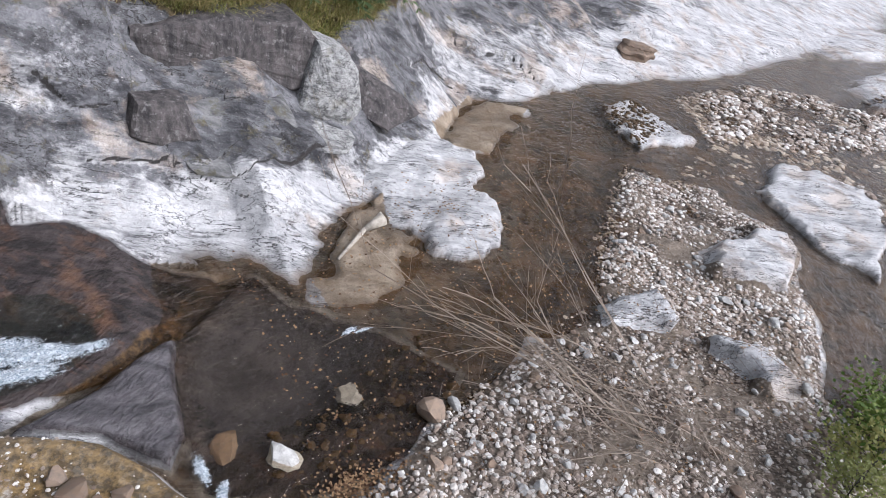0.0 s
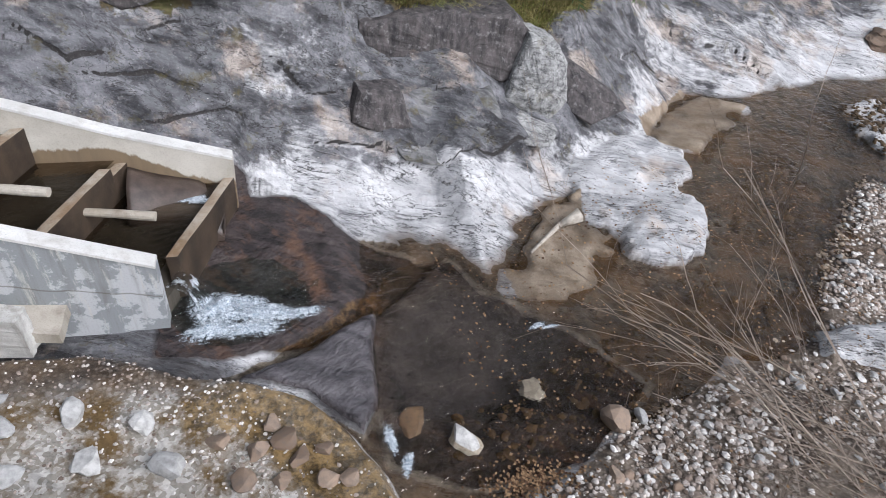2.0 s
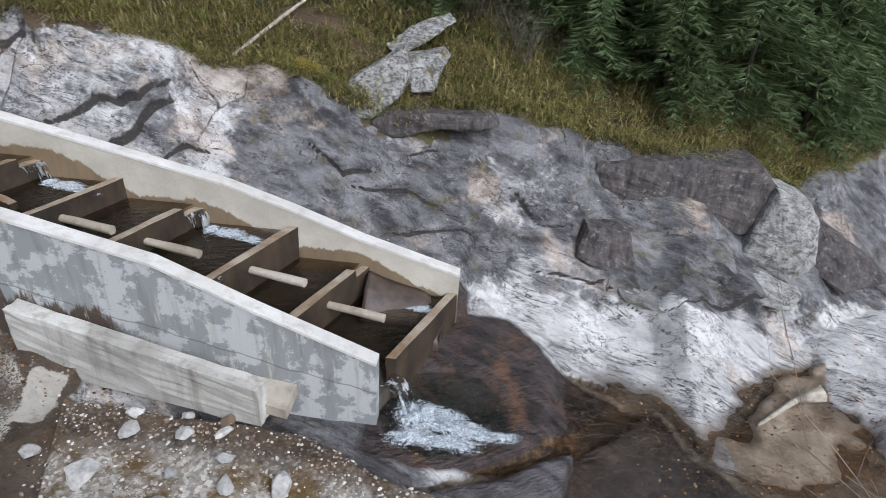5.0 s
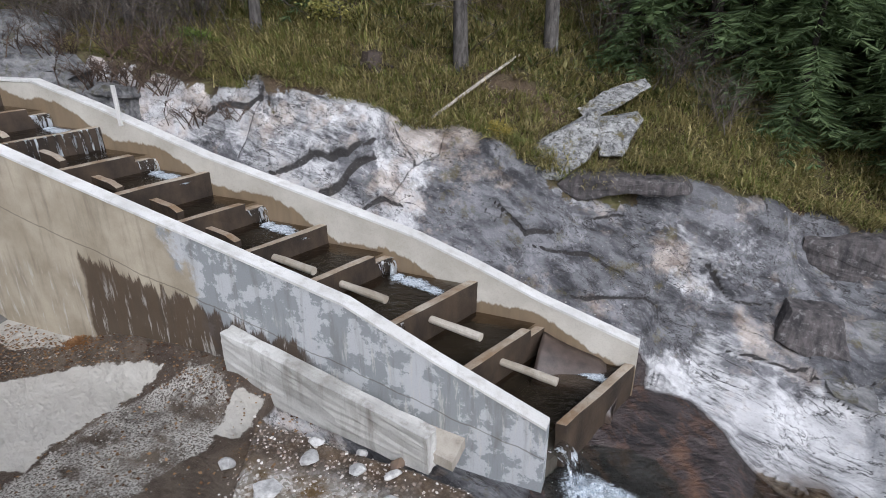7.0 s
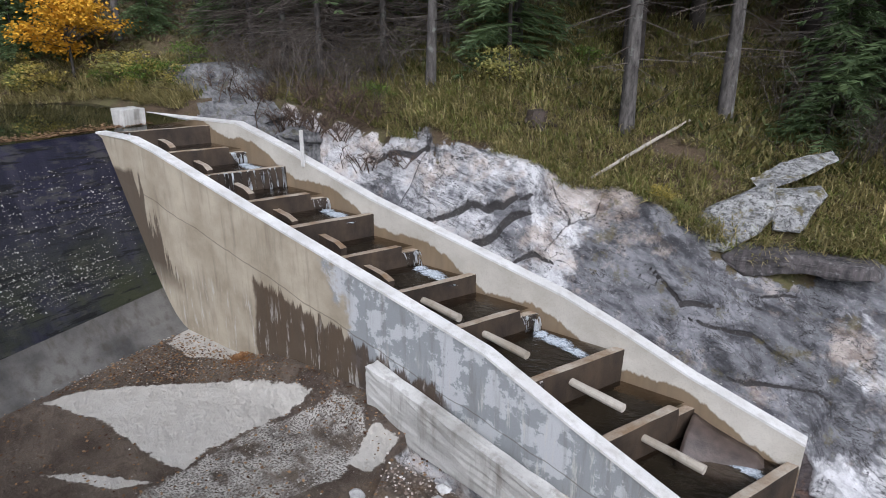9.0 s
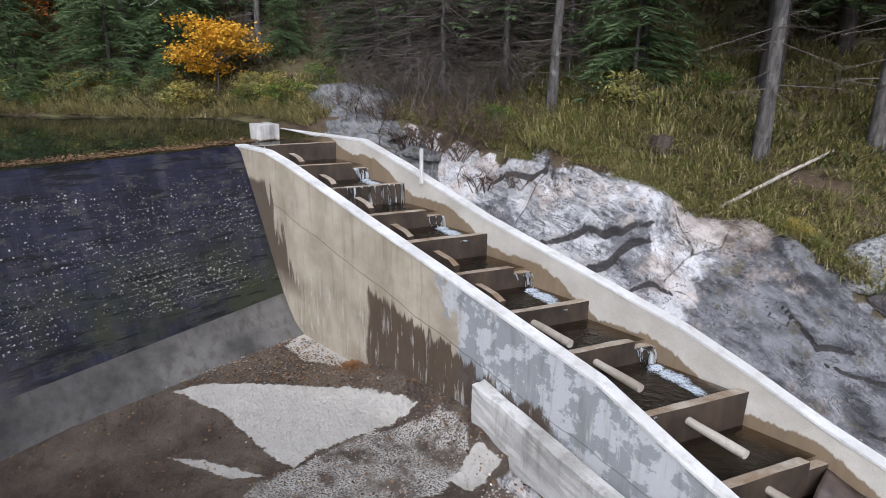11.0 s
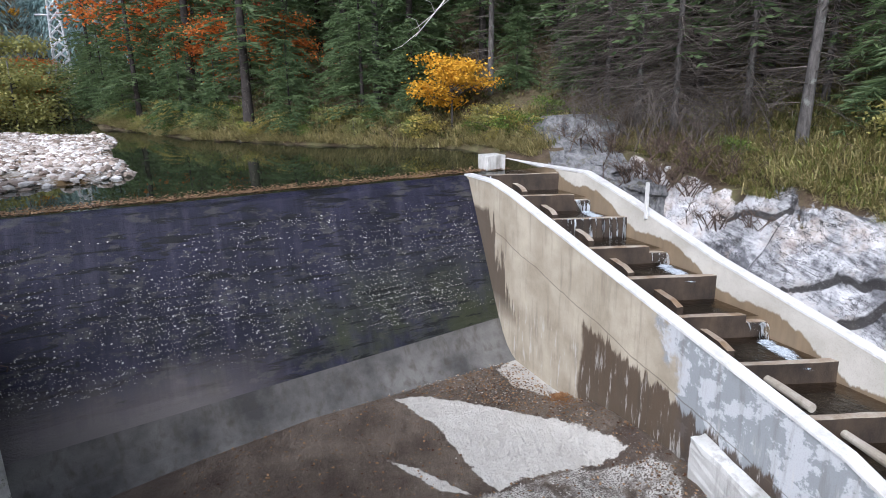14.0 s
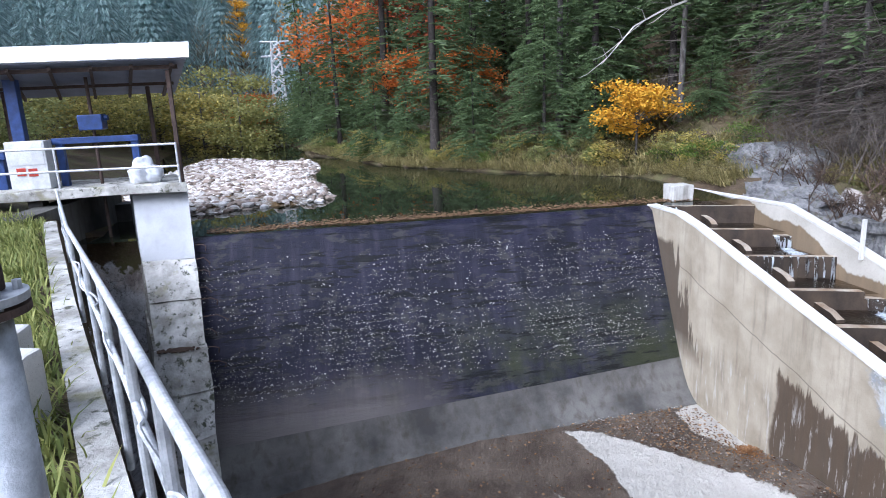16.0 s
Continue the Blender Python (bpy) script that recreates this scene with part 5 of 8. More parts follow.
def build_pier():
    p = thing("sluice_pier", "tall weathered concrete pier at the end of the dam", "pier", kind="structure")
    def shaft(sections, nose=0.0):
        """A shaft lofted through sections (z, front, side towards the dam, far side)."""
        bm = bmesh.new()
        rings = []
        for z, front, y1, y0 in sections:
            n = 10
            pts = [(front + nose * math.sin(math.pi * i / n), y1 + (y0 - y1) * i / n) for i in range(n + 1)]
            back = y1 + 0.35 * (-20.2 - front)
            pts += [(-20.2, back + (y0 - y1)), (-20.2, back)]
            rings.append([bm.verts.new((x, y, z)) for x, y in pts])
        n = len(rings[0])
        bm.faces.new(rings[0])
        bm.faces.new(rings[-1][::-1])
        for r0, r1 in zip(rings, rings[1:]):
            for i in range(n):
                j = (i + 1) % n
                bm.faces.new((r0[i], r0[j], r1[j], r1[i]))
        bmesh.ops.recalc_face_normals(bm, faces=bm.faces)
        bmesh.ops.subdivide_edges(bm, edges=bm.edges, cuts=2, use_grid_fill=True)
        return bm

    part("upper_shaft", shaft([(6.07, -17.6, -12.9, -14.3), (4.45, -16.5, -12.66, -13.95)]), mat_concrete("new_grey_render", (0.44, 0.45, 0.46), (0.33, 0.34, 0.35), (0.22, 0.22, 0.22), 0.3), p, "smooth grey render")
    bm = shaft([(4.45, -16.47, -12.64, -13.93), (3.6, -15.66, -12.46, -13.67), (3.57, -15.70, -12.47, -13.67), (2.66, -14.82, -12.26, -13.4)])
    roughen(bm, 0.04, 2.5)
    part("middle_shaft", bm, PIERM, p, "pitted lichen-spotted concrete")
    bm = shaft([(2.68, -14.75, -12.22, -13.44), (1.9, -14.1, -12.06, -13.26), (1.87, -14.14, -12.07, -13.26), (1.1, -13.4, -11.96, -13.05), (1.07, -13.44, -11.97, -13.05), (-1.6, -12.6, -11.80, -12.95)], 0.30)
    roughen(bm, 0.03, 2.0)
    part("cutwater", bm, PIERM, p, "rounded cutwater with earth lying on its ledge")
    bm = bmesh.new()
    crumbs(bm, -14.62, -12.85, 2.70, 0.16, 0.48, 110, 0.055, 21)
    part("earth", bm, plain("brown_earth", (0.07, 0.045, 0.03), 0.95), p, "dark crumbled earth")
    # the far cheek of the sluice bay, deep in shade that its dark concrete colour adds to
    w = thing("sluice_wall", "dark stained concrete cheek wall of the shaded sluice bay", "wall", kind="structure")
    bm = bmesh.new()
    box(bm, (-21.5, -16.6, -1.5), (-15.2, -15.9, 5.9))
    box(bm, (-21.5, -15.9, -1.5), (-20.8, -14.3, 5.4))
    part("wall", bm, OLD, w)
    # bent iron bars that stick out of the pier over the dam face
    rs = random.Random(4)
    for k in range(9):
        ob = thing("iron_step", "bent rusty iron bar sticking out of the pier", "iron bar", "iron bars on the pier")
        bm = bmesh.new()
        z = 4.75 - 0.30 * k + rs.uniform(-0.04, 0.04)
        x, y, r = -17.0 + 0.98 * (4.95 - z), -12.76 + 0.22 * (4.95 - z), 0.014
        l = rs.uniform(0.28, 0.45) * (1.6 if k == 5 else 1)
        pts = [(x, y, z), (x + 0.05, y + l * 0.6, z + rs.uniform(0, 0.05)), (x + 0.08, y + l, z - rs.uniform(0.0, 0.12)), (x + 0.02, y + l * 0.9, z - 0.16)]
        for a, b in zip(pts, pts[1:]):
            rod(bm, a, b, r, n=6)
        part("bar", bm, RUST, ob)


build_pier()


def swing(bm):
    """The shelter stands askew to the dam: its rear swings away from the water."""
    for v in bm.verts:
        v.co.y += 0.35 * (v.co.x + 17.1)


def build_gate_house():
    d = thing("gate_platform", "concrete platform carrying the sluice gate gear", "platform", kind="structure")
    bm = bmesh.new()
    box(bm, (-19.9, -20.0, 6.08), (-17.15, -12.75, 6.32), 0.02)
    swing(bm)
    bmesh.ops.subdivide_edges(bm, edges=bm.edges, cuts=6, use_grid_fill=True)
    roughen(bm, 0.03, 3.0)
    part("deck", bm, PIERM, d, "weathered concrete deck with a broken edge")
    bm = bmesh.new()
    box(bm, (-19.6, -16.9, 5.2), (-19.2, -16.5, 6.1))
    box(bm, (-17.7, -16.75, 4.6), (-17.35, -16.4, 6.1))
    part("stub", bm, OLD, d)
    c = thing("canopy", "open shelter with a white sheet roof on rusty posts", "canopy", kind="structure")
    bm = bmesh.new()
    prism_pts = [(-17.0, 9.42), (-17.18, 9.80), (-17.22, 9.80), (-17.06, 9.40)]
    prism(bm, prism_pts, -20.5, -12.3)
    part("fascia", bm, ROOFW, c, "white sheet edge")
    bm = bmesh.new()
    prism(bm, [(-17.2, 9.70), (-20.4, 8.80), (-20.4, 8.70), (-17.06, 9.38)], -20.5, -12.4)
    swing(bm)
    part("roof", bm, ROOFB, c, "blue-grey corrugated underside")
    for k in range(9):
        bm = bmesh.new()
        y = -12.75 - 0.95 * k
        box(bm, (-20.3, y - 0.04, 8.86), (-17.2, y + 0.04, 8.94))
        for v in bm.verts:
            v.co.z += (v.co.x + 20.3) * 0.20 - 0.26
        swing(bm)
        part("rafter", bm, RUST, c)
    bm = bmesh.new()
    box(bm, (-18.9, -20.4, 8.86), (-18.8, -13.2, 8.94))
    box(bm, (-17.45, -20.4, 9.18), (-17.35, -12.7, 9.28))
    part("purlin", bm, RUST, c)
    for x, y in ((-17.42, -12.95), (-19.6, -14.1), (-19.6, -17.9)):
        bm = bmesh.new()
        box(bm, (x - 0.05, y - 0.05, 6.3), (x + 0.05, y + 0.05, 9.15), 0.006)
        part("post", bm, RUST, c)
    r = thing("platform_rail", "two-bar pale pipe railing along the platform edge", "railing", kind="structure")
    for z in (7.32, 6.75):
        bm = bmesh.new()
        rod(bm, (-17.3, -20.0, z + 0.05), (-17.3, -12.95, z), 0.03)
        part("bar", bm, PALESTEEL, r)
    for y in (-12.97, -15.9, -18.2):
        bm = bmesh.new()
        rod(bm, (-17.3, y, 6.3), (-17.3, y, 7.36), 0.028)
        part("upright", bm, PALESTEEL, r)
    g = thing("gate_hoist", "blue steel sluice gate hoist with a screw stem", "gate hoist")
    bm = bmesh.new()
    box(bm, (-18.35, -16.25, 7.42), (-18.1, -14.1, 7.58), 0.01)
    part("crossbeam", bm, BLUE, g)
    for y in (-16.1, -14.22):
        bm = bmesh.new()
        box(bm, (-18.3, y - 0.09, 6.3), (-18.14, y + 0.09, 7.45), 0.01)
        part("leg", bm, BLUE, g)
    bm = bmesh.new()
    box(bm, (-18.4, -15.5, 7.75), (-18.0, -14.9, 8.15), 0.03)
    rod(bm, (-18.2, -15.55, 8.05), (-18.2, -14.8, 8.05), 0.07, n=12)
    part("gearbox", bm, BLUE, g, "blue gearbox")
    bm = bmesh.new()
    rod(bm, (-18.2, -15.2, 4.6), (-18.2, -15.2, 9.1), 0.045, n=10)
    part("screw_stem", bm, RUST, g, "dark greased screw stem")
    h = thing("gate_hoist", "blue steel sluice gate hoist beside the cabinet", "gate hoist")
    bm = bmesh.new()
    box(bm, (-18.3, -17.15, 7.3), (-18.05, -16.85, 9.1), 0.02)
    part("column", bm, BLUE, h)
    bm = bmesh.new()
    box(bm, (-18.4, -19.6, 7.1), (-18.0, -17.4, 7.35), 0.02)
    box(bm, (-18.3, -17.75, 6.3), (-18.1, -17.5, 7.2), 0.02)
    part("frame", bm, BLUE, h)
    k = thing("control_cabinet", "white metal control cabinet with red painted marks", "cabinet")
    bm = bmesh.new()
    box(bm, (-18.1, -17.2, 6.32), (-17.65, -16.25, 7.55), 0.02)
    part("body", bm, CABINET, k)
    bm = bmesh.new()
    box(bm, (-17.66, -17.14, 6.95), (-17.635, -16.3, 7.5), 0.006)
    part("door", bm, CABINET, k)
    bm = bmesh.new()
    box(bm, (-17.64, -17.0, 6.68), (-17.63, -16.78, 6.88), 0.004)
    box(bm, (-17.64, -16.72, 6.66), (-17.63, -16.5, 6.86), 0.004)
    part("marks", bm, REDP, k, "red painted marks")
    for y, zz, s in ((-14.0, 6.32, 0.34), (-13.75, 6.32, 0.28), (-13.95, 6.62, 0.24)):
        ob = thing("sack", "crumpled white plastic sack on the platform", "sack", "sacks on the platform")
        bm = bmesh.new()
        bmesh.ops.create_icosphere(bm, subdivisions=3, radius=s)
        for v in bm.verts:
            v.co.z = max(v.co.z, -s * 0.75) * 0.95
        roughen(bm, 0.10, 6.0, y)
        part("bag", bm, SACK, ob, smooth=True)
        ob.location = (-17.75, y, zz + s * 0.72)


build_gate_house()

RAIL = [(-0.55, -8.63, 7.30), (-1.27, -8.9, 7.21), (-1.95, -9.2, 7.13), (-3.3, -9.8, 7.03), (-5.3, -10.7, 6.87), (-8.2, -12.05, 6.75), (-13.8, -14.5, 6.66)]


def build_walkway_rail():
    r = thing("walkway_rail", "pale galvanised pipe handrail beside the walkway", "railing", kind="structure")
    bm = bmesh.new()
    for a, b in zip(RAIL, RAIL[1:]):
        rod(bm, a, b, 0.023, n=16)
    part("handrail", bm, PALESTEEL, r, "worn pale handrail pipe")
    bm = bmesh.new()
    low = [(x - 0.10, y - 0.05, z - 0.40) for x, y, z in RAIL]
    for a, b in zip(low, low[1:]):
        rod(bm, a, b, 0.019, n=12)
    part("lower_rail", bm, PALESTEEL, r)
    bm = bmesh.new()
    pts = []
    for a, b in zip(low, low[1:]):
        n = 14
        for i in range(n):
            t = i / n
            pts.append(Vector(a).lerp(Vector(b), t) + Vector((0, 0.035 * math.cos(9 * t), 0.03 + 0.035 * math.sin(11 * t + a[0]))))
    for a, b in zip(pts, pts[1:]):
        rod(bm, a, b, 0.010, n=5)
    part("cable", bm, PALESTEEL, r, "grey cable wound round the lower rail")
    for t in (0.08, 0.22, 0.36, 0.50, 0.64, 0.78, 0.92):
        k = t * (len(RAIL) - 2) + 1
        i = int(k)
        p = Vector(RAIL[i]).lerp(Vector(RAIL[min(i + 1, len(RAIL) - 1)]), k - i)
        bm = bmesh.new()
        rod(bm, p, (p.x, p.y, 5.6), 0.026, n=10)
        part("upright", bm, STEEL, r)
    c = thing("steel_column", "grey steel column with a bolted flange plate", "column")
    bx, by = -1.96, -9.69
    bm = bmesh.new()
    rod(bm, (bx, by, 5.5), (bx, by, 7.46), 0.095, n=28)
    part("shaft", bm, STEEL, c, smooth=True)
    for k, (z, rr) in enumerate(((7.47, 0.15), (7.505, 0.15))):
        bm = bmesh.new()
        rod(bm, (bx, by, z - 0.012), (bx, by, z + 0.012), rr, n=28)
        part("flange", bm, STEEL if k else RUST, c)
    for k in range(6):
        a = k * math.pi / 3
        bm = bmesh.new()
        rod(bm, (bx + 0.12 * math.cos(a), by + 0.12 * math.sin(a), 7.45), (bx + 0.12 * math.cos(a), by + 0.12 * math.sin(a), 7.545), 0.014, n=6)
        part("bolt", bm, STEEL, c)
    bm = bmesh.new()
    box(bm, (bx - 0.07, by - 0.07, 7.515), (bx + 0.07, by + 0.07, 7.60), 0.01)
    rod(bm, (bx, by, 7.6), (bx, by, 8.3), 0.03, n=12)
    part("spindle", bm, RUST, c, "black threaded spindle")
    # concrete kerb and steps beside the walkway
    s = thing("bank_wall", "whitewashed rough concrete retaining wall under the walkway", "wall", kind="structure")
    line = [(-1.0, -8.85), (-3.3, -9.85), (-8.2, -12.1), (-13.8, -14.6), (-15.4, -15.3)]
    for (ax, ay), (bx2, by2) in zip(line, line[1:]):
        bm = bmesh.new()
        d = Vector((bx2 - ax, by2 - ay, 0))
        n = Vector((d.y, -d.x, 0)).normalized()
        n = n if n.y < 0 else -n
        quad = [Vector((ax, ay, 0)), Vector((bx2, by2, 0)), Vector((bx2, by2, 0)) + n * 0.25, Vector((ax, ay, 0)) + n * 0.25]
        lo = [bm.verts.new(q + Vector((0, 0, -1.2))) for q in quad]
        hi = [bm.verts.new(q + Vector((0, 0, 5.80))) for q in quad]
        bm.faces.new(hi)
        for i in range(4):
            j = (i + 1) % 4
            bm.faces.new((lo[i], lo[j], hi[j], hi[i]))
        bmesh.ops.recalc_face_normals(bm, faces=bm.faces)
        part("wall", bm, PIERM, s)
    for x, y, z0, z1, sx, sy in ((-4.6, -11.3, 5.3, 6.35, 0.35, 0.30), (-5.6, -11.9, 5.3, 6.2, 0.5, 0.3), (-3.1, -10.5, 5.3, 5.95, 0.2, 0.25)):
        ob = thing("concrete_block", "flaking whitewashed concrete block in the grass", "block", "blocks beside the walkway")
        bm = bmesh.new()
        box(bm, (x - sx, y - sy, z0), (x + sx, y + sy, z1), 0.03)
        bmesh.ops.subdivide_edges(bm, edges=bm.edges, cuts=3, use_grid_fill=True)
        roughen(bm, 0.03, 4.0)
        part("block", bm, CAP, ob)


build_walkway_rail()


# ---- plants ----
def mat_leaf(name, a, b, rough=0.6, trans=0.25, other=None):
    m = Nodes(name, rough, 0.0, 0.25)
    col = m.mix(m.island, a, b)
    if other:
        col = m.mix(m.math("MULTIPLY", m.rand(), 0.85), col, other)
    col = m.mix(m.math("MULTIPLY", m.noise(1.2, 3), 0.5), col, tuple(c * 0.6 for c in a))
    mat = m.done(col)
    # thin leaves let some light through
    tr, mx = m.n.new("ShaderNodeBsdfTranslucent"), m.n.new("ShaderNodeMixShader")
    m.l.new(col, tr.inputs["Color"])
    mx.inputs[0].default_value = trans
    m.l.new(m.b.outputs[0], mx.inputs[1])
    m.l.new(tr.outputs[0], mx.inputs[2])
    m.l.new(mx.outputs[0], m.n["Material Output"].inputs["Surface"])
    return mat


NEEDLE = mat_leaf("spruce_needles", (0.075, 0.115, 0.052), (0.20, 0.275, 0.115), 0.6, 0.45)
# paler and bluer than NEEDLE: distance haze is mixed into the colour
NEEDLE_FAR = mat_leaf("hazed_spruce_needles", (0.20, 0.30, 0.30), (0.42, 0.55, 0.52), 0.6, 0.5)
TWIG_GREY = mat_leaf("grey_dead_twigs", (0.07, 0.056, 0.046), (0.22, 0.19, 0.16))
ROOT = mat_leaf("dark_brown_roots", (0.05, 0.034, 0.024), (0.17, 0.12, 0.09), 0.8, 0.05)
PALETWIG = mat_leaf("bleached_dead_bough", (0.34, 0.32, 0.29), (0.55, 0.52, 0.48))
TWIG_BROWN = mat_leaf("brown_dead_twigs", (0.22, 0.17, 0.13), (0.50, 0.42, 0.34))
YELLOW = mat_leaf("yellow_leaves", (0.62, 0.32, 0.02), (0.85, 0.50, 0.05))
ORANGE = mat_leaf("orange_leaves", (0.58, 0.14, 0.03), (0.78, 0.32, 0.07), 0.6, 0.45)
RUSSET = mat_leaf("russet_leaves", (0.38, 0.085, 0.04), (0.58, 0.19, 0.08), 0.6, 0.45)
OLIVE = mat_leaf("olive_yellow_leaves", (0.34, 0.30, 0.09), (0.74, 0.58, 0.15), 0.6, 0.5, (0.19, 0.27, 0.12))
GREENL = mat_leaf("fresh_green_leaves", (0.07, 0.13, 0.02), (0.20, 0.26, 0.05))
GRASS = mat_leaf("autumn_grass", (0.17, 0.16, 0.055), (0.60, 0.50, 0.24))
GRASSG = mat_leaf("green_grass", (0.13, 0.17, 0.04), (0.42, 0.42, 0.13))


def mat_bark():
    m = Nodes("grey_spruce_bark", 0.95)
    s = m.noise(7, 6, 0.7, m.scaled(1.5, 1.5, 0.4))
    col = m.mix(m.ramp(s, (0.35, 0.0), (0.7, 1.0)), (0.035, 0.031, 0.028), (0.15, 0.138, 0.126))
    col = m.mix(m.ramp(m.noise(3, 5), (0.58, 0.0), (0.68, 1.0)), col, (0.17, 0.178, 0.155))
    return m.done(col, m.bump(s, 0.8, 0.04))


BARK = mat_bark()
BARK_DARK = plain("dark_spruce_bark", (0.045, 0.038, 0.033), 0.95, 0.0, 0.4, 7.0, 0.8)


class Tris:
    """Gathers many small leaves or twigs quickly into one mesh."""

    def __init__(self):
        self.v, self.f = [], []

    def tri(self, a, b, c):
        n = len(self.v)
        self.v += [a, b, c]
        self.f.append((n, n + 1, n + 2))

    def quad(self, a, b, c, d):
        n = len(self.v)
        self.v += [a, b, c, d]
        self.f.append((n, n + 1, n + 2, n + 3))

    def blade(self, p, d, w, up=Vector((0, 0, 1))):
        s = d.cross(up)
        s = s.normalized() * w if s.length > 1e-6 else Vector((w, 0, 0))
        q = p + d * 0.45
        self.quad(p, q + s, p + d, q - s)

    def stick(self, a, b, r0, r1):
        d = b - a
        s = d.orthogonal().normalized()
        t = d.cross(s).normalized()
        n = len(self.v)
        for c, r in ((a, r0), (b, r1)):
            for k in range(3):
                an = k * 2.094
                self.v.append(c + (s * math.cos(an) + t * math.sin(an)) * r)
        for k in range(3):
            j = (k + 1) % 3
            self.f.append((n + k, n + j, n + 3 + j, n + 3 + k))

    def mesh(self, name, material, parent=None, label=""):
        me = bpy.data.meshes.new(name)
        me.from_pydata(self.v, [], self.f)
        me.materials.append(material)
        ob = new(name, me)
        if parent:
            ob.parent = parent
        if label:
            ob["label"] = label
        return ob


def conifer(name, label, h, spread_r, bare, seed, needles, dead=0, dense=1.0, trunk_r=None, group="conifers of the wooded bank", droop=1.0, fat=1.0, per=2):
    """A spruce: tapered trunk, whorls of drooping boughs with hanging sprays, and dead twigs low down."""
    rs = random.Random(seed)
    ob = thing(name, label, "tree", group)
    r0 = trunk_r or h * 0.013
    bm = bmesh.new()
    lean = Vector((rs.uniform(-0.02, 0.02), rs.uniform(-0.02, 0.02), 1))
    prev, pr = Vector((0, 0, -0.4)), r0 * 1.25
    for k in range(1, 9):
        t = k / 8
        p = Vector((lean.x * t * h, lean.y * t * h, t * h - 0.1))
        r = r0 * (1 - t) ** 0.85 + 0.008
        rod(bm, prev, p, pr, r, 9, False)
        prev, pr = p, r
    part("trunk", bm, BARK if dead >= 46 and bare > 0.2 else BARK_DARK, ob, smooth=True)
    fo = Tris()
    z = h * bare
    while z < h * 0.985:
        t = (z - h * bare) / (h * (1 - bare))
        length = spread_r * ((1 - t) ** 0.75) * (0.55 + 0.45 * min(1, t * 6 + 0.35)) + 0.12
        for k in range(max(4, int(5 * dense))):
            a = rs.uniform(0, 6.283)
            L = length * rs.uniform(0.65, 1.15)
            out = Vector((math.cos(a), math.sin(a), 0))
            side = Vector((-out.y, out.x, 0))
            p = Vector((lean.x * z, lean.y * z, z + rs.uniform(-0.12, 0.12)))
            n = max(3, int(L / 0.34 * dense))
            for i in range(n):
                u = (i + 1) / n
                q = p + out * L * u + Vector((0, 0, L * (0.10 * u - 0.34 * u * u)))
                wide = 0.24 + 0.36 * L * (1 - u) * 0.55
                for sgn in (-1, 1):
                    for _ in range(per):
                        d = (side * sgn * rs.uniform(0.6, 1.0) + out * rs.uniform(0.3, 0.9)).normalized() * wide * rs.uniform(0.7, 1.3)
                        d.z -= rs.uniform(0.02, 0.16)
                        fo.blade(q + Vector((0, 0, rs.uniform(-0.04, 0.04))), d, rs.uniform(0.032, 0.062) * fat, Vector((rs.uniform(-1, 1), rs.uniform(-1, 1), rs.uniform(0.1, 0.8))))
                fo.blade(q, out * 0.34 + Vector((0, 0, -0.06)), 0.05 * fat)
        z += (0.30 + 0.02 * h * (1 - t) * 0.3) / dense
    fo.mesh("crown", needles, ob)
    if dead:
        tw = Tris()
        for _ in range(dead):
            z = rs.uniform(0.06, bare + 0.12) * h
            a, L = rs.uniform(0, 6.283), rs.uniform(0.5, 1.7) * droop
            p = Vector((lean.x * z, lean.y * z, z))
            d = Vector((math.cos(a), math.sin(a), rs.uniform(-0.35, 0.2) - 0.2 * (droop - 1))).normalized()
            q = p + d * L
            tw.stick(p, q, 0.014, 0.005)
            for _ in range(6):
                u = rs.uniform(0.3, 1.0)
                s = p.lerp(q, u)
                e = (d + Vector((rs.uniform(-1, 1), rs.uniform(-1, 1), rs.uniform(-0.9, 0.3)))).normalized() * rs.uniform(0.15, 0.5)
                tw.stick(s, s + e, 0.006, 0.002)
        tw.mesh("deadwood", TWIG_GREY, ob, "bare grey dead branches")
    return ob


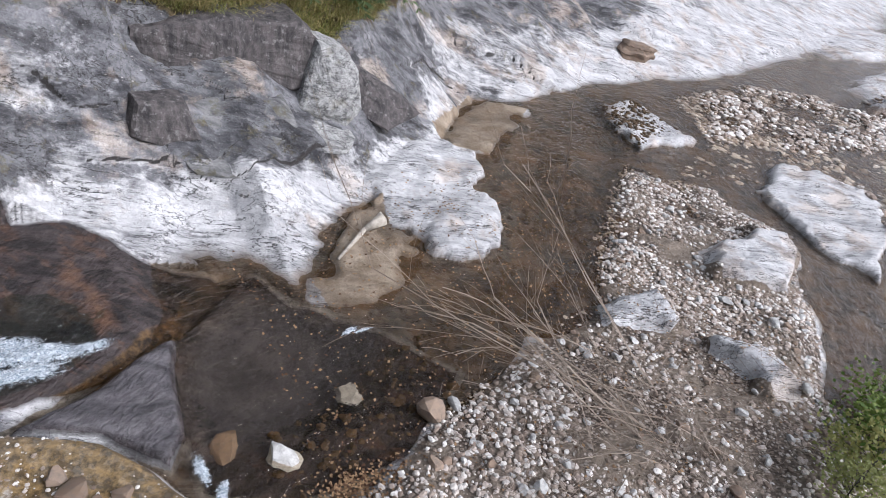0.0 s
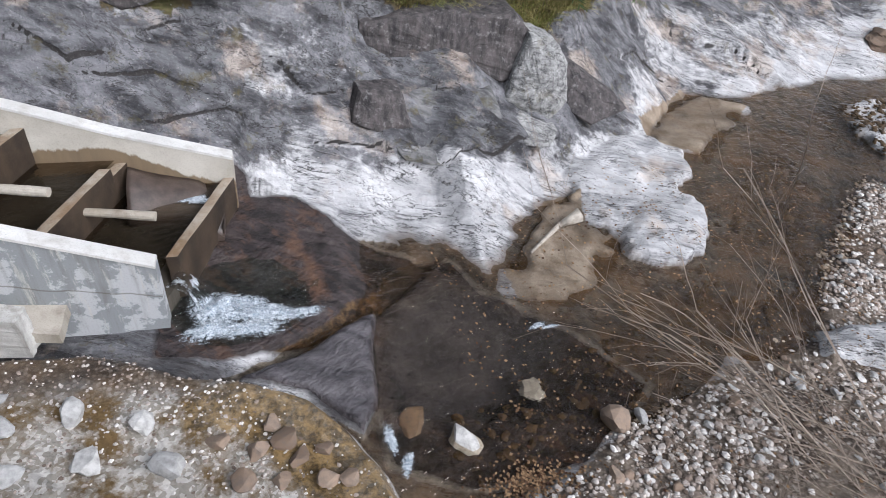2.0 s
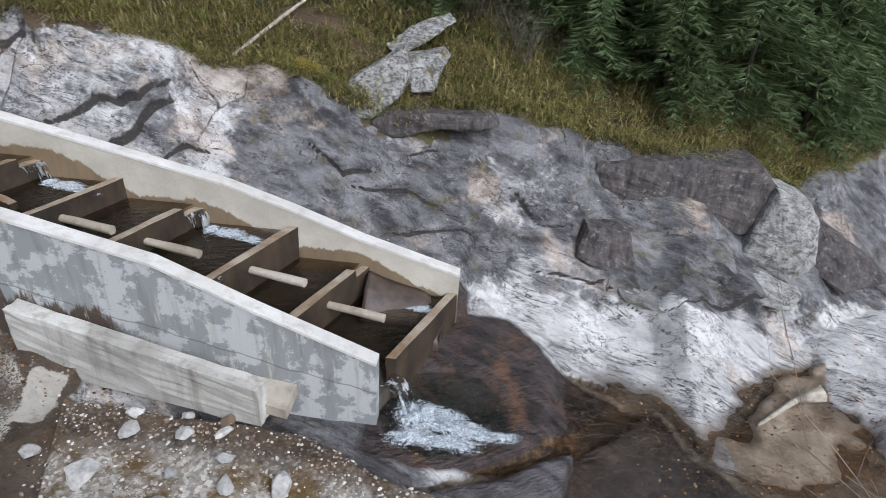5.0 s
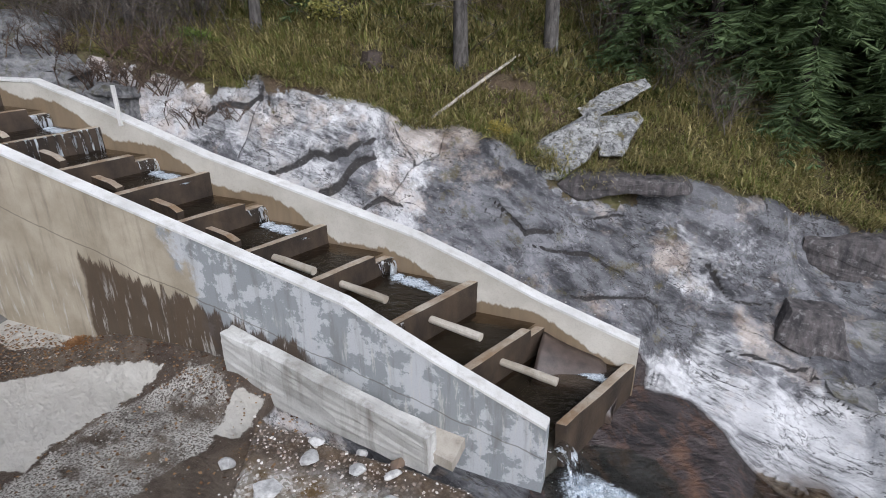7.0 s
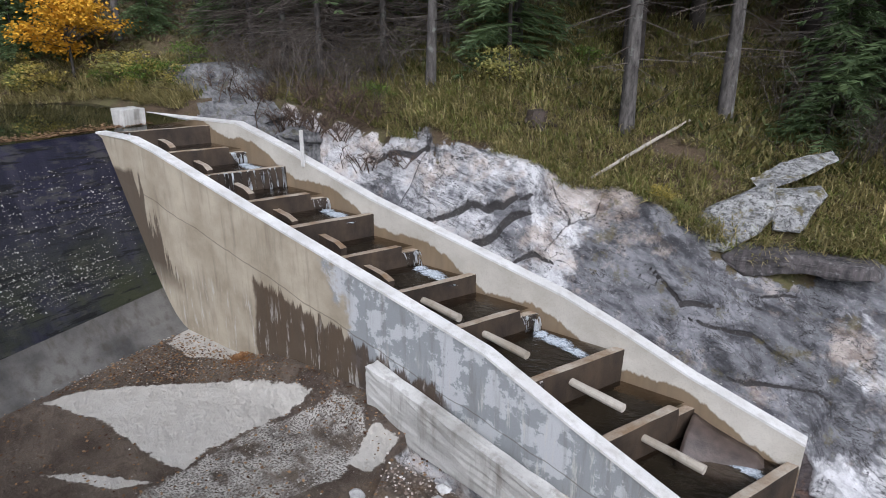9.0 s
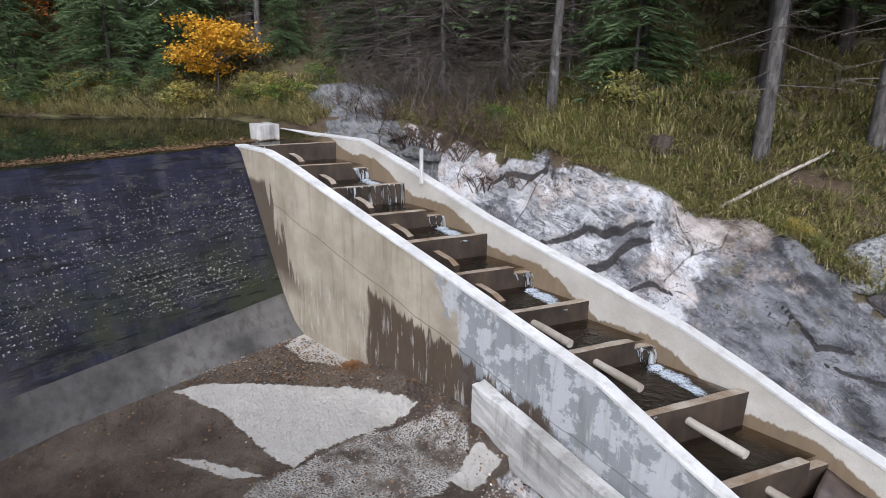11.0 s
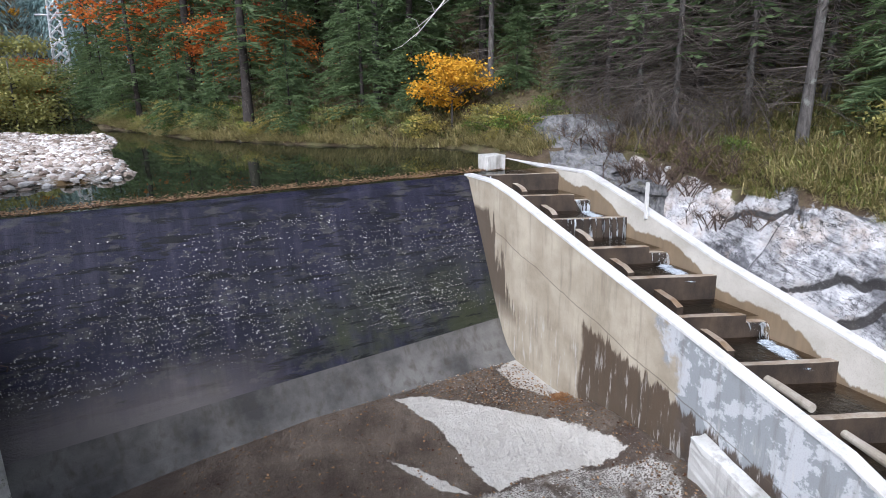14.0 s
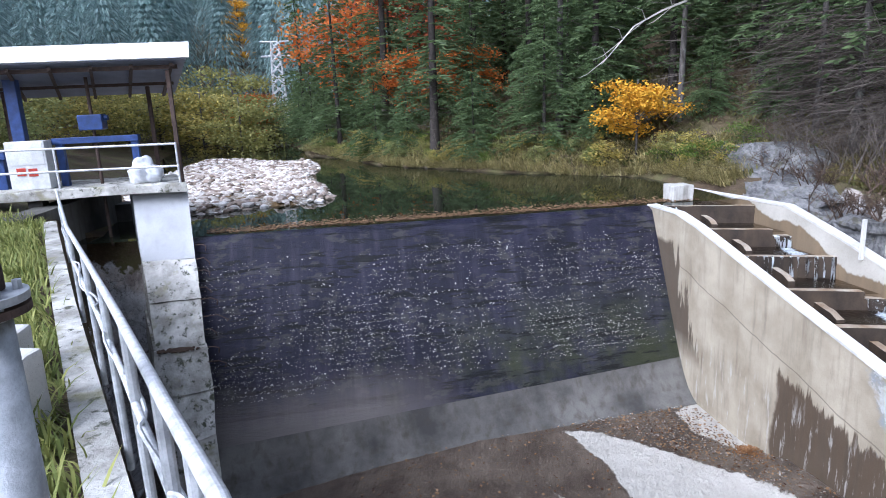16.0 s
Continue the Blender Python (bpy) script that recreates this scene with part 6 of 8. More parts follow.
def broadleaf(name, label, h, r, seed, leaves, count, leaf=0.09, trunk_r=0.06, low=0.3, layers=0, group=""):
    """A small leafy tree: trunk, forking limbs and loose sprays of leaves with gaps between them."""
    rs = random.Random(seed)
    ob = thing(name, label, "tree", group)
    bm = bmesh.new()
    top = Vector((rs.uniform(-0.2, 0.2), rs.uniform(-0.2, 0.2), h * 0.75))
    rod(bm, (0, 0, -0.3), top, trunk_r, trunk_r * 0.4, 8)
    lf = Tris()
    tips = []
    n = 16
    for k in range(n):
        z = h * (low + (0.95 - low) * (k + rs.random()) / n)
        a = rs.uniform(0, 6.283)
        env = math.sin(math.pi * min(1, max(0.08, (z / h - low + 0.12) / (1.12 - low)))) ** 0.6
        L = r * env * rs.uniform(0.55, 1.1)
        s = Vector((0, 0, 0)).lerp(top, min(1, z / h * 0.9))
        e = s + Vector((math.cos(a) * L, math.sin(a) * L, L * rs.uniform(0.0, 0.5)))
        rod(bm, s, e, trunk_r * 0.35, trunk_r * 0.08, 5)
        for _ in range(3):
            f = s.lerp(e, rs.uniform(0.35, 1.0)) + Vector((rs.uniform(-1, 1), rs.uniform(-1, 1), rs.uniform(-0.2, 0.4))) * 0.35 * r * 0.5
            rod(bm, s.lerp(e, 0.5), f, trunk_r * 0.12, trunk_r * 0.04, 4)
            tips.append(f)
        tips.append(e)
    part("trunk", bm, BARK, ob, smooth=True)
    for _ in range(count):
        t = rs.choice(tips)
        p = t + Vector((rs.gauss(0, 0.22 * r), rs.gauss(0, 0.22 * r), rs.gauss(0, 0.07 * r)))
        d = Vector((rs.uniform(-1, 1), rs.uniform(-1, 1), rs.uniform(-0.7, 0.3))).normalized() * leaf * rs.uniform(0.6, 1.3)
        lf.blade(p, d, leaf * 0.36, Vector((rs.uniform(-1.3, 1.3), rs.uniform(-1.3, 1.3), 1)))
    lf.mesh("crown", leaves, ob)
    return ob


def bare_shrub(name, label, h, r, seed, material, stems=26, group="", lean=(0, 0)):
    """A leafless tangle of thin forking stems."""
    rs = random.Random(seed)
    ob = thing(name, label, "shrub", group)
    tw = Tris()

    def grow(p, d, L, rad, depth):
        q = p + d * L
        q.z -= 0.10 * L * (3 - depth)
        tw.stick(p, q, rad, rad * 0.55)
        if depth <= 0:
            return
        for _ in range(rs.choice((2, 3, 3))):
            s = p.lerp(q, rs.uniform(0.35, 1.0))
            e = (d + Vector((rs.uniform(-0.8, 0.8), rs.uniform(-0.8, 0.8), rs.uniform(-0.5, 0.5)))).normalized()
            grow(s, e, L * rs.uniform(0.45, 0.75), rad * 0.55, depth - 1)

    for _ in range(stems):
        a = rs.uniform(0, 6.283)
        p = Vector((rs.gauss(0, r * 0.25), rs.gauss(0, r * 0.25), 0))
        d = Vector((math.cos(a) * r / h * rs.uniform(0.2, 1) + lean[0], math.sin(a) * r / h * rs.uniform(0.2, 1) + lean[1], 1)).normalized()
        grow(p, d, h * rs.uniform(0.4, 0.75), 0.019, 3)
    tw.mesh("tangle", material, ob)
    return ob


def stand(src, x, y, scale=1.0, turn=0.0, dz=0.0, first=False):
    m = Matrix.Translation((x, y, ground_z(x, y) + dz)) @ Matrix.Rotation(turn, 4, "Z")
    if first:
        src.matrix_world = m
        return src
    ob = copy_thing(src, m)
    ob.scale = (scale, scale, scale)
    return ob


def plant_wood():
    rs = random.Random(8)
    tall = [conifer("spruce", "tall spruce with a bare grey trunk and dead lower branches", 17, 2.6, 0.34, 1, NEEDLE, 46, 0.85, 0.17),
            conifer("spruce", "tall spruce with a bare grey trunk and dead lower branches", 15, 2.3, 0.28, 2, NEEDLE, 60, 0.85, 0.14)]
    young = [conifer("young_spruce", "dense dark green young spruce with low boughs", 6.5, 2.3, 0.04, 3, NEEDLE, 0, 1.3, fat=0.36, per=5),
             conifer("young_spruce", "dense dark green young spruce with low boughs", 4.6, 1.9, 0.04, 4, NEEDLE, 0, 1.4, fat=0.36, per=5)]
    old = [conifer("spruce", "full green spruce reaching down to the ground", 15, 3.2, 0.08, 5, NEEDLE, 30, 1.0, fat=0.85, per=3),
           conifer("spruce", "full green spruce with thin grey lower boughs", 19, 3.0, 0.12, 6, NEEDLE, 40, 0.95, fat=0.85, per=3)]
    used = set()

    def place(pool, i, x, y, s=1.0):
        src = pool[i % len(pool)]
        first = src.name not in used
        used.add(src.name)
        made = stand(src, x, y, s, rs.uniform(0, 6.28), 0.0, first)
        made.scale = (s, s, s)

    # trunks that stand on the grassy slope
    for i, (x, y) in enumerate(((-5.5, 7.08), (-11.26, 6.73), (-3.63, 8.64), (-10.1, 9.6), (-1.98, 10.6), (0.2, 12.0), (-29.3, 1.4), (-25.5, 5.4))):
        place(tall, i, x, y)
    # low dense spruces beside the rock above the stream
    for i, (x, y, s) in enumerate(((2.3, 8.7, 0.95), (4.2, 7.9, 0.9), (6.0, 7.9, 0.95), (8.0, 8.5, 1.0), (9.9, 9.6, 0.9), (4.0, 10.2, 1.3), (6.6, 11.0, 1.4), (9.4, 10.4, 1.0), (1.0, 9.8, 1.0), (2.0, 12.0, 1.5), (9.0, 13.0, 1.5), (12.0, 14.5, 1.4), (10.9, 11.4, 1.0), (12.8, 12.9, 1.1), (11.4, 13.2, 1.1), (14.4, 14.2, 1.1), (16.5, 15.8, 1.2))):
        place(young, i, x, y, s)
    # the wood behind
    n = 0
    for _ in range(4000):
        x = rs.uniform(-34, 22)
        y = 8.0 + 34 * rs.random() ** 1.7
        lip = float(np.interp(x, LIP_X, LIP_Y))
        lim = lip + 3.6 if x < 1 else lip + 3.0
        if y < lim + 1.5 * math.sin(x * 1.3):
            continue
        if any((x - a) ** 2 + (y - b) ** 2 < (1.3 + 0.03 * y) ** 2 for a, b in plant_wood.spots):
            continue
        plant_wood.spots.append((x, y))
        pool = (old, young, young, old, young, old)[n % 6]
        place(pool, n // 2, x, y, rs.uniform(0.75, 1.15))
        n += 1
        if n > 105:
            break
    # along the pond's far shore and up the valley
    n = 0
    for _ in range(6000):
        x = rs.uniform(-62, -20)
        shore = float(np.interp(x, [-70, -60, -47, -34, -27, -23, -17], [-15.5, -13.8, -11.3, -6.3, -0.8, 3.3, 3.7]))
        y = shore + 0.9 + rs.random() ** 1.9 * 22
        if x > -27 and y < shore + 3.2:
            continue
        if any((x - a) ** 2 + (y - b) ** 2 < (1.5 + 0.015 * abs(x)) ** 2 for a, b in plant_wood.spots):
            continue
        plant_wood.spots.append((x, y))
        pool = (old, young, young)[n % 3]
        place(pool, n // 2, x, y, rs.uniform(0.75, 1.1))
        n += 1
        if n > 90:
            break
    return tall, young, old


def far_wood(name, label, spots, seed, material, tall=(13, 24), blades=620):
    """Distant spruces joined in one mesh: stepped cones of drooping boughs."""
    rs = np.random.RandomState(seed)
    xs, ys = np.array([p[0] for p in spots]), np.array([p[1] for p in spots])
    zs = height(xs, ys)
    n = len(xs)
    h = rs.uniform(*tall, n)
    t = rs.rand(n, blades) ** 0.8
    t = np.round(t * 26) / 26 + rs.uniform(-0.008, 0.008, (n, blades))
    a = rs.uniform(0, 6.283, (n, blades))
    reach = (h * 0.17)[:, None] * (1.02 - t) ** 0.8 * rs.uniform(0.55, 1.15, (n, blades)) + 0.15
    inner = reach * rs.uniform(0.1, 1.0, (n, blades)) ** 0.6
    reach = inner + rs.uniform(0.35, 0.8, (n, blades))
    zc = zs[:, None] + h[:, None] * (0.04 + 0.95 * t)
    ca, sa = np.cos(a), np.sin(a)
    w = rs.uniform(0.05, 0.11, (n, blades))
    p0 = np.stack([xs[:, None] + ca * inner, ys[:, None] + sa * inner, zc], -1)
    p2 = np.stack([xs[:, None] + ca * reach, ys[:, None] + sa * reach, zc - 0.32 * reach], -1)
    mid = (p0 + p2) / 2 + np.array([0, 0, 0.05])
    tip = rs.uniform(-0.9, 0.9, (n, blades))
    side = np.stack([-sa * w, ca * w, tip * w], -1)
    v = np.stack([p0, mid + side, p2, mid - side], 2).reshape(-1, 3)
    f = np.arange(len(v)).reshape(-1, 4)
    me = bpy.data.meshes.new(name)
    me.from_pydata(v.tolist(), [], f.tolist())
    me.materials.append(material)
    return tagged(new(name, me), label, "trees", kind="stuff")


def plant_far():
    rs = random.Random(61)

    def pick(count, x0, x1, y0, y1, gap, ok=lambda x, y: True):
        got = []
        for _ in range(6000):
            x, y = rs.uniform(x0, x1), rs.uniform(y0, y1)
            if ok(x, y) and all((x - a) ** 2 + (y - b) ** 2 > gap * gap for a, b in got):
                got.append((x, y))
                if len(got) >= count:
                    break
        return got

    side = lambda x, y: y > float(np.interp(x, [-70, -60, -47, -34, -27, -23, -17], [-15.5, -13.8, -11.3, -6.3, -0.8, 3.3, 3.7])) + 14
    far_wood("valley_wood", "spruce wood, bluish with painted haze, closing the head of the valley", pick(190, -150, -66, -90, 10, 3.6), 1, NEEDLE_FAR, blades=1700)
    far_wood("hillside_wood", "dark green spruce wood high on the bank", pick(130, -75, 40, 18, 75, 4.0, side), 2, NEEDLE, blades=900)
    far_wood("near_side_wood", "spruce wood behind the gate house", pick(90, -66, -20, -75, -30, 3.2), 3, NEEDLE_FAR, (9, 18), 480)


plant_wood.spots = []
TALL, YOUNG, OLDT = plant_wood()
plant_far()


def plant_colour():
    yel = broadleaf("maple", "small maple in bright yellow autumn leaf", 4.1, 1.6, 21, YELLOW, 4600, 0.14, 0.06, 0.30)
    stand(yel, -24.8, 3.15, first=True)
    ob = thing("dead_bough", "pale leafless dead bough leaning from a spruce trunk", "branch")
    tw = Tris()
    pts = [Vector((-24.9, 5.2, 11.6)), Vector((-23.8, 3.6, 11.1)), Vector((-23.2, 2.2, 10.5)), Vector((-22.8, 1.3, 9.7)), Vector((-22.6, 0.7, 9.15))]
    for k, (p, q) in enumerate(zip(pts, pts[1:])):
        tw.stick(p, q, 0.055 - 0.010 * k, 0.045 - 0.010 * k)
        for sgn in (-1, 1):
            e = p.lerp(q, 0.6) + Vector((0.1, -0.5 + 0.3 * sgn, 0.45 * sgn - 0.1))
            tw.stick(p.lerp(q, 0.6), e, 0.020, 0.010)
            tw.stick(e, e + Vector((0.0, -0.35, 0.12 * sgn)), 0.010, 0.004)
    tw.mesh("branch", PALETWIG, ob)
    org = broadleaf("beech", "tall beech in orange and russet leaf", 13, 4.2, 22, ORANGE, 5200, 0.30, 0.14, 0.25)
    stand(org, -50.0, -7.2, first=True)
    rus = broadleaf("beech", "tall beech in dull red leaf", 15, 4.5, 23, RUSSET, 5200, 0.30, 0.15, 0.35)
    stand(rus, -44.0, -3.5, first=True)
    ylw = broadleaf("willow", "bushy willow in olive yellow leaf", 8.0, 3.6, 24, OLIVE, 4200, 0.26, 0.10, 0.08)
    rs = random.Random(31)
    first = True
    for x, y, s in ((-56, -17.5, 1.0), (-58, -21, 1.1), (-60, -25, 1.15), (-55, -26, 0.9), (-62, -14.5, 0.8), (-50, -27, 0.9), (-63, -19, 1.3), (-61, -29, 1.2), (-45, -27.5, 0.8), (-38, -26, 0.7), (-33, -24.5, 0.7), (-28, -23, 0.6)):
        stand(ylw, x, y, s, rs.uniform(0, 6), first=first)
        first = False
    o2 = copy_thing(org, Matrix.Translation((-64, -17.0, ground_z(-64, -17.0))))
    o2.scale = (0.55, 0.55, 0.55)
    for x, y, s in ((-40, -4.5, 0.5), (-35.5, -1.5, 0.45)):
        o3 = copy_thing(org, Matrix.Translation((x, y, ground_z(x, y))))
        o3.scale = (s, s, s)
    larch = broadleaf("larch", "pale yellow larch on the far slope", 14, 2.2, 25, YELLOW, 2600, 0.3, 0.12, 0.1)
    stand(larch, -92, -22, first=True)
    stand(larch, -96, -16, 0.9)
    # bushes at the water's edge and on the slope
    bush = broadleaf("bush", "low bush with yellow-green leaves", 1.3, 0.8, 26, OLIVE, 900, 0.09, 0.02, 0.05, group="low bushes")
    grn = broadleaf("bush", "low bush with green leaves", 1.2, 0.8, 27, GREENL, 900, 0.08, 0.02, 0.05, group="low bushes")
    first = {0: True, 1: True}
    spots = [(-23.5, 4.2), (-22.0, 4.3), (-25.5, 1.6), (-27.5, -0.2), (-29.5, -2.2), (-32, -4.2), (-35, -6.0), (-38, -7.6), (-42, -9.2), (-46, -10.6), (-20.8, 4.6), (-34, -4.9), (-30.6, -2.6), (-12.4, 5.6), (-9.0, 7.4), (-13.6, 8.0), (-7.6, 9.2), (-26.8, 1.2), (-28.4, 0.4), (-37, -6.2), (-40, -7.4)]
    for k in range(44):
        x = -20.5 - 0.75 * k + rs.uniform(-0.3, 0.3)
        spots.append((x, float(np.interp(x, [-70, -60, -47, -34, -27, -23, -17], [-15.5, -13.8, -11.3, -6.3, -0.8, 3.3, 3.7])) + rs.uniform(0.3, 2.2)))
    for i, (x, y) in enumerate(spots):
        src = (bush, grn)[i % 3 == 1]
        stand(src, x, y, rs.uniform(0.6, 1.2), rs.uniform(0, 6), first=first[int(i % 3 == 1)])
        first[int(i % 3 == 1)] = False
    for x, y, s in ((-3.95, 5.25, 0.42), (-3.55, 5.3, 0.34)):
        stand(bush, x, y, s, 1.0)
    # shrub on the near bank, close to the camera
    for x, y, s in ((11.4, -7.3, 1.0), (12.3, -7.1, 1.2), (13.3, -6.9, 1.3), (14.6, -6.8, 1.4), (10.5, -7.4, 0.8)):
        stand(grn if s > 1 else bush, x, y, s, s * 3, 0.1)
    # spruces that died from below, their grey boughs drooping over the ladder head
    dead = conifer("dead_spruce", "half-dead spruce with drooping bare grey boughs", 11, 2.4, 0.24, 45, NEEDLE, 230, 0.7, 0.11, "dying spruces above the ladder", 1.7)
    first = True
    for x, y, s in ((-15.4, 6.4, 1.0), (-13.6, 7.4, 1.0), (-17.3, 6.6, 1.1), (-19.2, 6.8, 1.0), (-12.2, 8.8, 0.9), (-16.2, 8.2, 1.1), (-20.8, 7.4, 1.1), (-1.2, 10.2, 0.8)):
        stand(dead, x, y, s, rs.uniform(0, 6), first=first)
        first = False
    # grey leafless brush by the ladder head
    br = bare_shrub("dead_brush", "grey leafless tangle of dead branches", 2.6, 2.2, 41, TWIG_GREY, 24, "dead brush above the ladder")
    first = True
    for x, y, s in ((-15.4, 5.5, 0.7), (-14.0, 5.9, 0.7), (-17.0, 5.6, 0.8), (-18.6, 5.6, 0.8), (-13.0, 6.6, 0.8), (-2.2, 9.6, 0.8), (-0.4, 8.6, 0.7), (0.6, 7.6, 0.6)):
        stand(br, x, y, s, rs.uniform(0, 6), first=first)
        first = False
    rt = bare_shrub("root_tangle", "bare brown roots hanging over the bank", 0.9, 1.1, 43, ROOT, 22, "roots over the bank")
    first = True
    for x, y, s in ((-12.6, 4.5, 1.0), (-13.6, 4.4, 1.1), (-14.6, 4.4, 1.1), (-11.6, 4.4, 0.8), (-10.4, 4.3, 0.7), (-15.6, 4.3, 0.9), (-12.0, 5.2, 1.1), (-13.2, 5.1, 1.2), (-14.4, 5.0, 1.2), (-16.4, 4.9, 1.1), (-17.4, 5.0, 1.1), (-18.6, 4.8, 1.0)):
        stand(rt, x, y, s, rs.uniform(0, 6), first=first)
        first = False


plant_colour()


def grass_patch(name, label, count, seed, where, height_m, material, clump=14):
    rs = random.Random(seed)
    g = Tris()
    done = 0
    while done < count:
        x, y = where(rs)
        if x is None:
            continue
        g_spots.append((x, y))
        done += 1
    xs, ys = np.array([p[0] for p in g_spots]), np.array([p[1] for p in g_spots])
    zs = height(xs, ys)
    g_spots.clear()
    for x, y, z in zip(xs, ys, zs):
        dirx, diry = rs.uniform(-0.5, 0.5), rs.uniform(-0.9, 0.1)
        hh = height_m * rs.uniform(0.5, 1.3)
        for _ in range(clump):
            p = Vector((x + rs.gauss(0, 0.10), y + rs.gauss(0, 0.10), z - 0.03))
            d = Vector((dirx + rs.uniform(-0.7, 0.7), diry + rs.uniform(-0.7, 0.5), rs.uniform(0.45, 1.0))).normalized() * hh * rs.uniform(0.6, 1.2)
            s = d.cross(Vector((0, 0, 1)))
            s = s.normalized() * rs.uniform(0.008, 0.017) if s.length > 1e-5 else Vector((0.008, 0, 0))
            mid = p + d * 0.6
            end = p + d + Vector((dirx, diry, -0.6)) * hh * rs.uniform(0.15, 0.5)
            n = len(g.v)
            g.v += [p - s, p + s, mid + s * 0.7, mid - s * 0.7, end]
            g.f += [(n, n + 1, n + 2, n + 3), (n + 3, n + 2, n + 4)]
    ob = g.mesh(name, material)
    return tagged(ob, label, "grass", kind="stuff")


g_spots = []


def slope_spot(x0, x1, depth, start=0.1):
    def f(rs):
        x = rs.uniform(x0, x1)
        lip = float(np.interp(x, LIP_X, LIP_Y)) + (0.35 if x < -11 else 0.0)
        y = lip + start + depth * rs.random() ** 1.3
        if vnoise(np.array([x]), np.array([y]), 1.1, 91)[0] < -0.40:
            return None, None
        return x, y
    return f


def shore_spot(rs):
    x = rs.uniform(-52, -19)
    y = float(np.interp(x, [-70, -60, -47, -34, -27, -23, -17], [-15.5, -13.8, -11.3, -6.3, -0.8, 3.3, 3.7])) + 0.1 + 2.6 * rs.random() ** 1.5
    return x, y


def bank_spot(rs):
    x = rs.uniform(-16, -1.6)
    return x, float(bank_line(np.array([x]))[0]) - 0.42 - 2.6 * rs.random()


grass_patch("slope_grass", "long dry autumn grass on the wooded slope", 11000, 51, slope_spot(-17, 16, 7.0), 0.44, GRASS, 10)
grass_patch("slope_grass", "green tufts of grass on the wooded slope", 5200, 52, slope_spot(-16, 16, 7.0), 0.36, GRASSG, 10)
grass_patch("shore_grass", "dry grass along the pond shore", 3200, 53, shore_spot, 0.55, GRASS)
grass_patch("bank_grass", "yellowing grass beside the walkway", 2600, 54, bank_spot, 0.38, GRASSG)


def forest_floor():
    """Dead twigs, bilberry and ferns that cover the ground under the trees."""
    rs = random.Random(19)
    tw, lf = Tris(), Tris()
    spots = []
    while len(spots) < 4500:
        x = rs.uniform(-58, -18)
        y = float(np.interp(x, [-70, -60, -47, -34, -27, -23, -17], [-15.5, -13.8, -11.3, -6.3, -0.8, 3.3, 3.7])) + 0.8 + 12 * rs.random() ** 1.3
        spots.append((x, y))
    while len(spots) < 13500:
        x = rs.uniform(-24, 16)
        y = float(np.interp(x, LIP_X, LIP_Y)) + 2.5 + 16 * rs.random() ** 1.3
        spots.append((x, y))
    zs = height(np.array([p[0] for p in spots]), np.array([p[1] for p in spots]))
    for k, ((x, y), z) in enumerate(zip(spots, zs)):
        p = Vector((x, y, float(z) + 0.02))
        if k % 3 == 0:
            a, L = rs.uniform(0, 6.283), rs.uniform(0.3, 1.4)
            tw.stick(p, p + Vector((math.cos(a) * L, math.sin(a) * L, rs.uniform(0.0, 0.7) * L)), 0.012, 0.004)
        else:
            for _ in range(9):
                d = Vector((rs.uniform(-1, 1), rs.uniform(-1, 1), rs.uniform(0.15, 1.1))).normalized() * rs.uniform(0.14, 0.42)
                lf.blade(p + Vector((rs.gauss(0, 0.16), rs.gauss(0, 0.16), 0)), d, rs.uniform(0.02, 0.05))
    tagged(tw.mesh("forest_twigs", TWIG_GREY), "grey dead twigs littering the forest floor", "twigs", kind="stuff")
    tagged(lf.mesh("undergrowth", UNDER), "low green and rusty undergrowth beneath the trees", "undergrowth", kind="stuff")


UNDER = mat_leaf("undergrowth_leaves", (0.05, 0.07, 0.02), (0.24, 0.20, 0.07))
forest_floor()


# ---- stones, boulders, leaves, driftwood ----
def mat_stone(name, a, b):
    m = Nodes(name, 0.85)
    k = m.noise(9, 6, 0.65)
    base = m.mix(m.rand(), a, b)
    col = m.mix(m.math("MULTIPLY", m.ramp(k, (0.42, 0.0), (0.66, 1.0)), 0.5), base, (0.12, 0.11, 0.10))
    return m.done(col, m.bump(m.noise(30, 5, 0.7), 0.5, 0.02))


def mat_pebbles():
    m = Nodes("mixed_river_pebbles", 0.85)
    col = m.ramp(m.island, (0.0, (0.15, 0.11, 0.085)), (0.25, (0.31, 0.25, 0.20)), (0.5, (0.45, 0.39, 0.34)), (0.75, (0.59, 0.55, 0.50)), (1.0, (0.80, 0.77, 0.73)))
    col = m.mix(m.math("MULTIPLY", m.ramp(m.noise(25, 5), (0.5, 0.0), (0.7, 1.0)), 0.5), col, (0.14, 0.11, 0.09))
    return m.done(col, m.bump(m.noise(40, 4), 0.4, 0.01))


STONE = mat_stone("grey_white_stone", (0.36, 0.36, 0.35), (0.62, 0.61, 0.58))
STONE_BROWN = mat_stone("brown_stone", (0.16, 0.11, 0.075), (0.36, 0.27, 0.20))
PEBBLE = mat_pebbles()
BEDSTONE = plain("brown_algae_stones", (0.085, 0.052, 0.022), 0.6, 0.0, 0.6, 5.0, 0.4)


